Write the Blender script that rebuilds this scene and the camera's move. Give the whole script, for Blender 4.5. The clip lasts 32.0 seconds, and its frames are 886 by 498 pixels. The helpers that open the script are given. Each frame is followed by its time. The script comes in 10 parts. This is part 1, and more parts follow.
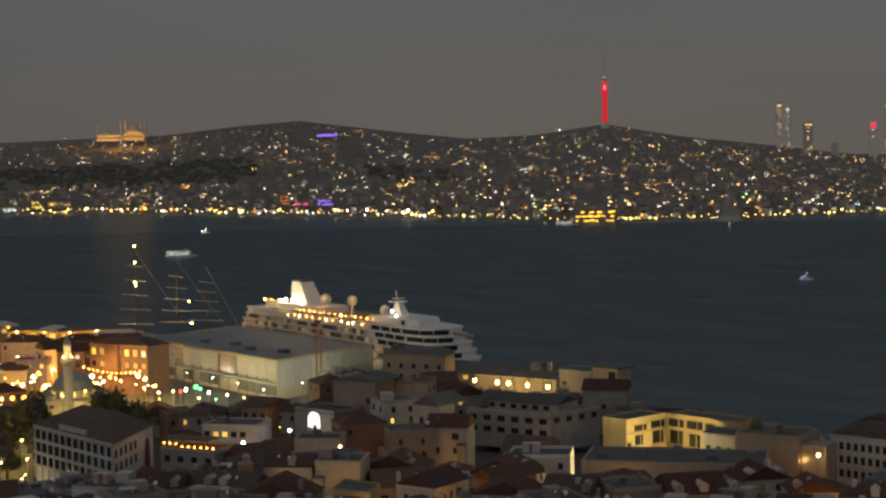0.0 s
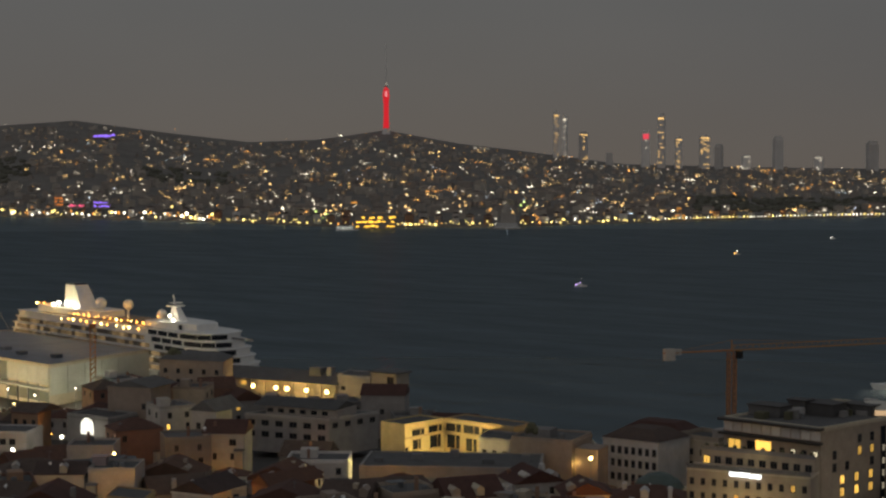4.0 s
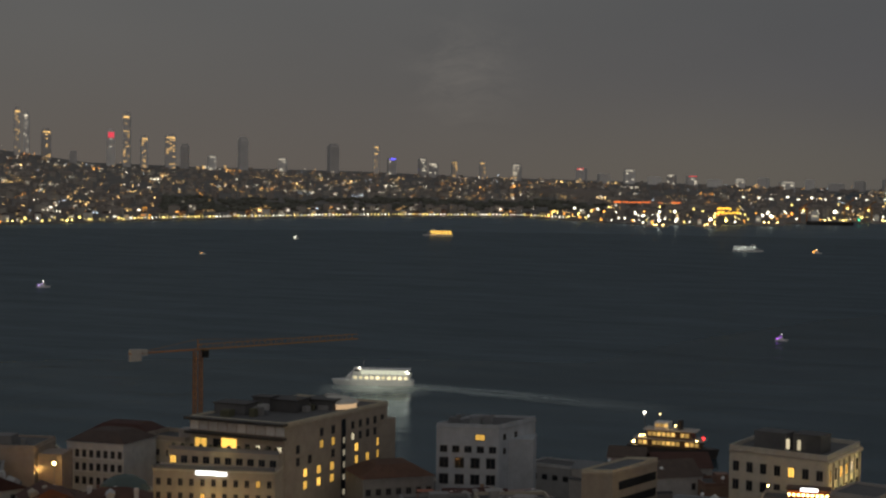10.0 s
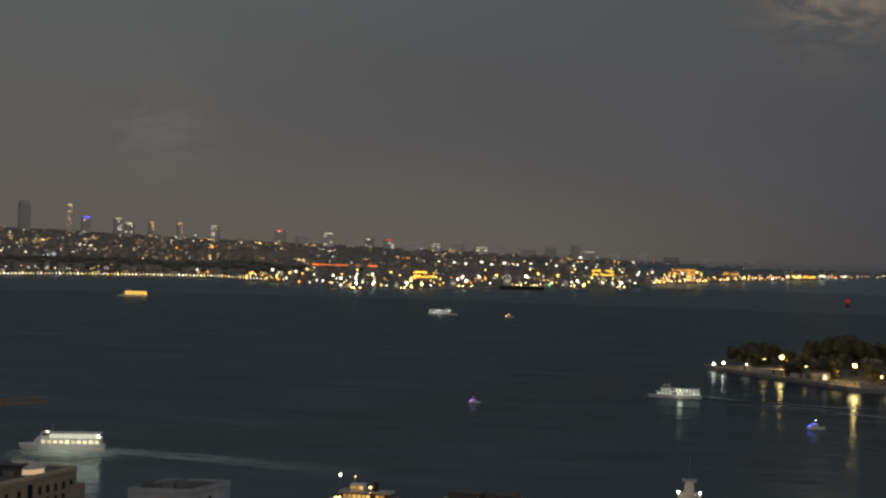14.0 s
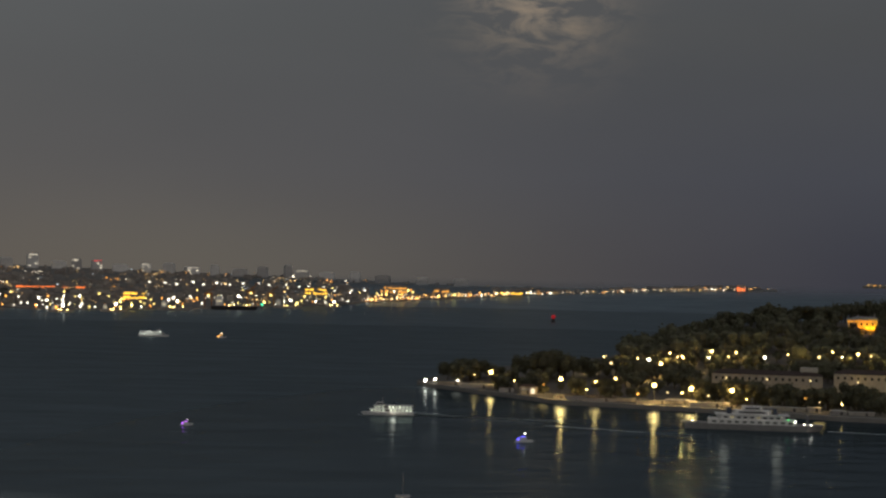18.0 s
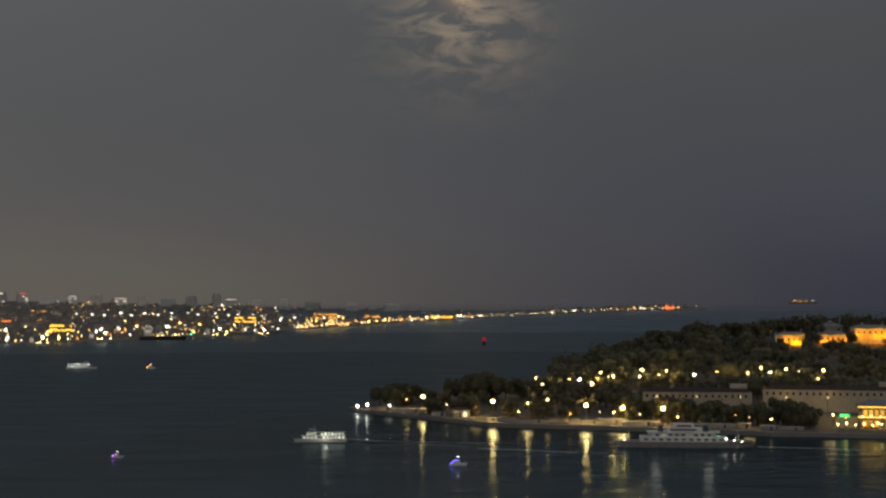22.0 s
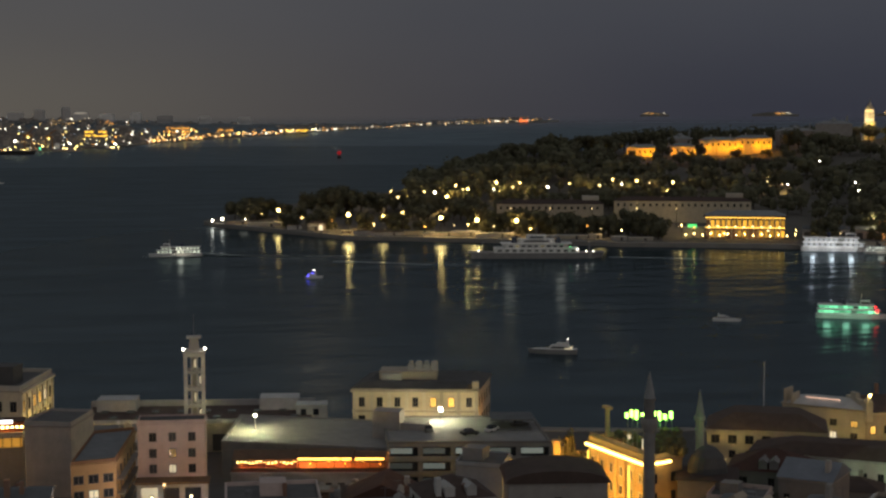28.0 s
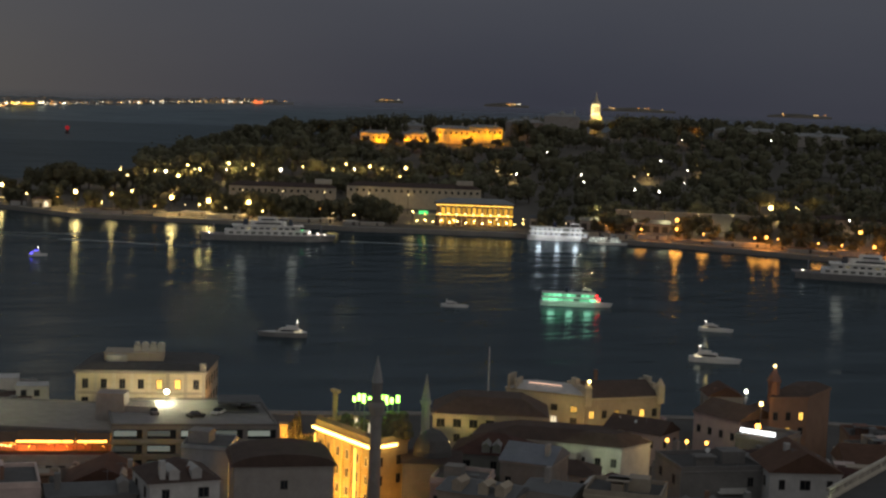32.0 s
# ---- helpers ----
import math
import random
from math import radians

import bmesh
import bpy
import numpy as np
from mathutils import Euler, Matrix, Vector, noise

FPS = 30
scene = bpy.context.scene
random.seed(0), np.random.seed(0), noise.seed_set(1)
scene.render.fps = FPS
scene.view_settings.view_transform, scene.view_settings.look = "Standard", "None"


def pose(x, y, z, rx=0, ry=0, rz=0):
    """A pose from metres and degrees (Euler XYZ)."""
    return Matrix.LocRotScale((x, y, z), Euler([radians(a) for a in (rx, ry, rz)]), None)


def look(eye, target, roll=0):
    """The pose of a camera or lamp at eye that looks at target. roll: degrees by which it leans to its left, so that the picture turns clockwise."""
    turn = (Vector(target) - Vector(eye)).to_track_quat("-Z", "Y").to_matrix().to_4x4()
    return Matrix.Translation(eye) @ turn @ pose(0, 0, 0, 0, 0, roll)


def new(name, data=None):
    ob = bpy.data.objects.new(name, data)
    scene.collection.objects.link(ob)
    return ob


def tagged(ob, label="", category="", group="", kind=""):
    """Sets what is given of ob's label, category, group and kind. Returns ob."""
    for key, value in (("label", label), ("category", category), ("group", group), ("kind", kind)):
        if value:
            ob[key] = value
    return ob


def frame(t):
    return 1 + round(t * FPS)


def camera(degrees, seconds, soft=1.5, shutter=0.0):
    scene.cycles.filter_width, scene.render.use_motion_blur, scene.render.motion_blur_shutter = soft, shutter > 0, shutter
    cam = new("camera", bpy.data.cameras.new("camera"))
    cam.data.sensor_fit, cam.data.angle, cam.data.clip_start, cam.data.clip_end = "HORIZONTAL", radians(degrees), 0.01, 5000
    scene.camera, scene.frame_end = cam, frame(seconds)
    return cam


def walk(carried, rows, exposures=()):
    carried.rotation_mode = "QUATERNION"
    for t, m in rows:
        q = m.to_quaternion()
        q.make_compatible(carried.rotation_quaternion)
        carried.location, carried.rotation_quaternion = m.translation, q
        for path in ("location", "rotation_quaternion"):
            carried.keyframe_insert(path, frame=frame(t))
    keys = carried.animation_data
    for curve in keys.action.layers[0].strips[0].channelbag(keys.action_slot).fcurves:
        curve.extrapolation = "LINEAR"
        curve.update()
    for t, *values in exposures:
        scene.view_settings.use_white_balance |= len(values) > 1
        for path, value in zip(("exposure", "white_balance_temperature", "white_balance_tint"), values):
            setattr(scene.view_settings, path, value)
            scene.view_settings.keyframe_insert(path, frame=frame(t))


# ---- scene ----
# A lookout high over the old harbour quarter. x east, y north, z = 0 is the sea.
EYE = Vector((0.0, 0.0, 88.0))


def polar(az, d, z=0.0):
    """A point by compass bearing and distance from the lookout."""
    return Vector((d * math.sin(radians(az)), d * math.cos(radians(az)), z))


def facing(az, d, z=0.0, turn=0.0):
    """A pose there: local x to the right and local y away as seen from the lookout, then turned."""
    return Matrix.Translation(polar(az, d, z)) @ Matrix.Rotation(radians(turn - az), 4, "Z")


def aim(az, el, roll):
    way = polar(az, math.cos(radians(el)), math.sin(radians(el)))
    return look(EYE, EYE + way * 1000.0, roll)


cam = camera(31.06, 32.0, soft=2.4)
TURNS = (
    (0, 93.75, -2.84, -1.06), (0.5, 94.30, -2.89, -1.03), (1, 94.91, -2.92, -1.01), (1.5, 95.64, -2.91, -0.98),
    (2, 96.59, -2.87, -0.95), (2.5, 97.70, -2.85, -0.79), (3, 98.95, -2.82, -0.54), (3.5, 100.27, -2.77, -0.28),
    (5.5, 106.33, -2.74, -0.03), (6, 108.09, -2.76, -0.13), (6.5, 109.79, -2.82, -0.20), (7, 111.56, -2.94, -0.25),
    (7.5, 113.21, -3.07, -0.18), (8, 114.72, -3.17, -0.07), (8.5, 116.15, -3.18, 0.09), (9, 117.61, -3.12, 0.28),
    (9.5, 119.14, -2.93, 0.48), (10, 120.68, -2.64, 0.74), (10.5, 122.16, -2.30, 1.09), (11, 123.55, -1.93, 1.35),
    (11.5, 124.86, -1.56, 1.56), (12, 126.14, -1.23, 1.76), (12.5, 127.41, -0.94, 1.79), (13, 128.72, -0.67, 1.79),
    (13.5, 130.07, -0.41, 1.79), (14, 131.45, -0.18, 1.73), (14.5, 132.83, -0.06, 1.73), (16.5, 138.52, -0.29, 1.52),
    (17, 140.00, -0.17, 1.45), (17.5, 141.15, 0.18, 1.35), (18, 141.73, 0.77, 1.23), (18.5, 141.76, 1.54, 1.00),
    (19, 141.51, 2.29, 0.76), (19.5, 141.33, 2.87, 0.45), (20, 141.43, 3.17, 0.23), (20.5, 141.94, 3.17, 0.11),
    (21, 142.72, 2.89, 0.04), (21.5, 143.60, 2.38, -0.02), (22, 144.27, 1.67, -0.07), (22.5, 144.53, 0.75, -0.07),
    (23, 144.35, -0.30, -0.14), (23.5, 143.91, -1.52, -0.12), (24, 143.54, -2.69, -0.19), (24.5, 143.44, -3.74, -0.27),
    (26.5, 146.39, -5.03, -0.45), (27, 147.41, -4.97, -0.41), (27.5, 148.40, -4.96, -0.30), (28, 149.45, -5.04, -0.15),
    (28.5, 150.61, -5.24, 0.08), (29, 151.90, -5.47, 0.32), (29.5, 153.24, -5.69, 0.56), (30, 154.52, -5.83, 0.85),
    (30.5, 155.72, -5.86, 1.16), (31, 156.86, -5.80, 1.47), (31.5, 158.00, -5.65, 1.84), (32, 159.12, -5.47, 2.12),
)
# the picture brightens a little under the open sky and darkens over the bright quays
walk(cam, [(t, aim(a, e, r)) for t, a, e, r in TURNS], ((0, 0.0), (17, 0.0), (20, 0.12), (22, 0.0), (24, -0.14), (28, -0.12), (30, 0.0), (32, 0.05)))

# ---------------------------------------------------------------- sky and moon
MOON_WAY = polar(144.97, math.cos(radians(11.05)), math.sin(radians(11.05)))


def make_world():
    world = bpy.data.worlds.new("dusk_sky")
    world.use_nodes = True
    scene.world = world
    nt = world.node_tree
    nodes, links = nt.nodes, nt.links
    nodes.clear()

    def math_node(op, a, b=None):
        n = nodes.new("ShaderNodeMath")
        n.operation = op
        for i, v in enumerate((a, b)):
            if v is None:
                continue
            if isinstance(v, (int, float)):
                n.inputs[i].default_value = v
            else:
                links.new(v, n.inputs[i])
        return n.outputs[0]

    def ramp(fac, stops):
        n = nodes.new("ShaderNodeValToRGB")
        els = n.color_ramp.elements
        while len(els) < len(stops):
            els.new(0.5)
        for e, (p, c) in zip(els, stops):
            e.position, e.color = p, (*c, 1)
        links.new(fac, n.inputs[0])
        return n.outputs[0]

    def mix(fac, a, b, kind="MIX"):
        n = nodes.new("ShaderNodeMix")
        n.data_type, n.blend_type = "RGBA", kind
        for sock, v in ((n.inputs[0], fac), (n.inputs[6], a), (n.inputs[7], b)):
            if isinstance(v, (int, float)):
                sock.default_value = v
            elif isinstance(v, tuple):
                sock.default_value = (*v, 1)
            else:
                links.new(v, sock)
        return n.outputs[2]

    coord = nodes.new("ShaderNodeTexCoord").outputs["Generated"]
    sep = nodes.new("ShaderNodeSeparateXYZ")
    links.new(coord, sep.inputs[0])
    height = math_node("MAXIMUM", sep.outputs[2], 0.0)
    # the last of the dusk and the city's glow to the east, deep blue to the south
    dot = nodes.new("ShaderNodeVectorMath")
    dot.operation = "DOT_PRODUCT"
    links.new(coord, dot.inputs[0])
    dot.inputs[1].default_value = polar(97, 1)
    east = math_node("ADD", math_node("MULTIPLY", dot.outputs["Value"], 1.7), -0.7)
    east = math_node("POWER", math_node("MAXIMUM", east, 0.0), 1.6)
    warm = ramp(height, ((0.0, (0.128, 0.108, 0.090)), (0.06, (0.122, 0.114, 0.105)), (0.15, (0.112, 0.117, 0.119)), (0.30, (0.12, 0.13, 0.14)), (1.0, (0.17, 0.18, 0.19))))
    cold = ramp(height, ((0.0, (0.034, 0.036, 0.052)), (0.06, (0.051, 0.055, 0.071)), (0.15, (0.066, 0.069, 0.073)), (0.30, (0.08, 0.09, 0.105)), (1.0, (0.17, 0.18, 0.19))))
    sky = mix(east, cold, warm)
    # afterglow of the sunset in the west, behind the town
    west = nodes.new("ShaderNodeVectorMath")
    west.operation = "DOT_PRODUCT"
    links.new(coord, west.inputs[0])
    west.inputs[1].default_value = polar(300, 1)
    dusk = math_node("MULTIPLY", math_node("POWER", math_node("MAXIMUM", west.outputs["Value"], 0.0), 1.5), math_node("SUBTRACT", 1.0, height))
    sky = mix(dusk, sky, (0.50, 0.455, 0.425))
    # thin cloud, brighter and warm round the moon
    stretch = nodes.new("ShaderNodeMapping")
    stretch.inputs["Scale"].default_value = (1.0, 1.0, 2.6)
    links.new(coord, stretch.inputs[0])
    cloud = nodes.new("ShaderNodeTexNoise")
    cloud.inputs["Scale"].default_value = 30.0
    cloud.inputs["Detail"].default_value = 5.0
    cloud.inputs["Roughness"].default_value = 0.62
    cloud.inputs["Distortion"].default_value = 0.6
    links.new(stretch.outputs[0], cloud.inputs["Vector"])
    wide = nodes.new("ShaderNodeTexNoise")
    wide.inputs["Scale"].default_value = 4.0
    wide.inputs["Detail"].default_value = 3.0
    links.new(stretch.outputs[0], wide.inputs["Vector"])
    sky = mix(0.10, sky, ramp(wide.outputs[0], ((0.3, (0.055, 0.055, 0.055)), (0.75, (0.13, 0.125, 0.12)))))
    near = nodes.new("ShaderNodeVectorMath")
    near.operation = "DISTANCE"
    norm = nodes.new("ShaderNodeVectorMath")
    norm.operation = "NORMALIZE"
    links.new(coord, norm.inputs[0])
    links.new(norm.outputs[0], near.inputs[0])
    near.inputs[1].default_value = MOON_WAY + Vector((0, 0, -0.012))
    away = math_node("MULTIPLY", near.outputs["Value"], 25.0)
    halo = math_node("POWER", 2.718, math_node("MULTIPLY", math_node("POWER", away, 2.0), -1.0))
    low = nodes.new("ShaderNodeVectorMath")
    low.operation = "DISTANCE"
    links.new(norm.outputs[0], low.inputs[0])
    low.inputs[1].default_value = polar(121.4, 1, 0.066).normalized()
    faint = math_node("POWER", 2.718, math_node("MULTIPLY", math_node("POWER", math_node("MULTIPLY", low.outputs["Value"], 34.0), 2.0), -1.0))
    sky = mix(1.0, sky, mix(faint, (0.0, 0.0, 0.0), ramp(cloud.outputs[0], ((0.35, (0.0, 0.0, 0.0)), (0.7, (0.035, 0.030, 0.024))))), "ADD")
    # the far harbour's lamps glow in the low haze
    flat = nodes.new("ShaderNodeMapping")
    flat.inputs["Scale"].default_value = (1.0, 1.0, 5.0)
    links.new(norm.outputs[0], flat.inputs[0])
    glowing = nodes.new("ShaderNodeVectorMath")
    glowing.operation = "DISTANCE"
    links.new(flat.outputs[0], glowing.inputs[0])
    glowing.inputs[1].default_value = polar(134, 1)
    haze = math_node("POWER", 2.718, math_node("MULTIPLY", math_node("POWER", math_node("MULTIPLY", glowing.outputs["Value"], 4.6), 2.0), -1.0))
    sky = mix(1.0, sky, mix(haze, (0.0, 0.0, 0.0), (0.030, 0.027, 0.014)), "ADD")
    wisps = ramp(cloud.outputs[0], ((0.42, (0.012, 0.008, 0.005)), (0.52, (0.12, 0.085, 0.05)), (0.70, (0.24, 0.165, 0.09))))
    lit = mix(halo, (0.0, 0.0, 0.0), wisps)
    sky = mix(1.0, sky, lit, "ADD")
    # the thin cloud glows close round the moon itself
    disc = nodes.new("ShaderNodeVectorMath")
    disc.operation = "DISTANCE"
    links.new(norm.outputs[0], disc.inputs[0])
    disc.inputs[1].default_value = MOON_WAY
    ring = math_node("POWER", 2.718, math_node("MULTIPLY", math_node("POWER", math_node("MULTIPLY", disc.outputs["Value"], 95.0), 2.0), -1.0))
    sky = mix(1.0, sky, mix(ring, (0.0, 0.0, 0.0), (0.30, 0.17, 0.06)), "ADD")
    back = nodes.new("ShaderNodeBackground")
    links.new(sky, back.inputs["Color"])
    back.inputs["Strength"].default_value = 1.0
    out = nodes.new("ShaderNodeOutputWorld")
    links.new(back.outputs[0], out.inputs[0])


make_world()


def lamp(name, at, power, colour, size=0.4, down=0):
    """down: the angle of the cone in which a hooded lamp shines downwards."""
    data = bpy.data.lights.new(name, "SPOT" if down else "POINT")
    if down:
        data.spot_size, data.spot_blend = radians(down), 0.1
    data.energy, data.color, data.shadow_soft_size = power, colour, size
    ob = new(name, data)
    ob.location = at
    return ob

# ---------------------------------------------------------------- materials
def base_material(name):
    m = bpy.data.materials.new(name)
    m.use_nodes = True
    return m, m.node_tree.nodes, m.node_tree.links, m.node_tree.nodes["Principled BSDF"]


def surface(name, colour, rough=0.8, metal=0.0, scale=0.35, vary=0.25, stain=0.35, bump=0.15, per="object", spec=0.4):
    """Painted, plastered or laid surface: fine grain, larger stains and a tint per piece."""
    m, nodes, links, bsdf = base_material(name)
    coord = nodes.new("ShaderNodeTexCoord")
    grain = nodes.new("ShaderNodeTexNoise")
    grain.inputs["Scale"].default_value = scale * 9
    grain.inputs["Detail"].default_value = 4
    spot = nodes.new("ShaderNodeTexNoise")
    spot.inputs["Scale"].default_value = scale
    spot.inputs["Detail"].default_value = 5
    spot.inputs["Roughness"].default_value = 0.65
    for n in (grain, spot):
        links.new(coord.outputs["Object"], n.inputs["Vector"])
    val = nodes.new("ShaderNodeMath")
    val.operation = "MULTIPLY_ADD"
    links.new(spot.outputs[0], val.inputs[0])
    val.inputs[1].default_value, val.inputs[2].default_value = stain * 2, 1 - stain
    val2 = nodes.new("ShaderNodeMath")
    val2.operation = "MULTIPLY_ADD"
    links.new(grain.outputs[0], val2.inputs[0])
    val2.inputs[1].default_value, val2.inputs[2].default_value = 0.3, 0.85
    both = nodes.new("ShaderNodeMath")
    both.operation = "MULTIPLY"
    links.new(val.outputs[0], both.inputs[0])
    links.new(val2.outputs[0], both.inputs[1])
    if per == "object":
        rnd = nodes.new("ShaderNodeObjectInfo").outputs["Random"]
    else:
        rnd = nodes.new("ShaderNodeNewGeometry").outputs["Random Per Island"]
    shade = nodes.new("ShaderNodeMath")
    shade.operation = "MULTIPLY_ADD"
    links.new(rnd, shade.inputs[0])
    shade.inputs[1].default_value, shade.inputs[2].default_value = vary * 2, 1 - vary
    fin = nodes.new("ShaderNodeMath")
    fin.operation = "MULTIPLY"
    links.new(both.outputs[0], fin.inputs[0])
    links.new(shade.outputs[0], fin.inputs[1])
    hsv = nodes.new("ShaderNodeHueSaturation")
    hsv.inputs["Color"].default_value = (*colour, 1)
    links.new(fin.outputs[0], hsv.inputs["Value"])
    hue = nodes.new("ShaderNodeMath")
    hue.operation = "MULTIPLY_ADD"
    links.new(rnd, hue.inputs[0])
    hue.inputs[1].default_value, hue.inputs[2].default_value = 0.03, 0.485
    links.new(hue.outputs[0], hsv.inputs["Hue"])
    links.new(hsv.outputs[0], bsdf.inputs["Base Color"])
    bsdf.inputs["Roughness"].default_value = rough
    bsdf.inputs["Metallic"].default_value = metal
    bsdf.inputs["Specular IOR Level"].default_value = spec
    if bump:
        b = nodes.new("ShaderNodeBump")
        b.inputs["Strength"].default_value = bump
        b.inputs["Distance"].default_value = 0.05
        links.new(grain.outputs[0], b.inputs["Height"])
        links.new(b.outputs[0], bsdf.inputs["Normal"])
    return m


def tiles(name, colour):
    """Clay roof tiles: rows of ridges down the slope and blotchy weathering."""
    m = surface(name, colour, 0.85, 0, 0.5, 0.3, 0.5, 0.0)
    nodes, links = m.node_tree.nodes, m.node_tree.links
    coord = nodes.new("ShaderNodeTexCoord")
    wave = nodes.new("ShaderNodeTexWave")
    wave.bands_direction = "X"
    wave.inputs["Scale"].default_value = 1.1
    wave.inputs["Distortion"].default_value = 0.4
    links.new(coord.outputs["Object"], wave.inputs["Vector"])
    b = nodes.new("ShaderNodeBump")
    b.inputs["Strength"].default_value = 0.6
    b.inputs["Distance"].default_value = 0.1
    links.new(wave.outputs[1], b.inputs["Height"])
    links.new(b.outputs[0], nodes["Principled BSDF"].inputs["Normal"])
    return m


def glow(name, colour, strength, vary=0.0, sample=True, per="island"):
    """A lamp, a sign, a lit room behind its pane, or a glowing stand-in for a floodlit wall."""
    m, nodes, links, bsdf = base_material(name)
    bsdf.inputs["Base Color"].default_value = (0.02, 0.02, 0.02, 1)
    bsdf.inputs["Emission Color"].default_value = (*colour, 1)
    bsdf.inputs["Emission Strength"].default_value = strength
    if vary:
        if per == "island":
            rnd = nodes.new("ShaderNodeNewGeometry").outputs["Random Per Island"]
        else:
            rnd = nodes.new("ShaderNodeObjectInfo").outputs["Random"]
        k = nodes.new("ShaderNodeMath")
        k.operation = "POWER"
        links.new(rnd, k.inputs[0])
        k.inputs[1].default_value = 2.0
        v = nodes.new("ShaderNodeMath")
        v.operation = "MULTIPLY_ADD"
        links.new(k.outputs[0], v.inputs[0])
        v.inputs[1].default_value, v.inputs[2].default_value = strength * vary * 2, strength * (1 - vary)
        links.new(v.outputs[0], bsdf.inputs["Emission Strength"])
    m.cycles.emission_sampling = "AUTO" if sample else "NONE"
    return m


def sea_material(name="sea", rough=0.15, shine=1.0, chop=1.4):
    """Wind-ruffled water: a dark body colour and a weak gloss broken by the waves."""
    m, nodes, links, bsdf = base_material(name)
    nodes.remove(bsdf)
    deep = nodes.new("ShaderNodeBsdfDiffuse")
    gloss = nodes.new("ShaderNodeBsdfGlossy")
    gloss.inputs["Roughness"].default_value = rough
    both = nodes.new("ShaderNodeAddShader")
    links.new(deep.outputs[0], both.inputs[0])
    links.new(gloss.outputs[0], both.inputs[1])
    links.new(both.outputs[0], nodes["Material Output"].inputs["Surface"])
    coord = nodes.new("ShaderNodeTexCoord")
    last = None
    # wind from the south-south-east: crests long across it, short along it
    wind = nodes.new("ShaderNodeMapping")
    wind.vector_type = "TEXTURE"
    wind.inputs["Rotation"].default_value = (0, 0, radians(48))
    wind.inputs["Scale"].default_value = (1.5, 1.0, 1.0)
    links.new(coord.outputs["Object"], wind.inputs["Vector"])
    for size, height in ((0.022, 0.50), (0.055, 0.42), (0.14, 0.17), (0.42, 0.035)):
        n = nodes.new("ShaderNodeTexNoise")
        n.inputs["Scale"].default_value = size
        n.inputs["Detail"].default_value = 1.5
        links.new(wind.outputs[0], n.inputs["Vector"])
        b = nodes.new("ShaderNodeBump")
        b.inputs["Strength"].default_value = 1.0
        b.inputs["Distance"].default_value = height * chop
        links.new(n.outputs[0], b.inputs["Height"])
        if last:
            links.new(last.outputs[0], b.inputs["Normal"])
        last = b
    links.new(last.outputs[0], gloss.inputs["Normal"])
    # paler and darker streaks put into both colours, imitating reflections in small waves
    lanes = nodes.new("ShaderNodeMapping")
    lanes.vector_type = "TEXTURE"
    lanes.inputs["Rotation"].default_value = (0, 0, radians(40))
    lanes.inputs["Scale"].default_value = (3.5, 1.0, 1.0)
    links.new(coord.outputs["Object"], lanes.inputs["Vector"])
    a = nodes.new("ShaderNodeTexNoise")
    a.inputs["Scale"].default_value = 0.03
    a.inputs["Detail"].default_value = 8
    a.inputs["Roughness"].default_value = 0.74
    links.new(lanes.outputs[0], a.inputs["Vector"])
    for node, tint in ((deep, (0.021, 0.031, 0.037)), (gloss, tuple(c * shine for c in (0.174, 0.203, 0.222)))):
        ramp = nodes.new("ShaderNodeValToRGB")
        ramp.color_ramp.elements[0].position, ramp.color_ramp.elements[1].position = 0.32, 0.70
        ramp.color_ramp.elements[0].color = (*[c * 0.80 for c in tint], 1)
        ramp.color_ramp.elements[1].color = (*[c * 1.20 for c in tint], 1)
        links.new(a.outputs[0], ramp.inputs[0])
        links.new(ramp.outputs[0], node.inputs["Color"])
    return m


def leaf_material(name, colour):
    m = surface(name, colour, 0.8, 0, 1.2, 0.16, 0.4, 0.3, per="island", spec=0.1)
    return m


def haze_fade(m, low, high):
    """Lets a far surface thin out between two heights; sky showing through imitates haze."""
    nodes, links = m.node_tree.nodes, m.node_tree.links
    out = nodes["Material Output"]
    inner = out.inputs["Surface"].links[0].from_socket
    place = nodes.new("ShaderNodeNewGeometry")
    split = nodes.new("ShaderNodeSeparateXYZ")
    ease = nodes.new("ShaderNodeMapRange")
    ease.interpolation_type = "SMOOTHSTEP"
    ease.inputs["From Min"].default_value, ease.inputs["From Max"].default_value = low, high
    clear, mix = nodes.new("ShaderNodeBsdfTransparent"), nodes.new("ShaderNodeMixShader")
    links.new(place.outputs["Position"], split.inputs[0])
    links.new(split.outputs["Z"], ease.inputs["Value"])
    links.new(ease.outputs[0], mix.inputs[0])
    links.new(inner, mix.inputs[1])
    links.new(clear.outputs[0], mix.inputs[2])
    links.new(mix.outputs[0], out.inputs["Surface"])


SEA = sea_material()
# gloss strengthened ring by ring, in place of grazing reflection and haze
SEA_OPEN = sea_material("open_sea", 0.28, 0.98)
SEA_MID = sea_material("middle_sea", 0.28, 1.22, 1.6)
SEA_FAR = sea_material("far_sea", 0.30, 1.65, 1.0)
haze_fade(SEA_FAR, 22.0, 70.0)
FOAM = surface("foam", (0.62, 0.68, 0.66), 0.7, 0, 0.25, 0.1, 0.6)
GROUND = surface("street_ground", (0.10, 0.095, 0.09), 0.9, 0, 0.05, 0.0, 0.4)
QUAY = surface("quay_stone", (0.27, 0.25, 0.22), 0.85, 0, 0.12, 0.1, 0.4)
# far earth paled: distance haze is mixed into the colour
HILL_HAZED = surface("far_hill_earth", (0.205, 0.188, 0.165), 0.95, 0, 0.02, 0.0, 0.5)
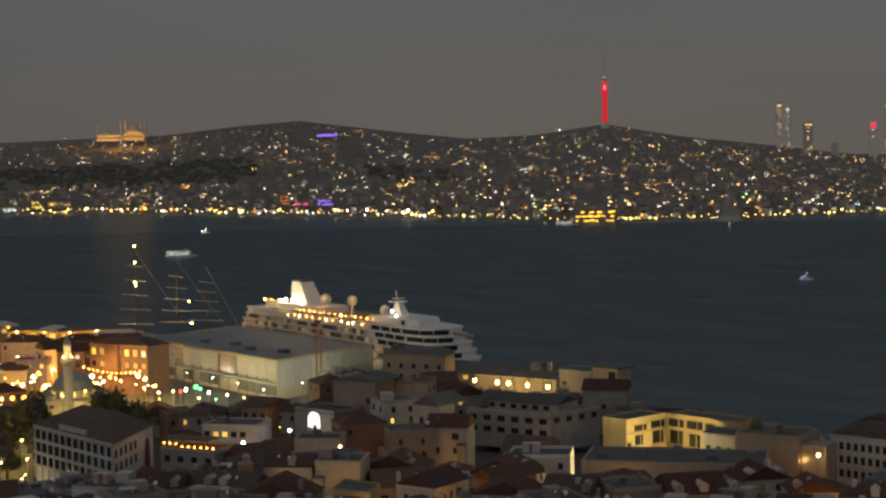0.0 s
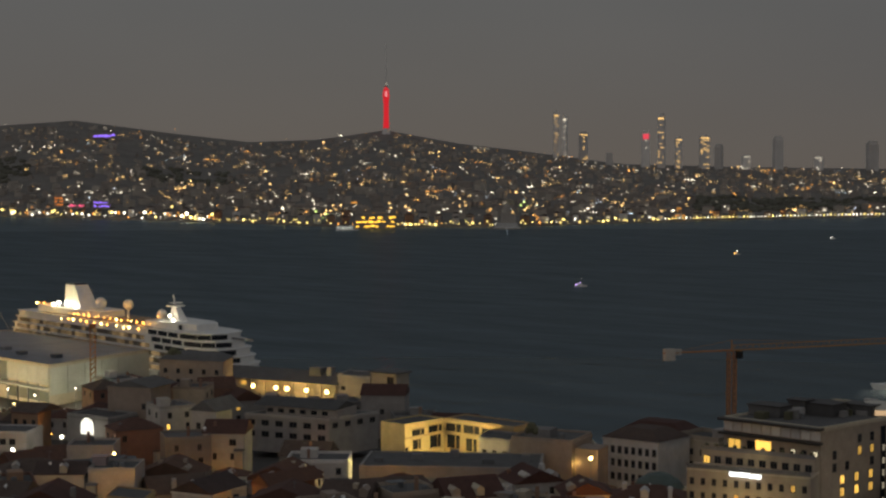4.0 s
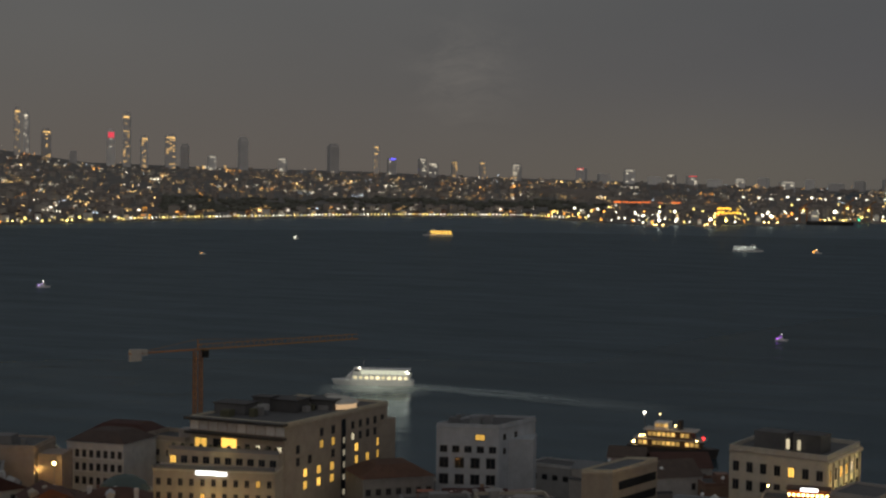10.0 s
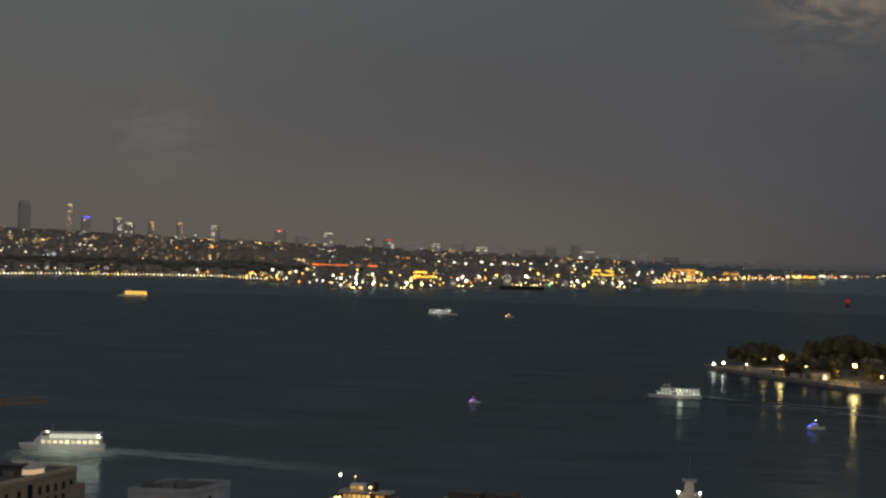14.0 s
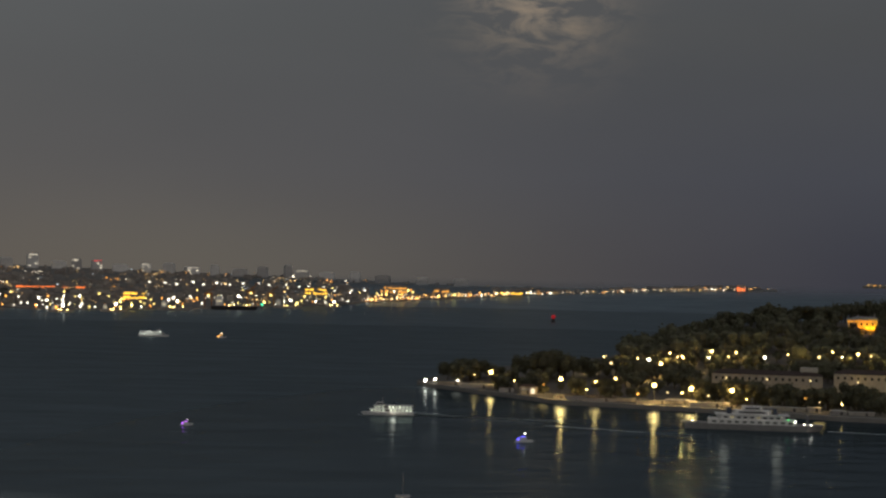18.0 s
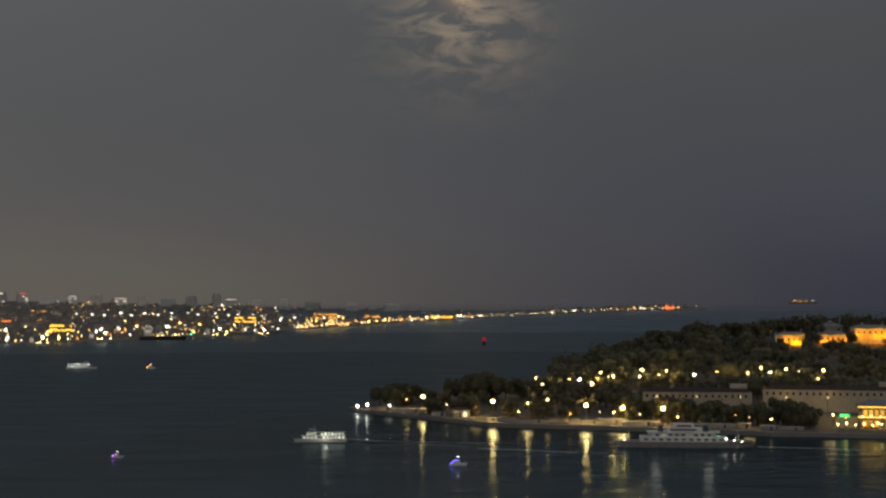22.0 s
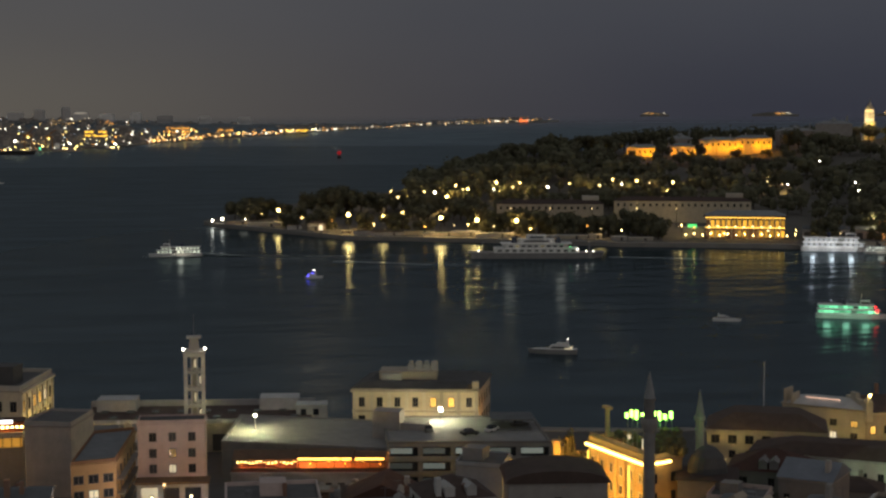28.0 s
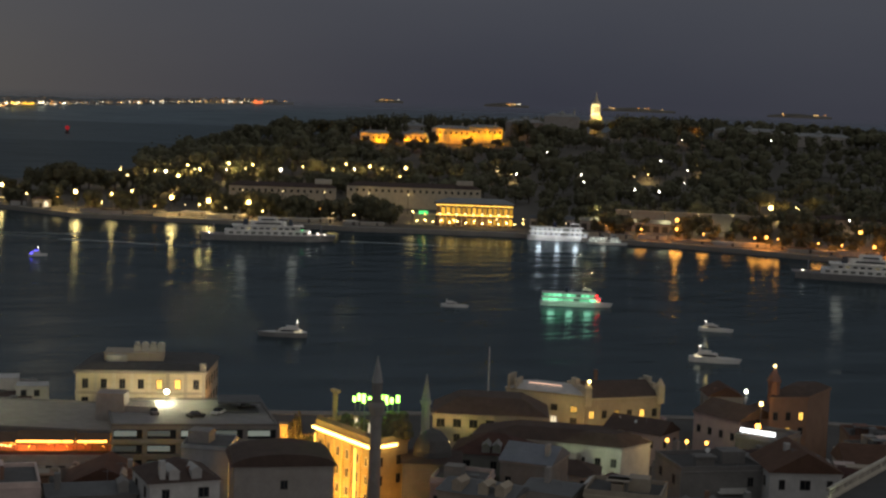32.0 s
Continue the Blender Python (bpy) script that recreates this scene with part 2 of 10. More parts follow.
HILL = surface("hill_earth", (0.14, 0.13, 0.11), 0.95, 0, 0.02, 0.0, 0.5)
FAR_WALL = surface("far_house_wall", (0.37, 0.335, 0.295), 0.9, 0, 0.02, 0.22, 0.25, 0.0, per="island")
# far roofs are lightened too, with haze put into their colour
FAR_ROOF = surface("far_house_roof", (0.25, 0.20, 0.17), 0.9, 0, 0.02, 0.3, 0.3, 0.0, per="island")
# tower walls lifted towards the sky's tone: haze painted into the colour
TOWER_HAZED = surface("far_tower_wall", (0.68, 0.66, 0.63), 0.7, 0, 0.02, 0.25, 0.2, 0.0)
WALLS = [surface("plaster_grey", (0.37, 0.345, 0.32)), surface("plaster_cream", (0.46, 0.40, 0.31)), surface("plaster_white", (0.55, 0.54, 0.52)),
         surface("plaster_pink", (0.52, 0.41, 0.38)), surface("brick_brown", (0.28, 0.17, 0.12)), surface("concrete_dark", (0.25, 0.24, 0.23))]
GREY_WALL, CREAM, WHITE_WALL, PINK, BROWN, CONCRETE = WALLS
BLUE_GREY = surface("plaster_blue_grey", (0.40, 0.42, 0.44))
PLASTER_BEIGE = surface("plaster_beige", (0.40, 0.33, 0.26))
PLASTER_RUST = surface("plaster_rust", (0.30, 0.17, 0.09))
OCHRE = surface("plaster_ochre", (0.55, 0.42, 0.22))
STONE = surface("pale_stone", (0.48, 0.44, 0.37), 0.8)
DARK_STONE = surface("grey_stone", (0.26, 0.25, 0.24), 0.85)
TILE = tiles("clay_tiles", (0.105, 0.052, 0.038))
TILE_DARK = tiles("weathered_tiles", (0.095, 0.066, 0.055))
FELT = surface("roof_felt", (0.115, 0.112, 0.11), 0.9, 0, 0.3, 0.3, 0.4)
TIN = surface("tin_sheet", (0.17, 0.175, 0.18), 0.75, 0.1, 0.3, 0.3, 0.4)
LEAD = surface("lead_dome", (0.27, 0.28, 0.28), 0.6, 0.15, 0.3, 0.1, 0.4)
GREEN_LEAD = surface("green_lead_dome", (0.10, 0.13, 0.12), 0.6, 0.15, 0.3, 0.1, 0.4)
STEEL = surface("steel", (0.25, 0.25, 0.26), 0.45, 0.7, 1.0, 0.1, 0.3)
DARK_STEEL = surface("dark_steel", (0.06, 0.055, 0.05), 0.5, 0.4, 1.0, 0.1, 0.3)
CRANE_PAINT = surface("crane_paint", (0.42, 0.19, 0.06), 0.55, 0.1, 0.6, 0.1, 0.3)
ROOF_PALE = surface("pale_roof_sheet", (0.20, 0.22, 0.25), 0.7, 0, 0.12, 0.1, 0.4)
PANEL = surface("pale_cladding", (0.46, 0.47, 0.43), 0.7, 0, 0.2, 0.05, 0.25)
DIM_GLASS = surface("grey_glazing", (0.16, 0.17, 0.15), 0.25, 0, 0.5, 0.3, 0.3, 0.0)
SHIP_WHITE = surface("ship_white", (0.78, 0.77, 0.74), 0.4, 0, 0.08, 0.03, 0.12, 0.05)
SHIP_NAVY = surface("ship_navy", (0.03, 0.04, 0.07), 0.4, 0, 0.1, 0.05, 0.2)
SHIP_DECK = surface("ship_deck", (0.28, 0.20, 0.13), 0.7, 0, 0.3, 0.1, 0.3)
HULL_DARK = surface("dark_hull", (0.04, 0.035, 0.032), 0.5, 0, 0.4, 0.1, 0.3)
WOOD = surface("dark_wood", (0.12, 0.075, 0.045), 0.7, 0, 1.0, 0.2, 0.4)
CLOTH = surface("awning_cloth", (0.30, 0.10, 0.07), 0.9, 0, 0.8, 0.3, 0.3)
CANVAS = surface("canvas", (0.55, 0.52, 0.46), 0.9, 0, 0.8, 0.1, 0.3)
BARK = surface("bark", (0.075, 0.055, 0.04), 0.9, 0, 2.0, 0.2, 0.4)
LEAF = leaf_material("leaves", (0.125, 0.122, 0.078))
# leaves of the far groves, paled by haze put into the colour
LEAF_HAZED = leaf_material("hazed_leaves", (0.15, 0.145, 0.115))
BLACK_GLASS = surface("dark_pane", (0.022, 0.025, 0.03), 0.15, 0, 1.0, 0.3, 0.2, 0.0, spec=0.5)
FRAME_DARK = surface("window_frame_dark", (0.10, 0.09, 0.08), 0.6)
FRAME_LIGHT = surface("window_frame_light", (0.50, 0.47, 0.43), 0.6)
LIT_PANE = glow("lit_pane", (1.0, 0.56, 0.10), 1.3, 0.5, per="object")
LIT_PANE_WHITE = glow("lit_pane_white", (1.0, 0.85, 0.55), 1.1, 0.5, per="object")
LIT_PANE_DIM = glow("lit_pane_dim", (1.0, 0.85, 0.45), 0.22, 0.5, per="object")
BULB_WARM = glow("warm_bulb", (1.0, 0.66, 0.22), 14.0)
BULB_SOFT = glow("soft_bulb", (1.0, 0.74, 0.32), 4.0)
BULB_WHITE = glow("white_bulb", (1.0, 0.92, 0.75), 14.0)
BULB_AMBER = glow("amber_bulb", (1.0, 0.42, 0.07), 7.0)
BULB_RED = glow("red_bulb", (1.0, 0.03, 0.03), 4.0)
BULB_BLUE = glow("blue_bulb", (0.10, 0.08, 1.0), 5.0)
BULB_GREEN = glow("green_bulb", (0.12, 1.0, 0.25), 4.0)
SIGN_WHITE = glow("white_sign", (0.95, 0.97, 1.0), 2.5)
FAR_LIGHTS = [glow("far_light_warm", (1.0, 0.60, 0.20), 3.4, 0.8, False), glow("far_light_white", (1.0, 0.88, 0.66), 3.0, 0.8, False),
              glow("far_light_orange", (1.0, 0.42, 0.08), 3.0, 0.8, False), glow("far_light_green", (0.75, 1.0, 0.25), 2.2, 0.6, False),
              glow("far_light_cool", (0.75, 0.88, 1.0), 2.2, 0.8, False), glow("far_light_red", (1.0, 0.05, 0.05), 2.5, 0.5, False)]
SHORE_LIGHTS = [glow("shore_light_gold", (1.0, 0.74, 0.20), 5.0, 0.6), glow("shore_light_white", (1.0, 0.93, 0.74), 5.0, 0.6),
                glow("shore_light_orange", (1.0, 0.40, 0.06), 4.0, 0.6)]
MOON = glow("moon_face", (1.0, 0.82, 0.54), 3.0, 0, False)


def wake_material(name, colour, most, grain=(0.03, 0.32, 1.0)):
    """Foam thinning out astern and to the sides, in long torn streaks; the water shows between."""
    m = surface(name, colour, 0.7, 0, 0.25, 0.0, 0.4, 0.2)
    nodes, links = m.node_tree.nodes, m.node_tree.links

    def calc(op, a, b):
        n = nodes.new("ShaderNodeMath")
        n.operation, n.use_clamp = op, True
        for i, v in enumerate((a, b)):
            if isinstance(v, (int, float)):
                n.inputs[i].default_value = v
            else:
                links.new(v, n.inputs[i])
        return n.outputs[0]
    coord = nodes.new("ShaderNodeTexCoord")
    sep = nodes.new("ShaderNodeSeparateXYZ")
    links.new(coord.outputs["Generated"], sep.inputs[0])
    off = nodes.new("ShaderNodeMath")
    off.operation = "SUBTRACT"
    links.new(sep.outputs[1], off.inputs[0])
    off.inputs[1].default_value = 0.5
    side = nodes.new("ShaderNodeMath")
    side.operation = "ABSOLUTE"
    links.new(off.outputs[0], side.inputs[0])
    flank = calc("SUBTRACT", 1.0, calc("MULTIPLY", side.outputs[0], 2.0))
    astern = calc("POWER", calc("SUBTRACT", 1.0, sep.outputs[0]), 0.8)
    streak = nodes.new("ShaderNodeMapping")
    streak.inputs["Scale"].default_value = grain
    links.new(coord.outputs["Object"], streak.inputs[0])
    n = nodes.new("ShaderNodeTexNoise")
    n.inputs["Scale"].default_value, n.inputs["Detail"].default_value, n.inputs["Roughness"].default_value = 1.0, 6.0, 0.7
    links.new(streak.outputs[0], n.inputs["Vector"])
    torn = nodes.new("ShaderNodeMapRange")
    torn.inputs[1].default_value, torn.inputs[2].default_value, torn.inputs[3].default_value, torn.inputs[4].default_value = 0.34, 0.66, 0.15, 1.0
    links.new(n.outputs[0], torn.inputs[0])
    fac = calc("MULTIPLY", calc("MULTIPLY", calc("POWER", flank, 0.7), astern), calc("MULTIPLY", torn.outputs[0], most))
    clear = nodes.new("ShaderNodeBsdfTransparent")
    both = nodes.new("ShaderNodeMixShader")
    links.new(fac, both.inputs[0])
    links.new(clear.outputs[0], both.inputs[1])
    links.new(nodes["Principled BSDF"].outputs[0], both.inputs[2])
    links.new(both.outputs[0], nodes["Material Output"].inputs["Surface"])
    return m


WAKE = wake_material("wake_water", (0.62, 0.70, 0.68), 1.0)
# foam mixed with the painted reflection of the lit ferry
WASH_GLINTS = wake_material("wash_glints", (0.74, 0.82, 0.76), 1.6, (0.22, 0.07, 1.0))


# ---------------------------------------------------------------- mesh building
class Shape:
    """Collects boxes, lathes and prisms of one part, then becomes one mesh."""

    def __init__(self):
        self.v, self.f, self.m = [], [], []

    def add(self, verts, faces, at=None, slot=0):
        n = len(self.v)
        self.v += [tuple(at @ Vector(p)) if at is not None else tuple(p) for p in verts]
        self.f += [tuple(i + n for i in q) for q in faces]
        self.m += [slot] * len(faces)
        return self

    def box(self, x, y, z, sx, sy, sz, at=None, slot=0, bottom=True):
        """Centre x, y; foot z; full sizes."""
        a, b = sx / 2, sy / 2
        v = [(x - a, y - b, z), (x + a, y - b, z), (x + a, y + b, z), (x - a, y + b, z),
             (x - a, y - b, z + sz), (x + a, y - b, z + sz), (x + a, y + b, z + sz), (x - a, y + b, z + sz)]
        f = [(4, 5, 6, 7), (0, 1, 5, 4), (1, 2, 6, 5), (2, 3, 7, 6), (3, 0, 4, 7)]
        return self.add(v, f + ([(3, 2, 1, 0)] if bottom else []), at, slot)

    def prism(self, pts, z0, z1, at=None, slot=0, top=None):
        """Upright prism over a counter-clockwise outline; top may be another outline."""
        n = len(pts)
        top = top or pts
        v = [(x, y, z0) for x, y in pts] + [(x, y, z1) for x, y in top]
        f = [(i, (i + 1) % n, n + (i + 1) % n, n + i) for i in range(n)]
        return self.add(v, f + [tuple(range(n, 2 * n)), tuple(reversed(range(n)))], at, slot)

    def gable(self, x, y, z, sx, sy, h, at=None, slot=0, over=0.4, along="x"):
        """Pitched roof with its ridge along x or y."""
        a, b = sx / 2 + over, sy / 2 + over
        if along == "x":
            v = [(x - a, y - b, z), (x + a, y - b, z), (x + a, y + b, z), (x - a, y + b, z), (x - a, y, z + h), (x + a, y, z + h)]
            f = [(0, 1, 5, 4), (2, 3, 4, 5), (1, 2, 5), (3, 0, 4), (3, 2, 1, 0)]
        else:
            v = [(x - a, y - b, z), (x + a, y - b, z), (x + a, y + b, z), (x - a, y + b, z), (x, y - b, z + h), (x, y + b, z + h)]
            f = [(1, 2, 5, 4), (3, 0, 4, 5), (0, 1, 4), (2, 3, 5), (3, 2, 1, 0)]
        return self.add(v, f, at, slot)

    def hip(self, x, y, z, sx, sy, h, at=None, slot=0, over=0.4):
        a, b = sx / 2 + over, sy / 2 + over
        r = abs(a - b)
        ends = [(x - r, y), (x + r, y)] if a > b else [(x, y - r), (x, y + r)]
        v = [(x - a, y - b, z), (x + a, y - b, z), (x + a, y + b, z), (x - a, y + b, z)] + [(p, q, z + h) for p, q in ends]
        f = [(0, 1, 5, 4), (1, 2, 5), (2, 3, 4, 5), (3, 0, 4)] if a > b else [(0, 1, 4), (1, 2, 5, 4), (2, 3, 5), (3, 0, 4, 5)]
        return self.add(v, f + [(3, 2, 1, 0)], at, slot)

    def lathe(self, profile, n=12, at=None, slot=0):
        """Turned about z: profile of (radius, height), foot first."""
        v, f = [], []
        for r, z in profile:
            v += [(r * math.cos(2 * math.pi * i / n), r * math.sin(2 * math.pi * i / n), z) for i in range(n)]
        for k in range(len(profile) - 1):
            f += [(k * n + i, k * n + (i + 1) % n, (k + 1) * n + (i + 1) % n, (k + 1) * n + i) for i in range(n)]
        f += [tuple(reversed(range(n))), tuple(range((len(profile) - 1) * n, len(profile) * n))]
        return self.add(v, f, at, slot)

    def ball(self, x, y, z, r, n=8, at=None, slot=0, flat=1.0):
        rings = max(3, n // 2)
        prof = [(max(1e-3, r * math.sin(math.pi * k / rings)), -r * flat * math.cos(math.pi * k / rings)) for k in range(rings + 1)]
        here = Matrix.Translation((x, y, z))
        return self.lathe(prof, n, at @ here if at is not None else here, slot)

    def rod(self, a, b, r, n=6, at=None, slot=0, r2=None):
        a, b = Vector(a), Vector(b)
        way = b - a
        m = Matrix.Translation(a) @ way.to_track_quat("Z", "Y").to_matrix().to_4x4()
        return self.lathe([(r, 0), (r if r2 is None else r2, way.length)], n, at @ m if at is not None else m, slot)

    def ring(self, pts, k, z0, z1, at=None, slot=0):
        """Low wall along an outline; k scales its inner edge about the middle."""
        n = len(pts)
        mx, my = sum(p[0] for p in pts) / n, sum(p[1] for p in pts) / n
        inner = [(mx + (x - mx) * k, my + (y - my) * k) for x, y in pts]
        v = [(x, y, z) for z in (z0, z1) for x, y in pts] + [(x, y, z) for z in (z0, z1) for x, y in inner]
        f = []
        for i in range(n):
            j = (i + 1) % n
            f += [(i, j, n + j, n + i), (2 * n + j, 2 * n + i, 3 * n + i, 3 * n + j), (n + i, n + j, 3 * n + j, 3 * n + i)]
        return self.add(v, f, at, slot)

    def loft(self, rings, at=None, slot=0, caps=True):
        """Rings of equal count joined one to the next."""
        n = len(rings[0])
        v = [p for ring in rings for p in ring]
        f = []
        for k in range(len(rings) - 1):
            f += [(k * n + i, k * n + (i + 1) % n, (k + 1) * n + (i + 1) % n, (k + 1) * n + i) for i in range(n)]
        if caps:
            f += [tuple(reversed(range(n))), tuple(range((len(rings) - 1) * n, len(rings) * n))]
        return self.add(v, f, at, slot)

    def mesh(self, name, *mats):
        me = bpy.data.meshes.new(name)
        me.from_pydata(self.v, [], self.f)
        for m in mats:
            me.materials.append(m)
        if len(mats) > 1:
            me.polygons.foreach_set("material_index", self.m)
        me.update()
        return me


def part(name, shape, material, parent=None, label="", at=None):
    """Links a shape, or a ready mesh, as one mesh object under a thing or a part."""
    mats = material if isinstance(material, (list, tuple)) else [material]
    me = shape.mesh(name, *mats) if isinstance(shape, Shape) else shape
    ob = new(name, me)
    if parent is not None:
        ob.parent = parent
    if at is not None:
        ob.matrix_basis = at
    if label:
        ob["label"] = label
    return ob


def thing(name, at, label, category, group="", kind=""):
    ob = new(name)
    ob.empty_display_size = 0.5
    ob.matrix_basis = at
    return tagged(ob, label, category, group, kind)


def solid(name, shape, material, label, category, at=None, group="", kind=""):
    return tagged(part(name, shape, material, None, "", at), label, category, group, kind)

# ---------------------------------------------------------------- sea, land and shores
def table(rows, x):
    """Straight-line reading of a table of (x, y)."""
    if x <= rows[0][0]:
        return rows[0][1]
    for (a, p), (b, q) in zip(rows, rows[1:]):
        if x <= b:
            return p + (q - p) * (x - a) / (b - a)
    return rows[-1][1]


# harbour quay of the near bank, by bearing
NEAR_SHORE = ((0, 1500), (60, 1150), (75, 960), (82, 840), (87, 735), (92, 635), (96, 565), (100, 515), (105, 478), (110, 462), (119, 446), (127, 462), (135, 440),
              (145, 428), (155, 424), (165, 436), (172, 448), (182, 450), (200, 500), (240, 900), (360, 1500))
# the far shore and the far skyline
FAR_SHORE = ((66, 4100), (80.7, 3780), (90, 3090), (98, 2600), (103.5, 2560), (109, 2824), (110.5, 2913), (118.5, 3311), (123.5, 3430), (128, 2990), (133, 3240), (139, 3880),
             (144.5, 4200), (150, 4500), (153.6, 4620))
FAR_SHORE_Z = ((66, 1.5), (136, 1.5), (139, 6.5), (144.5, 25), (150, 43.5), (153.6, 51.0))
FAR_SKY = ((66, 1.15), (78.7, 1.22), (82.5, 1.36), (84, 1.40), (86.5, 1.68), (88.7, 1.84), (92.1, 1.40), (94.75, 1.10), (97.2, 1.19), (99.6, 1.53), (102.2, 1.05), (104.2, 0.81),
           (106, 0.58), (108, 0.30), (112.5, 0.18), (118, 0.10), (122, -0.05), (128, -0.15), (133, -0.26), (139, -0.42), (144, -0.58), (150, -0.50), (153.6, -0.44))
# the wooded headland: its quay, the line of its crest and the crest's ground
HEAD_SHORE = ((140.9, 1225), (141.5, 1195), (143, 1150), (146, 1070), (151, 1043), (156, 1016), (161.5, 1016), (167.5, 990), (173, 953), (180, 930), (200, 960))
HEAD_CREST = ((140.9, 1240), (142.5, 1290), (145.5, 1350), (149, 1450), (153, 1560), (157, 1650), (200, 1650))
HEAD_TOP = ((140.9, 2.4), (142.5, 5), (145.5, 9), (147.7, 10), (149, 19), (150.8, 33), (153.2, 46), (155, 46), (157, 44), (160, 44), (162, 49), (165, 58), (172, 58), (180, 54), (200, 45))


def near_ground(az, d):
    return 2.0 + max(0.0, min(470.0, table(NEAR_SHORE, az)) - d - 60.0) * 0.085


def far_point(az, s, lift=0.0):
    """The far hillside: s = 0 at the water, 1 at the skyline."""
    d0, z0 = table(FAR_SHORE, az), table(FAR_SHORE_Z, az)
    d = d0 + (4880.0 - d0) * s
    e0 = math.degrees(math.atan2(z0 - 88.0, d0))
    e1 = table(FAR_SKY, az)
    fold = noise.noise(Vector((az * 0.35, s * 3.0, 1.7))) * 0.16 * math.sin(math.pi * min(1.0, s))
    e = e0 + (e1 - e0) * s ** 0.85 + fold
    return polar(az, d, 88.0 + d * math.tan(radians(e)) + lift), d


def head_ground(az, d):
    q, c, top = table(HEAD_SHORE, az), table(HEAD_CREST, az), table(HEAD_TOP, az)
    if d < q + 75:
        return 2.6
    if d < c:
        u = (d - q - 75) / max(1.0, c - q - 75)
        return 2.6 + (top - 2.6) * u ** 1.25
    return max(2.0, top - (d - c) * 0.03)


def sheet(name, nu, nv, fn, material, label, category):
    v = [fn(u / nu, w / nv) for u in range(nu + 1) for w in range(nv + 1)]
    f = [(u * (nv + 1) + w, u * (nv + 1) + w + 1, (u + 1) * (nv + 1) + w + 1, (u + 1) * (nv + 1) + w) for u in range(nu) for w in range(nv)]
    s = Shape().add(v, f)
    ob = solid(name, s, material, label, category, kind="structure")
    for p in ob.data.polygons:
        p.use_smooth = True
    return ob


def build_setting():
    edge = ((0, 760), (126, 760), (139, 1190), (200, 1190), (240, 760), (360, 760))
    sheet("water_harbour", 180, 30, lambda u, w: polar(360 * u, table(edge, 360 * u) * w ** 1.4), SEA, "dark blue-green harbour water with small waves", "sea")
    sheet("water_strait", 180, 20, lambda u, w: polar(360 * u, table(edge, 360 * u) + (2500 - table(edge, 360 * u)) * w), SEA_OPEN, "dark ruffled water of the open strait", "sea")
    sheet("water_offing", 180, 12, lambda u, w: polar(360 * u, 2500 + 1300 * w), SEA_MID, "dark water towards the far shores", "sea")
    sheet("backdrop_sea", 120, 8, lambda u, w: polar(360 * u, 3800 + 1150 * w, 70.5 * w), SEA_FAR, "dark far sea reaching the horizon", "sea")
    # near bank
    sheet("ground", 150, 24, lambda u, w: polar(360 * u, table(NEAR_SHORE, 360 * u) * w, near_ground(360 * u, table(NEAR_SHORE, 360 * u) * w)),
          GROUND, "dark sloping streets of the harbour quarter", "ground")
    edge = Shape()
    for a in range(60, 200, 2):
        p = [polar(b, table(NEAR_SHORE, b) + o, z) for b in (a, a + 2) for o, z in ((-4.0, 2.25), (0.6, 2.25), (0.6, -1.0), (-4.0, -1.0))]
        edge.add(p, [(0, 4, 5, 1), (1, 5, 6, 2), (2, 6, 7, 3), (3, 7, 4, 0)])
    solid("quay_near", edge, QUAY, "worn stone quay edge along the near harbour", "quay", kind="structure")
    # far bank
    sheet("hill_far", 220, 30, lambda u, w: far_point(66 + 87.6 * u, w)[0], HILL_HAZED, "dark built-up hills across the strait", "hill")
    sheet("shore_far", 220, 2, lambda u, w: polar(66 + 87.6 * u, table(FAR_SHORE, 66 + 87.6 * u) - (6.0 if w == 0 else 0.0), table(FAR_SHORE_Z, 66 + 87.6 * u) - (3.0 if w == 0 else 0.0)),
          QUAY, "stone embankment of the far shore", "embankment")
    # headland
    def head(u, w):
        az = 140.9 + 59.1 * u
        q = table(HEAD_SHORE, az)
        d = q + (2300.0 - q) * w ** 1.3 if az > 149 else q + (table(HEAD_CREST, az) + 260 * (az - 140.9) / 8.1 - q) * w
        z = head_ground(az, d)
        return polar(az, d, z)
    sheet("headland", 120, 30, head, HILL, "dark wooded headland across the harbour", "headland")
    wall = Shape()
    for k in range(118):
        a, b = 140.9 + k * 0.5, 141.4 + k * 0.5
        p = [polar(c, table(HEAD_SHORE, c) + o, z) for c in (a, b) for o, z in ((7.0, 2.75), (-0.8, 2.75), (-0.8, -1.0), (7.0, -1.0))]
        wall.add(p, [(0, 1, 5, 4), (1, 2, 6, 5), (2, 3, 7, 6), (3, 0, 4, 7)])
    solid("quay_headland", wall, QUAY, "long pale stone quay of the headland", "quay", kind="structure")
    # low islands far out, each with a few lights
    for az, w, d in ((161.2, 1.6, 4890), (165.9, 2.6, 4895), (171.5, 2.2, 4900), (157.0, 1.0, 4890)):
        half = d * radians(w) / 2
        t = thing("far_island", facing(az, d, 62), "low dark island on the horizon with small lights", "island", "far islands")
        ridge = [(-half, 4), (-half * 0.6, 8), (-half * 0.1, 11), (half * 0.4, 8), (half, 4)]
        part("land", Shape().loft([[(x, y, z * k + 2) for x, z in ridge] + [(half, y, 0), (-half, y, 0)] for y, k in ((-8, 0.4), (0, 1.0), (10, 0.5))]), HILL, t)
        rng = random.Random(int(az))
        for k in range(6):
            part("light", Shape().box(rng.uniform(-0.8, 0.8) * half, -9.5, rng.uniform(6, 10), rng.choice((3, 4, 9)), 1, 2.2), FAR_LIGHTS[rng.choice((0, 1, 2))], t, "small shore light")
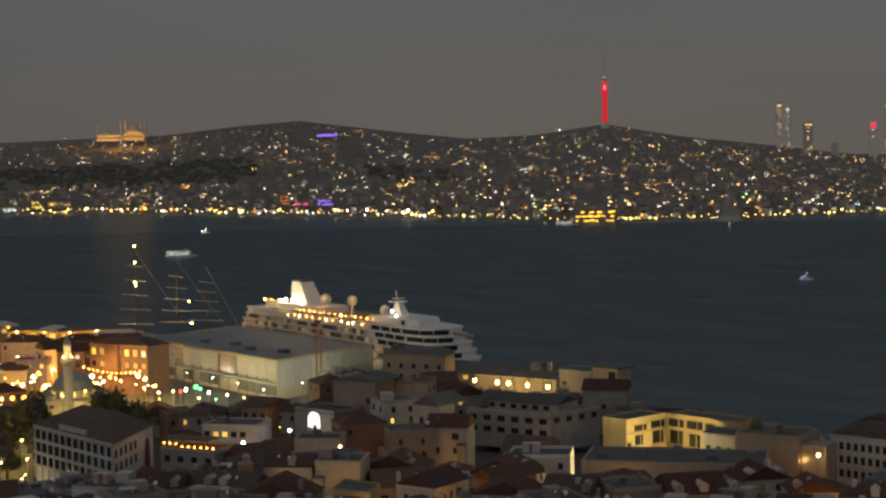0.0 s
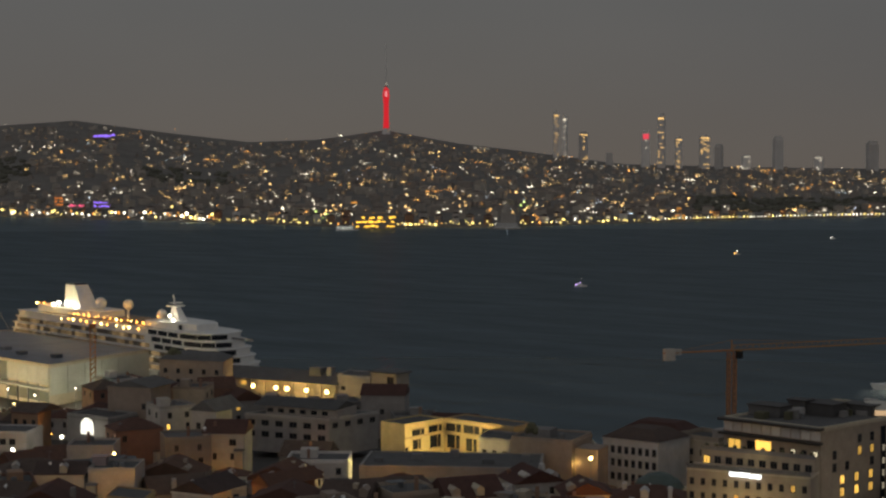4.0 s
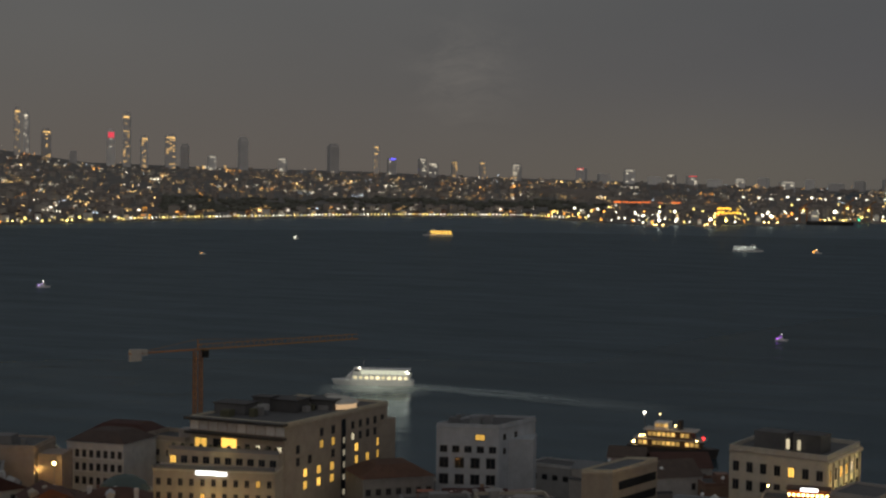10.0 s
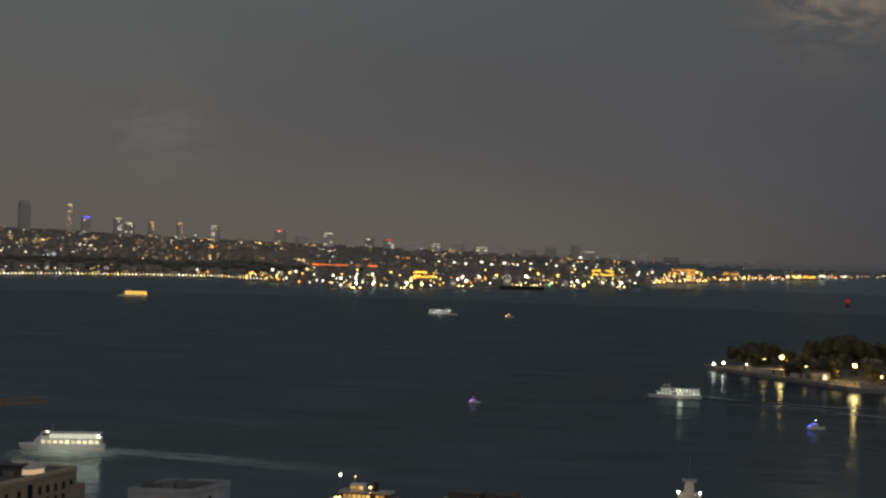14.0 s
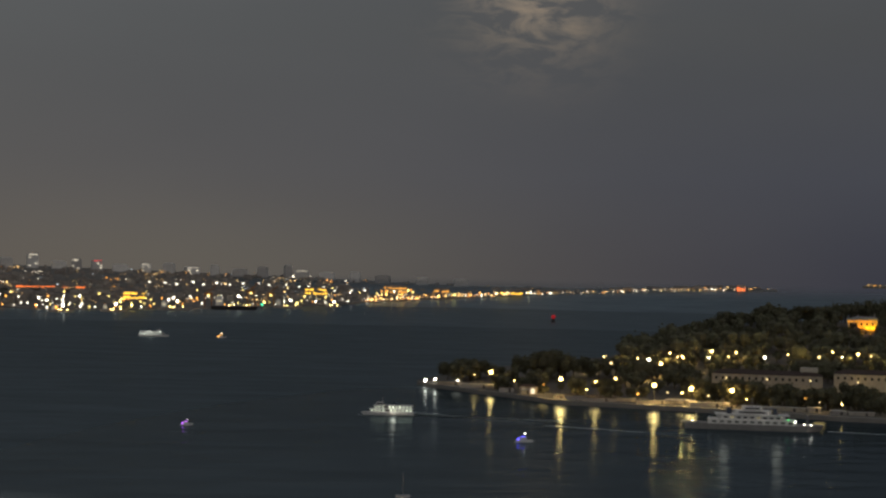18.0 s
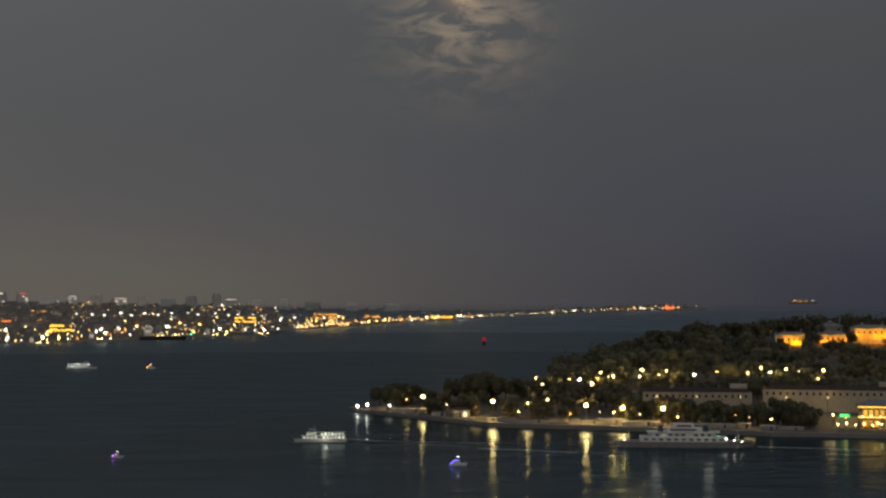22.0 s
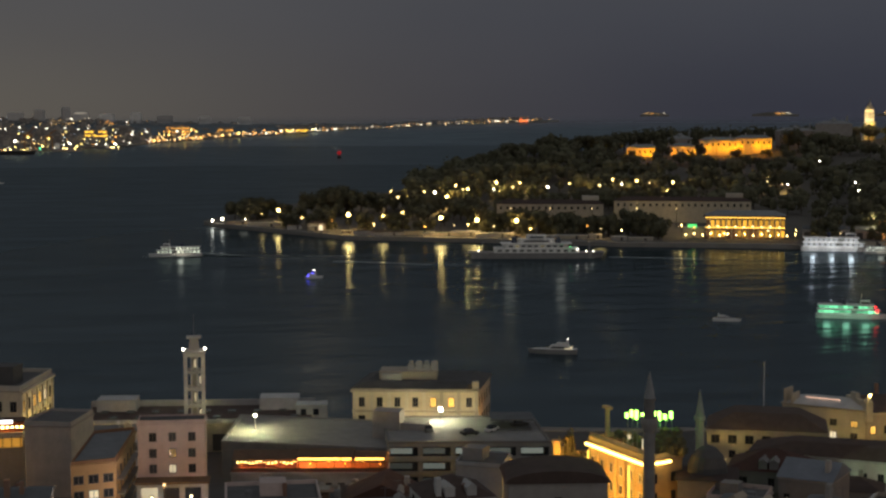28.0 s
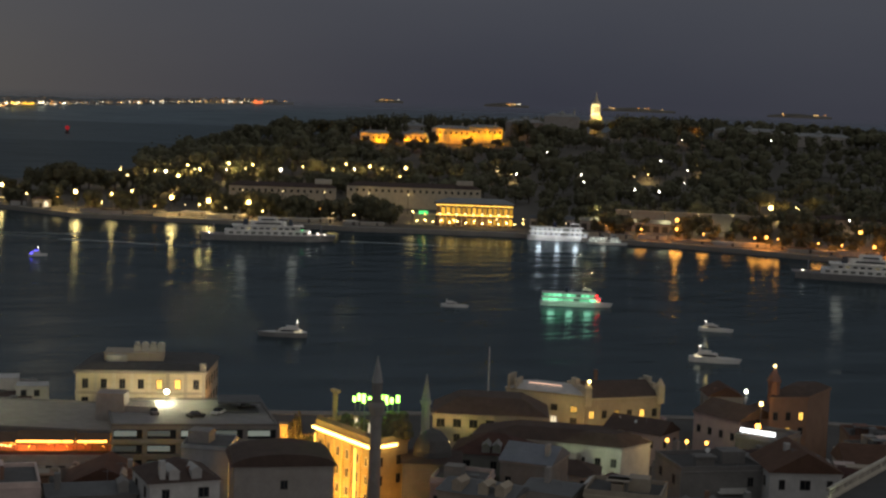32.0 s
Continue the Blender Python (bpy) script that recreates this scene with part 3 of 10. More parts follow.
    moon = Shape().ball(0, 0, 0, 23.0, 24)
    solid("moon", moon, MOON, "bright full moon above thin cloud", "moon", Matrix.Translation(MOON_WAY * 4850 + EYE))


build_setting()

# ---------------------------------------------------------------- the far bank
# a point of light, oversized: its glare is put into the shape
def spark(shape, p, r, slot=0):
    x, y, z = p
    shape.add([(x - r, y, z), (x, y - r, z), (x + r, y, z), (x, y + r, z), (x, y, z + r), (x, y, z - r)],
              [(0, 1, 4), (1, 2, 4), (2, 3, 4), (3, 0, 4), (1, 0, 5), (2, 1, 5), (3, 2, 5), (0, 3, 5)], None, slot)


def wooded(az, s):
    """Parks and groves among the far houses."""
    if 76 < az < 87 and 0.30 < s < 0.60:
        return True
    if 91.0 < az < 94.0 and 0.34 < s < 0.52:
        return True
    if 110.5 < az < 126.5 and 0.10 < s < 0.34:
        return True
    return False


def far_city():
    rng = random.Random(5)
    houses, roofs, trees = Shape(), Shape(), Shape()
    lights = [Shape() for _ in FAR_LIGHTS]
    n = 0
    while n < 3600:
        az, s = rng.uniform(76.0, 153.0), rng.random() ** 0.85
        if az > 139 and rng.random() > 0.45:
            continue
        if wooded(az, s):
            continue
        if s < 0.06 or s > 0.95:
            continue
        n += 1
        p, d = far_point(az, s)
        k = 1.0 - 0.5 * s
        w, t, h = rng.uniform(9, 22) * k, rng.uniform(9, 17) * k, rng.uniform(7, 17) * k
        if rng.random() < 0.08:
            w, h = w * 1.8, h * 1.25
        if az > 139:
            h *= 0.7
        m = facing(az, d, p.z - 3, rng.uniform(-35, 35))
        houses.box(0, 0, 0, w, t, h + 3, m, bottom=False)
        if rng.random() < 0.55:
            roofs.hip(0, 0, h + 3.0, w, t, 2.6 * k, m, over=0.4)
        else:
            houses.box(w * rng.uniform(-0.25, 0.25), 0, h + 3, w * 0.35, t * 0.4, 2.2 * k, m, bottom=False)
        # a few rooms with the light on
        if rng.random() < (0.44 if az < 126 else 0.2):
            slot = rng.choices((0, 1, 2, 4), (7, 6, 1, 1))[0]
            for _ in range(rng.choice((1, 1, 1, 2, 3))):
                x, z = rng.uniform(-0.4, 0.4) * w, rng.uniform(0.3, 0.92) * h + 3
                a, b = rng.uniform(0.6, 2.2) * k, rng.uniform(0.45, 0.8) * k
                lights[slot].box(x, -t / 2 - 0.15, z, a * 2, 0.5, b * 2, m)
    # streets: strings of lamps that run along and up the slopes
    for _ in range(260):
        az, s = rng.uniform(76.0, 139.0), rng.random() ** 1.1 * 0.96
        if wooded(az, s) or az > 126 and rng.random() < 0.4:
            continue
        slot = rng.choices((0, 1, 2, 4), (8, 5, 3, 1))[0]
        along, climb = rng.choice((-1, 1)) * rng.uniform(0.05, 0.12), rng.uniform(-0.012, 0.012)
        size = rng.uniform(0.9, 1.7)
        for k in range(rng.choice((3, 4, 5, 7, 10))):
            a, c = az + along * k, s + climb * k
            if not 0.03 < c < 0.97 or wooded(a, c):
                break
            p, d = far_point(a, c, rng.uniform(5, 9))
            spark(lights[slot], p - polar(a, 12), size * rng.uniform(0.7, 1.2) * (1 - 0.2 * c))
    # lit squares and shop fronts: small bright knots, thickest near the water
    for _ in range(70):
        az, s = rng.uniform(76.0, 138.0), rng.random() ** 1.8 * 0.9
        if wooded(az, s):
            continue
        slot = rng.choices((0, 1, 2, 3), (8, 4, 4, 1))[0]
        for _ in range(rng.randint(3, 7)):
            a = az + rng.gauss(0, 0.12)
            p, d = far_point(a, max(0.02, s + rng.gauss(0, 0.012)), rng.uniform(4, 14))
            x = rng.uniform(1.2, 5.0)
            lights[slot].box(0, -10, 0, x, 0.6, rng.uniform(1.0, 2.6), facing(a, d, p.z))
    # single street lamps
    for _ in range(620):
        az, s = rng.uniform(76.0, 140.0), rng.random() ** 0.9
        if wooded(az, s) and rng.random() < 0.9 or az > 126 and rng.random() < 0.6:
            continue
        p, d = far_point(az, s, rng.uniform(4, 16))
        big = rng.random() < 0.10
        spark(lights[rng.choices((0, 1, 2, 4), (7, 7, 3, 1))[0]], p - polar(az, 12), (rng.uniform(2.0, 3.2) if big else rng.uniform(0.7, 1.4)) * (1 - 0.2 * s))
    # light spots of the low southern shore, out to its end
    for _ in range(330):
        az = 139.0 + 14.4 * rng.random() ** 1.5
        p, d = far_point(az, rng.random() ** 2 * 0.25 * (1 - (az - 139) / 18), rng.uniform(2, 7))
        spark(lights[rng.choices((0, 1, 2), (5, 3, 5) if az < 145.5 else (3, 8, 1))[0]], p - polar(az, 10), rng.uniform(1.0, 2.8) * (1 if az < 146 else 0.7))
    # woods
    for _ in range(3000):
        az, s = rng.uniform(76, 127), rng.random()
        if not wooded(az, s):
            continue
        for _ in range(4):
            p, d = far_point(az + rng.uniform(-0.25, 0.25), min(0.985, s + rng.uniform(-0.02, 0.02)), rng.uniform(0, 3))
            r = rng.uniform(6, 12)
            trees.ball(p.x, p.y, p.z, r, 6, flat=rng.uniform(0.4, 0.7))
    solid("far_houses", houses, FAR_WALL, "crowded pale houses on the far hillside", "houses", kind="stuff")
    solid("far_roofs", roofs, FAR_ROOF, "dim tiled roofs of the far houses", "roofs", kind="stuff")
    solid("far_woods", trees, LEAF_HAZED, "dark groves between the far houses", "woods", kind="stuff")
    for name, shape, mat in zip(("warm", "white", "orange", "green", "cool", "red"), lights, FAR_LIGHTS):
        if shape.v:
            solid("far_lights", shape, mat, f"many small {name} lights of the far city", "city lights", kind="stuff")


def shore_lights():
    """Lamps along the far promenade and the harbour, close to the water."""
    rng = random.Random(9)
    sets = [Shape() for _ in SHORE_LIGHTS]
    az = 77.0
    while az < 140.5:
        d = table(FAR_SHORE, az)
        z = table(FAR_SHORE_Z, az)
        if 93.5 < az < 125:
            step, slot, r, high = rng.choice((0.07, 0.1, 0.16, 0.26)), rng.choices((0, 1, 2), (8, 1, 1))[0], rng.choice((0.8, 1.0, 1.2, 1.5, 2.3)), rng.choice((3, 4, 5, 8))
            if az > 109.5:
                step, slot, r, high = 0.125, rng.choices((0, 1), (3, 2))[0], rng.choice((1.3, 1.5, 1.7)), 4.5
        elif az < 93.5:
            step, slot, r, high = rng.uniform(0.04, 0.2), rng.choices((0, 1, 2), (4, 3, 3))[0], rng.choice((1.0, 1.4, 1.8, 2.6, 3.2)), rng.uniform(3, 14)
        else:
            step, slot, r, high = rng.uniform(0.08, 0.34), rng.choices((0, 1, 2), (3, 4, 2))[0], rng.uniform(1.2, 3.0), rng.choice((4, 6, 9, 20, 24))
        spark(sets[slot], polar(az, d + rng.uniform(-2, 14), z + high), r)
        az += step
    # bright clusters round the harbour station, the piers and the moles
    for a0, a1, n, slots, lo, hi in ((124.4, 125.8, 20, (0, 0, 2), 4, 16), (127.5, 129.2, 26, (1, 1, 0), 3, 26), (130.1, 131.6, 18, (0, 0, 2), 4, 22), (131.8, 133.4, 8, (1,), 16, 26), (136.6, 137.8, 16, (0, 0, 1), 8, 26), (139.3, 140.7, 20, (2, 2, 0), 10, 26), (141.0, 142.4, 14, (2, 0), 6, 14), (143.6, 145.0, 18, (0, 1), 5, 12)):
        for _ in range(n):
            az = rng.uniform(a0, a1)
            spark(sets[rng.choice(slots)], polar(az, table(FAR_SHORE, az) - rng.uniform(4, 14), table(FAR_SHORE_Z, az) + rng.uniform(lo, hi)), rng.choice((0.9, 1.2, 1.6, 2.2, 3.2)))
    for name, shape, mat in zip(("gold", "white", "orange"), sets, SHORE_LIGHTS):
        solid("shore_lights", shape, mat, f"row of {name} lamps along the far waterfront", "street lamps", kind="stuff")


def waterfront_houses():
    """Single houses along the far promenade."""
    rng = random.Random(14)
    az = 84.2
    while az < 124.5:
        step = rng.uniform(0.16, 0.24)
        for row in range(1 if az > 109 else 2):
            s = 0.012 + row * 0.026 + rng.uniform(0, 0.008)
            if wooded(az, 0.2) and az > 110 and row:
                continue
            p, d = far_point(az, s)
            w, t, h = rng.uniform(10, 15), rng.uniform(9, 13), rng.uniform(7, 15)
            if 98.3 < az < 100.1:
                continue
            house_ = thing("waterfront_house", facing(az, d, p.z - 2, rng.uniform(-20, 20)), rng.choice(("pale waterfront house with tiled roof", "brown waterfront house with tiled roof")), "house", "far waterfront houses")
            part("wall", Shape().box(0, 0, 0, w, t, h + 2), rng.choice((CREAM, GREY_WALL, BROWN, WHITE_WALL)), house_)
            part("roof", Shape().hip(0, 0, h + 2, w, t, 2.6), TILE_DARK, house_)
            if rng.random() < 0.5:
                k = rng.choice((0, 0, 1, 2))
                part("lit_window", Shape().box(rng.uniform(-0.3, 0.3) * w, -t / 2 - 0.1, rng.uniform(0.3, 0.75) * h + 2, rng.uniform(1.5, 4.5), 0.3, rng.uniform(1.2, 2.2)), FAR_LIGHTS[k], house_, "lit window")
        az += step * 2.9


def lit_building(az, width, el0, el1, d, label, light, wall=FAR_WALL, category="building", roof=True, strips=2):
    """A far building picked out by coloured light on its front, imitated by bright bands."""
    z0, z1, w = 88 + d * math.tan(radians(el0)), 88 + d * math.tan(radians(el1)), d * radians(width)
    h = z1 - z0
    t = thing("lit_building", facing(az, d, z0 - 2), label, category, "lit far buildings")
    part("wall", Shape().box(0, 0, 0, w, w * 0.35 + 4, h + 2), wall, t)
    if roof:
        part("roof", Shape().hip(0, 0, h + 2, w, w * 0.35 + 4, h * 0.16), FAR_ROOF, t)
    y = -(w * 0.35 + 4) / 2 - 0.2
    # broken bands on the wall imitate the light falling on it
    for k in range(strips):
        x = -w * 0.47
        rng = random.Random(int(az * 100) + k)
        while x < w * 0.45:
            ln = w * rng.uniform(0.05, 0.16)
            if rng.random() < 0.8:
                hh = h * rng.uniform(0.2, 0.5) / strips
                part("light_band", Shape().box(x + ln / 2, y, 2 + h * (k + rng.uniform(0.15, 0.4)) / strips, ln * 0.9, 0.4, hh), light, t, "band across the building front")
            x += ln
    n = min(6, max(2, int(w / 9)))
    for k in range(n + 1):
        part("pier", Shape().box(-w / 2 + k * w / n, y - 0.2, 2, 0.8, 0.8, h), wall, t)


FAR_GOLD = glow("far_gold_glow", (1.0, 0.55, 0.05), 2.4, 0, True)
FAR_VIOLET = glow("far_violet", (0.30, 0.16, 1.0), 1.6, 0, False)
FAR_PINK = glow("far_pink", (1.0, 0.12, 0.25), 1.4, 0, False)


def far_sights():
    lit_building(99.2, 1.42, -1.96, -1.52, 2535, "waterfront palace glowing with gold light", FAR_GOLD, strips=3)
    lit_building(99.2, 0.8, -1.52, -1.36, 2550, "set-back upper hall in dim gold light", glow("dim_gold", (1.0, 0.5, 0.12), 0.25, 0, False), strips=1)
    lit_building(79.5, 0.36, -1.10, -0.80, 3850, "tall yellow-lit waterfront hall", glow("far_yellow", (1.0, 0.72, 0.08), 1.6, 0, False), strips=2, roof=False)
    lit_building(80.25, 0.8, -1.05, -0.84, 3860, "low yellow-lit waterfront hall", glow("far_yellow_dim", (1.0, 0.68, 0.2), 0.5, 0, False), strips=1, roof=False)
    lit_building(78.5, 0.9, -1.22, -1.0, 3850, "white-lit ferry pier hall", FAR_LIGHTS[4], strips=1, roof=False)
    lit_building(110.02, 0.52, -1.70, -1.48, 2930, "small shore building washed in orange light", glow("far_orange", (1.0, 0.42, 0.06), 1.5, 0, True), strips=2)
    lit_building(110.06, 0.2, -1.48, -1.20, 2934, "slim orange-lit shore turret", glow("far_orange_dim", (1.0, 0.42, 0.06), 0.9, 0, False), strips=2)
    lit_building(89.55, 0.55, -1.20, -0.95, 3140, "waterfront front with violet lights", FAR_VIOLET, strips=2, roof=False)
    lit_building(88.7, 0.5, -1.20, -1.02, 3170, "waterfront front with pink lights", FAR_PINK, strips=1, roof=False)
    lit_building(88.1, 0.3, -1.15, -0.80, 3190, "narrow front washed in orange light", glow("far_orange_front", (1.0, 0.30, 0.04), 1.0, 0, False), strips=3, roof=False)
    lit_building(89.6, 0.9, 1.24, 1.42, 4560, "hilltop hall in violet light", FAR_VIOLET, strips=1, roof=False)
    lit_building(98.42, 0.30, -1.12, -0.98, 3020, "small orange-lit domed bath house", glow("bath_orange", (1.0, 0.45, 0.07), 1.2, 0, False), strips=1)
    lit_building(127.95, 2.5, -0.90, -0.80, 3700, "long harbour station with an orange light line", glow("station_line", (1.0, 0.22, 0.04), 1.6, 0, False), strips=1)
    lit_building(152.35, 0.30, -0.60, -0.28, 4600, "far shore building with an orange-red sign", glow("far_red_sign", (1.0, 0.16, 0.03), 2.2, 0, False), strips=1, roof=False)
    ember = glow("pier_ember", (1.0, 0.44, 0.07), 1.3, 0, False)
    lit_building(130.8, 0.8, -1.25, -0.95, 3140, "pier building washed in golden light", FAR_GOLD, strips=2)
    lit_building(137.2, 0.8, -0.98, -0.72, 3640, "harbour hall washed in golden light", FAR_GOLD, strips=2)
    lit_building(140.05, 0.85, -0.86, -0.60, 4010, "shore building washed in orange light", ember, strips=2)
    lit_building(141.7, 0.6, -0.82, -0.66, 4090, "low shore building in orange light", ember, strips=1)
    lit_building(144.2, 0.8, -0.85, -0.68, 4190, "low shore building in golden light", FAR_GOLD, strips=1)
    t = thing("mole_light", facing(135.3, 3300, 0), "green harbour light at the end of a mole", "harbour light")
    part("post", Shape().rod((0, 0, -1), (0, 0, 9), 1.0, 6), STEEL, t)
    part("light", Shape().ball(0, 0, 10, 2.4, 8), glow("mole_green", (0.1, 1.0, 0.5), 2.0, 0, False), t, "green light")
    lit_building(125.3, 2.6, -0.72, -0.46, 4100, "long pale barracks building without lights", FAR_WALL, strips=1)
    # bare tower on an islet, a white landing light at its foot
    t = thing("islet_tower", facing(103.95, 2500, 0), "grey tower on a small islet with a pale landing", "tower")
    part("islet", Shape().lathe([(27, -1), (26, 2.4)], 16), QUAY, t)
    part("base", Shape().box(0, 0, 2.4, 34, 18, 7), WHITE_WALL, t)
    part("tower", Shape().box(2, 0, 2.4, 24, 16, 22), FAR_WALL, t)
    part("turret", Shape().lathe([(7, 24), (7, 32), (4.5, 37), (0.2, 42)], 12), FAR_WALL, t)
    part("landing", Shape().box(0, -16, 1.2, 40, 6, 2.0), WHITE_WALL, t)
    lamp("islet_light", polar(103.95, 2462, 6), 900, (0.85, 0.95, 1.0), 1.5)
    # strong lamps over the far harbour
    for az, lift, _ in ((126.6, 26, 26000), (128.4, 30, 40000), (129.6, 26, 40000), (131.2, 30, 50000), (133.0, 34, 60000), (134.6, 34, 60000), (136.2, 36, 50000), (137.8, 34, 40000), (92.0, 22, 16000), (88.4, 20, 22000), (96.5, 18, 9000)):
        d = table(FAR_SHORE, az) + 110
        g = table(FAR_SHORE_Z, az)
        m = thing("light_mast", facing(az, d + 6, g), "tall mast with a strong golden harbour lamp", "lamp mast", "harbour masts")
        part("mast", Shape().rod((0, 0, 0), (0, 0, lift), 0.4, 6), STEEL, m)
        part("lamp_head", Shape().ball(0, -1, lift + 1, 1.7, 8), SHORE_LIGHTS[0], m, "golden lamp head")
    # harbour cranes and floodlight masts
    rng = random.Random(18)
    for k in range(17):
        az = 131.4 + k * 0.47 + rng.uniform(-0.12, 0.12)
        d = table(FAR_SHORE, az) + 25
        el = rng.uniform(-0.74, -0.60) - max(0, az - 136) * 0.06
        z = 88 + d * math.tan(radians(el))
        m = thing("harbour_mast", facing(az, d, table(FAR_SHORE_Z, az)), "tall harbour floodlight mast", "lamp mast", "harbour masts")
        h = z - table(FAR_SHORE_Z, az)
        part("mast", Shape().rod((0, 0, 0), (0, 0, h), 0.5, 6), STEEL, m)
        part("lamp_head", Shape().box(0, 0, h, rng.uniform(3.0, 6.0), 3, rng.uniform(2.0, 3.4)), SHORE_LIGHTS[1], m, "bright floodlight head")
    for az, h in ((133.4, 46), (134.9, 52), (135.6, 44)):
        d = table(FAR_SHORE, az) + 12
        m = thing("quay_crane", facing(az, d, 1.5), "steel harbour crane in yellow light", "crane", "harbour cranes")
        part("portal", Shape().box(-7, 0, 0, 2, 2, h * 0.6).box(7, 0, 0, 2, 2, h * 0.6).box(0, 0, h * 0.6, 18, 3, 3), CRANE_PAINT, m)
        part("boom", Shape().rod((-6, 0, h * 0.62), (16, -10, h), 1.0, 5), CRANE_PAINT, m)
        part("lamp_head", Shape().ball(0, -3, h * 0.55, 2.4), SHORE_LIGHTS[0], m, "yellow crane floodlight")


far_city()
shore_lights()
waterfront_houses()
far_sights()


def far_tower(az, top, width, el_foot, style, d=4780):
    """A high-rise on the far skyline, by the heights at which it begins and ends."""
    z0, z1 = 88 + d * math.tan(radians(el_foot)) - 8, 88 + d * math.tan(radians(top))
    t = thing("high_rise", facing(az, d, z0, (az * 37) % 40 - 20), style[0], "tower block", "far high-rises")
    h, w = z1 - z0, width
    body = Shape().box(0, 0, 0, w, w * 0.8, h * 0.93)
    body.box(0, 0, h * 0.93, w * 0.7, w * 0.55, h * 0.07)
    part("body", body, TOWER_HAZED, t)
    rng = random.Random(int(az * 100))
    rows = max(4, int(h / 6))
    for k in range(rows):
        for c in range(-1, 2):
            if rng.random() < style[2] * 0.8:
                win = Shape().box(c * w * 0.3, -w * 0.4 - 0.1, h * 0.9 * (k + 0.5) / rows, w * 0.22, 0.4, h * 0.35 / rows)
                part("window", win, style[1], t)
    crown = Shape().box(0, -w * 0.4 - 0.15, h * (0.78 if style is S_SCREEN else 0.89), w * 0.8, 0.5, h * (0.14 if style is S_SCREEN else 0.03))
    part("crown_light", crown, style[3], t)


S_WARM = ("slim dark high-rise with a warm lit crown", FAR_LIGHTS[0], 0.30, FAR_LIGHTS[0])
S_WHITE = ("dark high-rise with scattered white windows", FAR_LIGHTS[1], 0.18, FAR_LIGHTS[1])
S_DARK = ("unlit dark high-rise on the skyline", TOWER_HAZED, 0.0, TOWER_HAZED)
S_RED = ("high-rise with a red lit crown", FAR_LIGHTS[1], 0.2, FAR_LIGHTS[5])
S_COOL = ("dark high-rise with a blue-white light band", FAR_LIGHTS[1], 0.1, BULB_BLUE)
S_SCREEN = ("high-rise with a large red light screen", FAR_LIGHTS[1], 0.1, glow("red_screen", (1.0, 0.08, 0.12), 0.8, 0, False))
for row in ((105.70, 2.20, 15, 0.5, S_WARM), (106.02, 2.05, 13, 0.5, S_WHITE), (106.68, 1.45, 26, 0.4, S_WARM), (108.9, 0.75, 20, 0.2, S_DARK), (109.44, 2.10, 20, 0.2, S_WARM), (110.04, 1.27, 20, 0.2, S_WARM),
            (110.95, 1.33, 30, 0.2, S_WARM), (111.45, 1.0, 22, 0.15, S_DARK), (113.5, 1.27, 26, 0.15, S_DARK), (116.70, 1.08, 30, 0.1, S_DARK), (118.25, 1.08, 13, 0.1, S_WARM), (118.80, 0.62, 24, 0.1, S_COOL),
            (121.05, 0.52, 16, -0.1, S_WARM), (122.05, 0.52, 16, -0.1, S_WARM), (119.9, 0.62, 22, 0, S_WHITE), (120.3, 0.45, 26, 0, S_WHITE), (125.6, 0.35, 30, -0.1, S_RED), (127.3, 0.30, 30, -0.15, S_WHITE),
            (129.5, 0.12, 30, -0.2, S_RED), (131.2, 0.02, 26, -0.25, S_WHITE), (123.3, 0.45, 22, -0.1, S_WHITE), (114.9, 0.55, 24, 0.1, S_WHITE), (112.4, 0.6, 22, 0.1, S_WHITE), (107.6, 0.7, 20, 0.2, S_DARK), (108.88, 1.48, 22, 0.2, S_SCREEN),
            (126.4, 0.14, 34, -0.2, S_DARK), (128.2, 0.05, 40, -0.2, S_DARK), (128.8, 0.14, 24, -0.2, S_WHITE), (130.3, -0.02, 44, -0.25, S_DARK), (132.0, 0.06, 30, -0.28, S_DARK), (132.8, -0.06, 40, -0.3, S_WHITE), (133.6, 0.02, 26, -0.3, S_DARK),
            (134.5, -0.1, 44, -0.32, S_DARK), (135.3, 0.0, 28, -0.34, S_DARK), (136.2, 0.08, 22, -0.36, S_DARK), (136.7, -0.1, 40, -0.38, S_WHITE), (137.6, -0.16, 40, -0.4, S_DARK), (138.6, -0.12, 28, -0.42, S_DARK), (139.6, -0.22, 40, -0.44, S_DARK), (141.0, -0.26, 34, -0.48, S_DARK), (142.4, -0.3, 40, -0.52, S_DARK)):
    far_tower(*row)


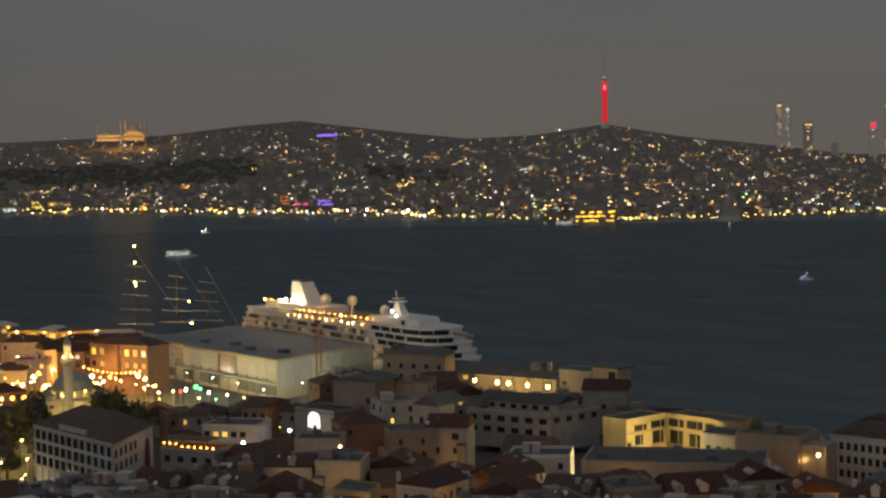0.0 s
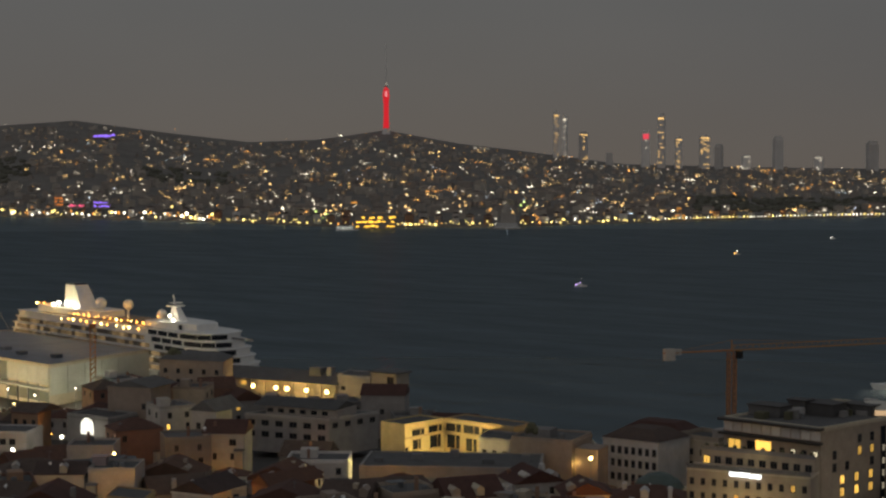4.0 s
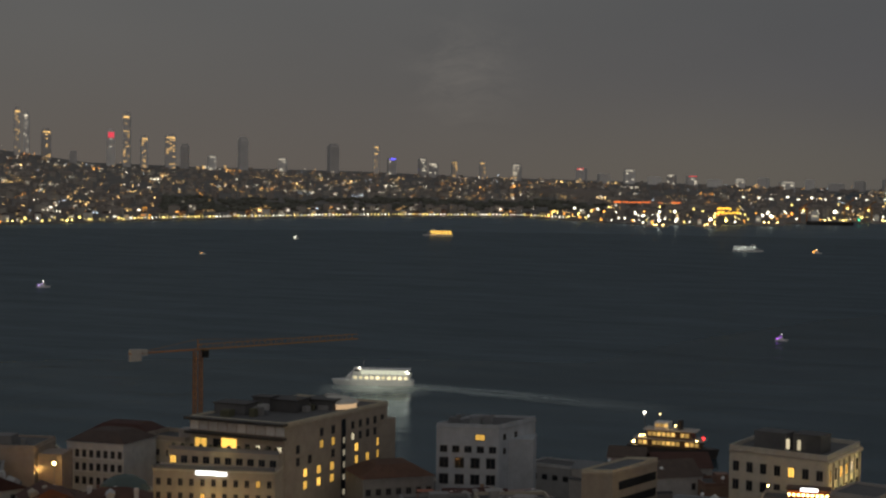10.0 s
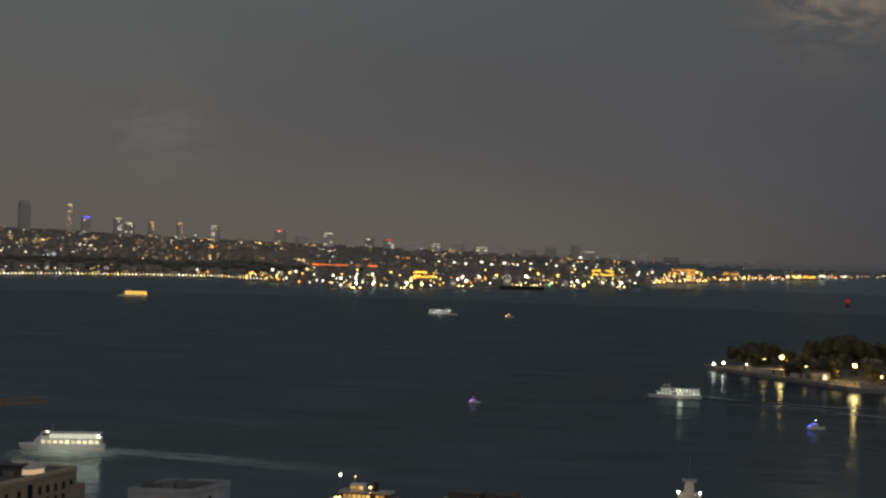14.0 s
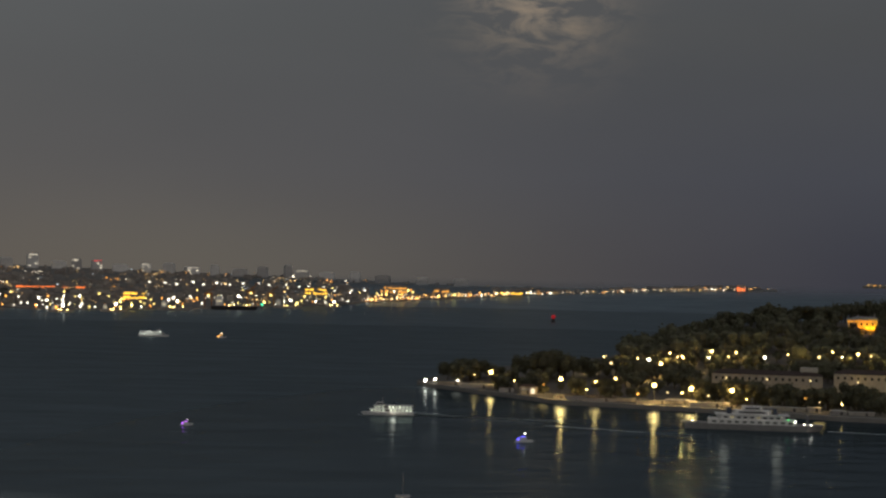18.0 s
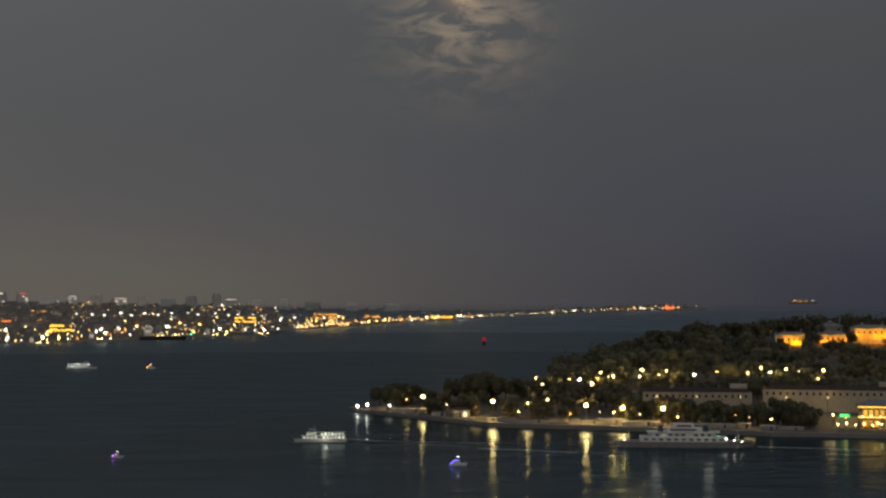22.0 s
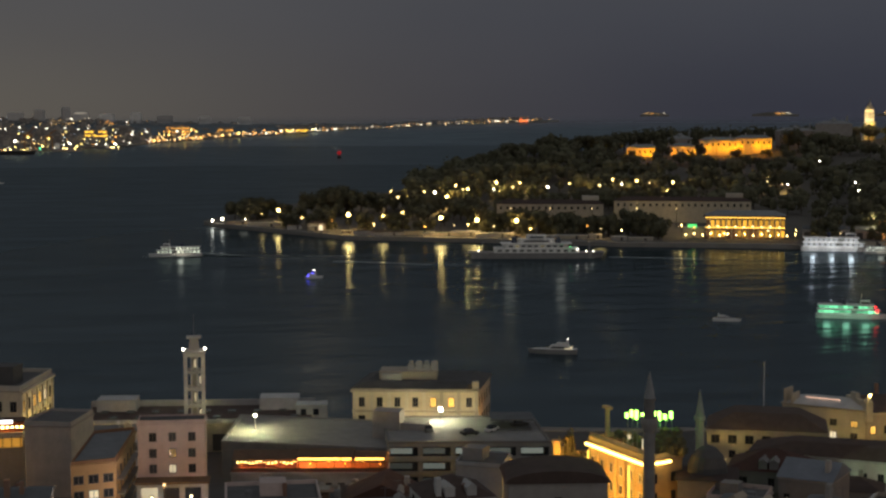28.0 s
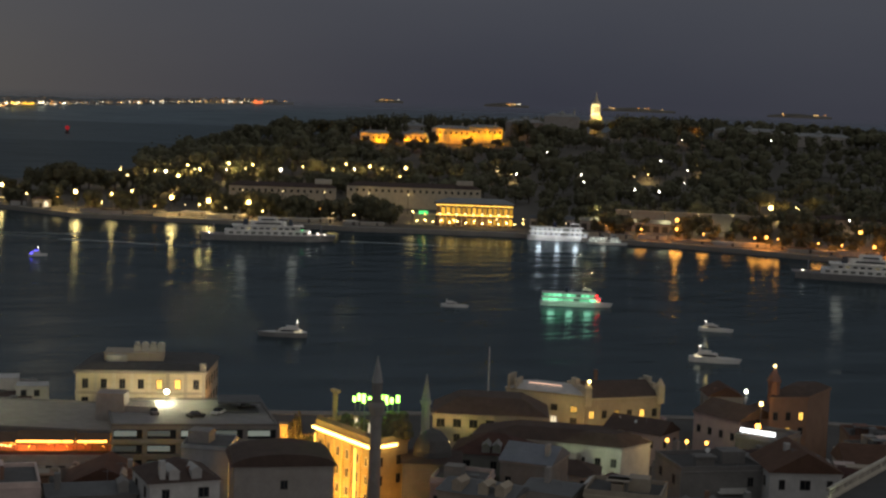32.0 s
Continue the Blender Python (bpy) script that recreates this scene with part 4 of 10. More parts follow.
def tv_tower():
    d = 4800
    z0, zt = 88 + d * math.tan(radians(1.45)), 88 + d * math.tan(radians(4.62))
    h = zt - z0
    t = thing("broadcast_tower", facing(99.62, d, z0), "tall slim broadcast tower lit deep red, mast lights", "tower")
    part("foot", Shape().lathe([(13, -6), (9, h * 0.045)], 14), TOWER_HAZED, t)
    shaft = Shape().lathe([(9, h * 0.045), (7.5, h * 0.2), (8.0, h * 0.34), (10.5, h * 0.42), (8, h * 0.48), (4, h * 0.51)], 14)
    # red light on the shaft is glow put into the cladding
    part("shaft", shaft, glow("red_lit_cladding", (1.0, 0.02, 0.035), 0.62, 0, False), t, "shaft washed in red light")
    part("deck", Shape().box(0, -9.5, h * 0.40, 7, 2, h * 0.06), glow("pale_red_glow", (1.0, 0.30, 0.32), 0.9, 0, False), t, "pale lit observation deck")
    part("ledge", Shape().lathe([(4.5, h * 0.505), (6.2, h * 0.515), (3.5, h * 0.545)], 12), TOWER_HAZED, t)
    part("mast", Shape().rod((0, 0, h * 0.54), (0, 0, h), 1.0, 6, r2=0.4), TOWER_HAZED, t)
    part("beacon", Shape().box(0, -1.5, h * 0.53, 8, 3, 4), FAR_LIGHTS[1], t, "white beacon")


def hill_mosque():
    d = 4700
    z0 = 88 + d * math.tan(radians(1.30))
    t = thing("hill_mosque", facing(82.45, d, z0), "large floodlit domed mosque on the far hilltop", "mosque")
    part("courtyard", Shape().box(-34, 0, -6, 72, 30, 15).box(-34, 0, 9, 64, 24, 3), STONE, t)
    part("prayer_hall", Shape().box(34, 0, -6, 60, 40, 20).box(34, 0, 14, 44, 34, 6), STONE, t)
    part("side_dome", Shape().lathe([(20, 20), (18, 25), (12, 29), (0.5, 31)], 16, Matrix.Translation((34, 0, 0))), LEAD, t)
    part("main_dome", Shape().lathe([(11, 29), (11, 32), (9.5, 36), (5, 39.5), (0.4, 41)], 16, Matrix.Translation((36, 0, 0))), LEAD, t)
    for x in (14, 54):
        part("corner_dome", Shape().lathe([(7, 14), (6, 18), (3, 21), (0.3, 22)], 12, Matrix.Translation((x, -12, 0))), LEAD, t)
    # arcade bays: dark panels standing in for shaded openings
    for k in range(11):
        x = -64 + k * 6.2
        part("bay", Shape().box(x, -15.2, -2, 3.2, 0.5, 7).lathe([(1.6, 0), (1.6, 0.5)], 10, Matrix.Translation((x, -14.95, 5)) @ pose(0, 0, 0, 90, 0, 0)), BLACK_GLASS, t)
    for k in range(8):
        part("bay", Shape().box(9 + k * 7.1, -20.2, 2, 3.4, 0.5, 8), BLACK_GLASS, t)
    for x in (-68, -40, -2, 12, 56, 70):
        mina = Shape().lathe([(1.6, -4), (1.4, 34), (2.3, 34.5), (2.3, 36), (1.1, 36.5), (1.0, 48), (0.1, 57)], 8, Matrix.Translation((x, 8 if x % 4 else -8, 0)))
        part("minaret", mina, STONE, t)
    for x, y, z, p in ((-60, -42, 2, 26000), (-30, -42, 2, 22000), (2, -48, 4, 26000), (34, -52, 8, 40000), (64, -48, 4, 24000), (34, -34, 34, 9000)):
        lamp("mosque_light", t.matrix_basis @ Vector((x, y, z)), p, (1.0, 0.50, 0.10), 2.0)


tv_tower()
hill_mosque()

# ---------------------------------------------------------------- the near town
def window_mesh(name, w, h, pane, frame_mat):
    s = Shape()
    s.box(0, -0.06, -0.12, w + 0.24, 0.16, 0.12, slot=1)
    s.box(0, -0.05, h, w + 0.2, 0.14, 0.12, slot=1)
    for x in (-w / 2 - 0.05, w / 2 + 0.05, 0):
        s.box(x, -0.04, 0, 0.10, 0.10, h, slot=1)
    s.add([(-w / 2, -0.02, 0), (w / 2, -0.02, 0), (w / 2, -0.02, h), (-w / 2, -0.02, h)], [(0, 1, 2, 3)])
    return s.mesh(name, pane, frame_mat)


PANES = {}


def window(parent, x, y, z, w, h, kind="dark", turn=0.0, light_frame=False):
    key = (round(w, 2), round(h, 2), kind, light_frame)
    if key not in PANES:
        pane = {"dark": BLACK_GLASS, "lit": LIT_PANE, "white": LIT_PANE_WHITE}[kind]
        PANES[key] = window_mesh("window", w, h, pane, FRAME_LIGHT if light_frame else FRAME_DARK)
    return part("window", PANES[key], None, parent, {"dark": "", "lit": "warmly lit window", "white": "lit window"}[kind], pose(x, y, z, 0, 0, turn))


BLOCK_NAMES = {GREY_WALL: "grey plastered", CREAM: "cream plastered", WHITE_WALL: "whitewashed", PINK: "faded pink plastered", BROWN: "brown brick", CONCRETE: "dark concrete", OCHRE: "ochre plastered",
               STONE: "pale stone", DARK_STONE: "grey stone", PLASTER_BEIGE: "beige plastered", PLASTER_RUST: "rust-brown plastered"}


def house(az, d, w, t, h, wall, roof="felt", turn=0.0, floors=None, cols=None, lit=0.05, seed=0, name="house", label="", category="house", zb=None, win=(1.1, 1.5), sides=True, group="harbour quarter houses", light_frame=False,
          roof_mat=None, upper=2, plain=False):
    rng = random.Random(seed * 7919 + int(az * 100) + int(d))
    z = near_ground(az, d) - 1.0 if zb is None else zb
    roof_words = {"felt": "flat felted roof", "hip": "hipped tile roof", "gable": "pitched tile roof", "tin": "shallow tin roof", "gable_y": "pitched tile roof"}[roof]
    top = thing(name, facing(az, d, z, turn), label or f"{BLOCK_NAMES[wall]} town house with {roof_words}", category, group)
    body = Shape().box(0, 0, 0, w, t, h)
    body.box(0, -t / 2 - 0.08, h - 0.35, w + 0.3, 0.22, 0.3)
    part("wall", body, wall, top)
    if roof == "felt":
        r = Shape().box(0, 0, h, w - 0.5, t - 0.5, 0.12)
        part("roof", r, roof_mat or FELT, top)
        part("parapet", Shape().ring([(-w / 2, -t / 2), (w / 2, -t / 2), (w / 2, t / 2), (-w / 2, t / 2)], 0.955, h, h + 0.8), wall, top)
        if rng.random() < 0.8:
            part("stair_hut", Shape().box(rng.uniform(-0.25, 0.25) * w, rng.uniform(-0.2, 0.3) * t, h + 0.1, w * 0.28, t * 0.3, 2.3), wall, top)
        for _ in range(rng.randint(0, 2)):
            part("water_tank", Shape().lathe([(0.7, 0), (0.7, 1.3), (0.3, 1.5)], 8, Matrix.Translation((rng.uniform(-0.4, 0.4) * w, rng.uniform(-0.4, 0.4) * t, h + 0.1))), TIN, top)
    elif roof == "hip":
        part("roof", Shape().hip(0, 0, h, w, t, min(w, t) * 0.24), roof_mat or TILE, top)
    elif roof == "tin":
        part("roof", Shape().gable(0, 0, h, w, t, min(w, t) * 0.12), roof_mat or TIN, top)
    else:
        part("roof", Shape().gable(0, 0, h, w, t, min(w, t) * 0.28, along="x" if roof == "gable" else "y"), roof_mat or TILE, top)
    roof_ob = [c for c in top.children if c.name.startswith("roof")][0]
    for _ in range(1 if rng.random() < 0.6 else 0):
        x, y = rng.uniform(-0.38, 0.38) * w, rng.uniform(-0.3, 0.3) * t
        part("chimney", Shape().box(x, y, h, 0.7, 0.6, rng.uniform(1.6, 3.2)).box(x, y, h + 1.6, 0.9, 0.8, 0.2), BROWN, roof_ob)
    for _ in range(rng.randint(0, 1 if plain else 2)):
        x, y = rng.uniform(-0.42, 0.42) * w, rng.uniform(-0.42, 0.1) * t
        if rng.random() < 0.5:
            dish = Shape().lathe([(0.05, 0), (0.35, 0.08), (0.5, 0.22)], 10, pose(x, y, h + 1.9, 55, 0, -30)).rod((x, y, h), (x, y, h + 1.9), 0.05, 4)
            part("satellite_dish", dish, SHIP_WHITE, roof_ob)
        else:
            part("cooler", Shape().box(x, y, h + 0.4, 1.1, 0.7, 0.9 + 0.12 * w * 0.1), TIN, roof_ob)
    if rng.random() < 0.35:
        x, y = rng.uniform(-0.4, 0.4) * w, rng.uniform(-0.4, 0.0) * t
        part("aerial", Shape().rod((x, y, h), (x, y, h + 3.6), 0.05, 4).rod((x - 0.8, y, h + 3.3), (x + 0.8, y, h + 3.3), 0.04, 4), STEEL, roof_ob)
    if not plain and d < 440:
        for _ in range(rng.randint(1, 3)):
            x, y, pick = rng.uniform(-0.4, 0.4) * w, rng.uniform(-0.42, 0.2) * t, rng.random()
            if roof == "felt" and pick < 0.4:
                part("roof_hut", Shape().box(x, y, h + 0.1, rng.uniform(1.8, 3.6), rng.uniform(1.6, 3.0), rng.uniform(1.6, 2.6)).box(x, y, h + 2.2, 3.9, 3.2, 0.15), rng.choice(WALLS), roof_ob)
            elif roof == "felt" and pick < 0.7:
                awning = Shape().box(x, y, h + 2.2, 3.6, 2.8, 0.1)
                for sx, sy in ((-1.7, -1.3), (1.7, -1.3), (-1.7, 1.3), (1.7, 1.3)):
                    awning.box(x + sx, y + sy, h, 0.1, 0.1, 2.2)
                part("roof_awning", awning, rng.choice((CLOTH, CANVAS, TIN)), roof_ob)
            elif roof == "felt":
                part("vent", Shape().lathe([(0.35, 0), (0.35, 1.4), (0.6, 1.5), (0.6, 2.0), (0.1, 2.3)], 8, Matrix.Translation((x, y, h))), TIN, roof_ob)
            elif pick < 0.6:
                part("dormer", Shape().box(x, -t * 0.3, h, 1.7, t * 0.35, 1.7).gable(x, -t * 0.3, h + 1.7, 1.7, t * 0.35, 0.7, over=0.15, along="y"), wall, roof_ob)
            else:
                part("chimney", Shape().box(x, y, h, 0.9, 1.4, rng.uniform(2.4, 3.8)).box(x, y, h + 2.2, 1.1, 1.6, 0.2), wall, roof_ob)
    floors = floors or max(2, int(h / 3.3))
    cols = cols or min(4, max(2, int(w / 4.2)))
    fh = (h - 1.2) / floors
    skip = rng.choice((0.15, 0.45, 0.8))

    def pane_kind():
        return rng.choices(("lit", "white", "dark"), (lit * 0.7, lit * 0.3, 1 - lit))[0]
    for k in range(max(0, floors - upper), floors):
        for c in range(cols):
            if rng.random() < skip:
                continue
            wide = win[0] * rng.choice((0.8, 1.0, 1.0, 1.5))
            window(top, (c + 0.5) / cols * w - w / 2 + rng.uniform(-0.35, 0.35), -t / 2, 0.9 + k * fh + (fh - win[1]) * 0.45, wide, win[1], pane_kind(), 0, light_frame)
    if d < 470 and rng.random() < 0.45:
        k, x, bw = floors - 1, rng.uniform(-0.22, 0.22) * w, w * rng.uniform(0.3, 0.5)
        part("balcony", Shape().box(x, -t / 2 - 0.6, 0.7 + k * fh, bw, 1.2, 0.18).box(x, -t / 2 - 1.15, 0.88 + k * fh, bw, 0.08, 0.9), rng.choice((wall, CONCRETE, WHITE_WALL)), top)
    if d < 470 and rng.random() < 0.5:
        side, aw, ah = rng.choice((-1, 1)), w * rng.uniform(0.2, 0.32), h * rng.uniform(0.6, 0.85)
        part("annexe", Shape().box(side * (w - aw) / 2, -t / 2 - 1.1, 0, aw, 2.2, ah), rng.choice((wall, CONCRETE, GREY_WALL)), top)
        part("annexe_roof", Shape().gable(side * (w - aw) / 2, -t / 2 - 1.1, ah, aw, 2.2, 0.5, over=0.2), rng.choice((TIN, FELT, TILE_DARK)), top)
    if sides and abs(turn) > 13:
        sgn = 1 if turn < 0 else -1
        n = 2
        for k in range(max(0, floors - 1), floors):
            for c in range(n):
                window(top, sgn * w / 2, (c + 0.5) / n * t - t / 2, 0.9 + k * fh + (fh - win[1]) * 0.45, win[0], win[1], pane_kind(), 90 if sgn > 0 else -90, light_frame)
    return top


# kept free for the larger buildings: bearing from, to, distance from, to
KEEP = []
# how high the smaller houses may reach before the larger ones: bearing from, to, nearer than, highest line of sight
COVER = ((78.5, 83.4, 445, -10.6), (83.4, 85.6, 430, -10.4), (83.0, 88.2, 640, -8.25), (88.2, 89.9, 480, -9.4), (89.9, 94.3, 600, -7.0), (94.3, 99.5, 470, -9.8), (99.3, 104.5, 430, -9.95), (104.5, 107.3, 470, -9.1),
         (107.3, 110.3, 412, -11.1), (110.3, 119.3, 400, -12.3), (119.3, 125.6, 410, -11.3), (125.6, 128.7, 380, -12.2), (128.7, 131.0, 400, -11.2), (131.0, 132.2, 380, -10.9), (132.2, 134.5, 362, -12.8), (134.5, 136.1, 352, -13.2), (136.0, 141.0, 330, -14.3),
         (141.0, 147.5, 332, -13.6), (147.4, 151.9, 355, -13.4), (151.8, 155.5, 300, -15.0), (153.5, 157.9, 318, -14.6), (157.8, 160.4, 375, -11.8), (160.3, 166.8, 352, -12.3), (163.4, 167.3, 337, -12.9), (167.3, 173.2, 372, -11.8), (173.2, 179, 420, -11.0))


def free(az, d, r):
    a = math.degrees(r / d)
    return not any(a0 - a < az < a1 + a and d0 - r < d < d1 + r for a0, a1, d0, d1 in KEEP)


def town():
    rng = random.Random(21)
    d = 268.0
    while d < 640:
        az = 76.0 + rng.random()
        while az < 178:
            w, t = rng.uniform(8, 17), rng.uniform(9, 14)
            az += math.degrees((w / 2 + 0.4) / d)
            shore = table(NEAR_SHORE, az)
            g = near_ground(az, d)
            if d < shore - 16 and free(az, d, 9):
                high = rng.uniform(9.5, 15.5) * (0.8 if d > shore - 90 else 1.0)
                high = min(high, 21.5 - g if g < 9 else high)
                for a0, a1, near, line in COVER:
                    if a0 - 1.2 < az < a1 + 1.2 and d < near:
                        high = min(high, 88 + (d - t / 2) * math.tan(radians(line)) - g - 1.5)
                lowest = -12.0 if az < 108 else -12.3 if az < 131 else -14.4
                if high < 5.0 or math.degrees(math.atan2(g + high + 2.5 - 88, d)) < lowest:
                    az += math.degrees((w / 2 + 0.6) / d)
                    continue
                wall = rng.choices(WALLS + [PLASTER_BEIGE], (5, 4, 9, 2, 1, 2, 4) if az < 112 else (6, 2, 4, 2, 4, 7, 3))[0]
                roof = rng.choices(("felt", "hip", "gable", "tin", "gable_y"), (4, 4, 2, 2, 1))[0]
                house(az, d + rng.uniform(-2, 2), w, t, high, wall, roof, rng.uniform(-28, 28), lit=0.04, seed=3, upper=2 if d < 365 else 1, plain=d > 400, roof_mat=TILE_DARK if roof in ("hip", "gable") and rng.random() < 0.5 else None)
            az += math.degrees((w / 2 + 0.6) / d)
        d += rng.uniform(17, 20)
    # street lamps set at random in the lanes, added to brighten the houses
    for k in range(104):
        az, d = rng.uniform(84, 173) if k % 2 else rng.uniform(84, 111), rng.uniform(300, 450)
        if d > table(NEAR_SHORE, az) - 30 or not free(az, d, 1):
            continue
        g = near_ground(az, d)
        t = thing("street_lamp", facing(az, d, g), "street lamp glowing amber in a narrow lane", "street lamp", "lane lamps")
        high = rng.uniform(5, 8)
        part("post", Shape().rod((0, 0, 0), (0, 0, high), 0.08, 6), DARK_STEEL, t)
        part("bulb", Shape().ball(0, -0.2, high + 0.2, 0.22, 8), rng.choice((BULB_AMBER, BULB_SOFT, BULB_SOFT)), t, "glowing amber bulb")
        lamp("lane_light", polar(az, d - 1.2, g + high), rng.choice((240, 420, 700)) * (1.1 if az < 111 else 0.9), rng.choice((LAMP_AMBER, LAMP_AMBER, LAMP_GOLD)), 0.4)

# ---------------------------------------------------------------- larger buildings of the harbour quarter
def flat_angle(v):
    return math.atan2(v.y, v.x)


class Block:
    """A building by its visible corners (bearing, distance): A to B is one front, B to C the next."""

    def __init__(self, name, label, category, a, b, c, z0, z1, wall, depth=14.0, group="", keep=True, trim=True):
        pa, pb = polar(*a), polar(*b)
        ang = flat_angle(pb - pa)
        self.top = thing(name, Matrix.Translation((pa.x, pa.y, z0)) @ Matrix.Rotation(ang, 4, "Z"), label, category, group)
        inv = Matrix.Rotation(-ang, 4, "Z")
        self.w, self.h = (pb - pa).length, z1 - z0
        q = inv @ (polar(*c) - pb) if c else Vector((0, depth, 0))
        self.c = Vector((self.w + q.x, q.y, 0))
        self.q = Vector((q.x, q.y, 0))
        self.t = self.q.length
        self.pts = [(0, 0), (self.w, 0), (self.c.x, self.c.y), (self.q.x, self.q.y)]
        body = Shape().prism(self.pts, 0, self.h)
        self.wall = wall
        part("wall", body, wall, self.top)
        if trim:
            s = Shape()
            s.box(self.w / 2, -0.12, self.h - 0.5, self.w + 0.3, 0.3, 0.4)
            s.box(self.t / 2, -0.12, self.h - 0.5, self.t + 0.3, 0.3, 0.4, self.side())
            part("cornice", s, wall, self.top)
        if keep:
            azs, ds = (a[0], b[0], (c or b)[0]), (a[1], b[1], (c or (0, b[1] + depth))[1])
            KEEP.append((min(azs), max(azs), min(ds) - 3, max(max(ds), min(ds) + depth)))

    def side(self):
        return Matrix.Translation((self.w, 0, 0)) @ Matrix.Rotation(flat_angle(self.q), 4, "Z")

    def inset(self, k):
        m = (self.c.x + 0) / 2, (self.c.y + 0) / 2
        return [(m[0] + (x - m[0]) * k, m[1] + (y - m[1]) * k) for x, y in self.pts]

    def flat_roof(self, mat=None, rise=0.7):
        part("roof", Shape().prism(self.inset(0.97), self.h, self.h + 0.1), mat or FELT, self.top)
        part("parapet", Shape().ring(self.pts, 0.97, self.h, self.h + rise), self.wall, self.top)
        return self

    def hip_roof(self, mat, rise, k=0.45, over=1.04):
        part("roof", Shape().prism(self.inset(over), self.h, self.h + rise, top=self.inset(k)), mat, self.top)
        return self

    def windows(self, rows, cols, size, pattern="", face="front", lit="lit", start=0.0, end=1.0, light_frame=False, base=0.0):
        """rows: heights of the sills. pattern: one sign a window, row by row from the top; l and w are lit, a dot is none."""
        length = self.w if face == "front" else self.t
        m = Matrix.Identity(4) if face == "front" else self.side()
        i = 0
        for z in rows:
            for c in range(cols):
                sign = pattern[i] if i < len(pattern) else "d"
                i += 1
                if sign == ".":
                    continue
                x = (start + (end - start) * (c + 0.5) / cols) * length
                ob = window(self.top, 0, 0, 0, size[0], size[1], {"l": "lit", "w": "white"}.get(sign, "dark"), 0, light_frame)
                ob.matrix_basis = m @ Matrix.Translation((x, -base, z))
        return self

    def add(self, name, shape, mat, label="", face="front"):
        return part(name, shape, mat, self.top, label, None if face == "front" else self.side())


LAMP_GOLD, LAMP_AMBER, LAMP_WHITE = (1.0, 0.66, 0.22), (1.0, 0.43, 0.08), (1.0, 0.90, 0.70)


def floodlight(az, d, z, power, colour=LAMP_GOLD, r=0.35, bulb=BULB_WARM, post=True, label="small floodlight on a short post", z0=None):
    """A lamp that shows: post, head and glowing bulb, and the light that it gives."""
    foot = (near_ground(az, d) if z0 is None else z0) if post else z - 0.5
    t = thing("floodlight", facing(az, d, foot), label, "lamp", "harbour lamps")
    if post:
        part("post", Shape().rod((0, 0.2, -0.3), (0, 0.2, z - foot), 0.09, 6), STEEL, t)
    part("head", Shape().box(0, 0.25, z - foot - 0.1, r * 2, 0.3, r * 2 + 0.2), DARK_STEEL, t)
    part("bulb", Shape().ball(0, -0.12, z - foot + r, r, 8), bulb, t, "glowing bulb")
    lamp("lamp_light", polar(az, d - r - 0.7, z + r), power * 1.4, colour, r)


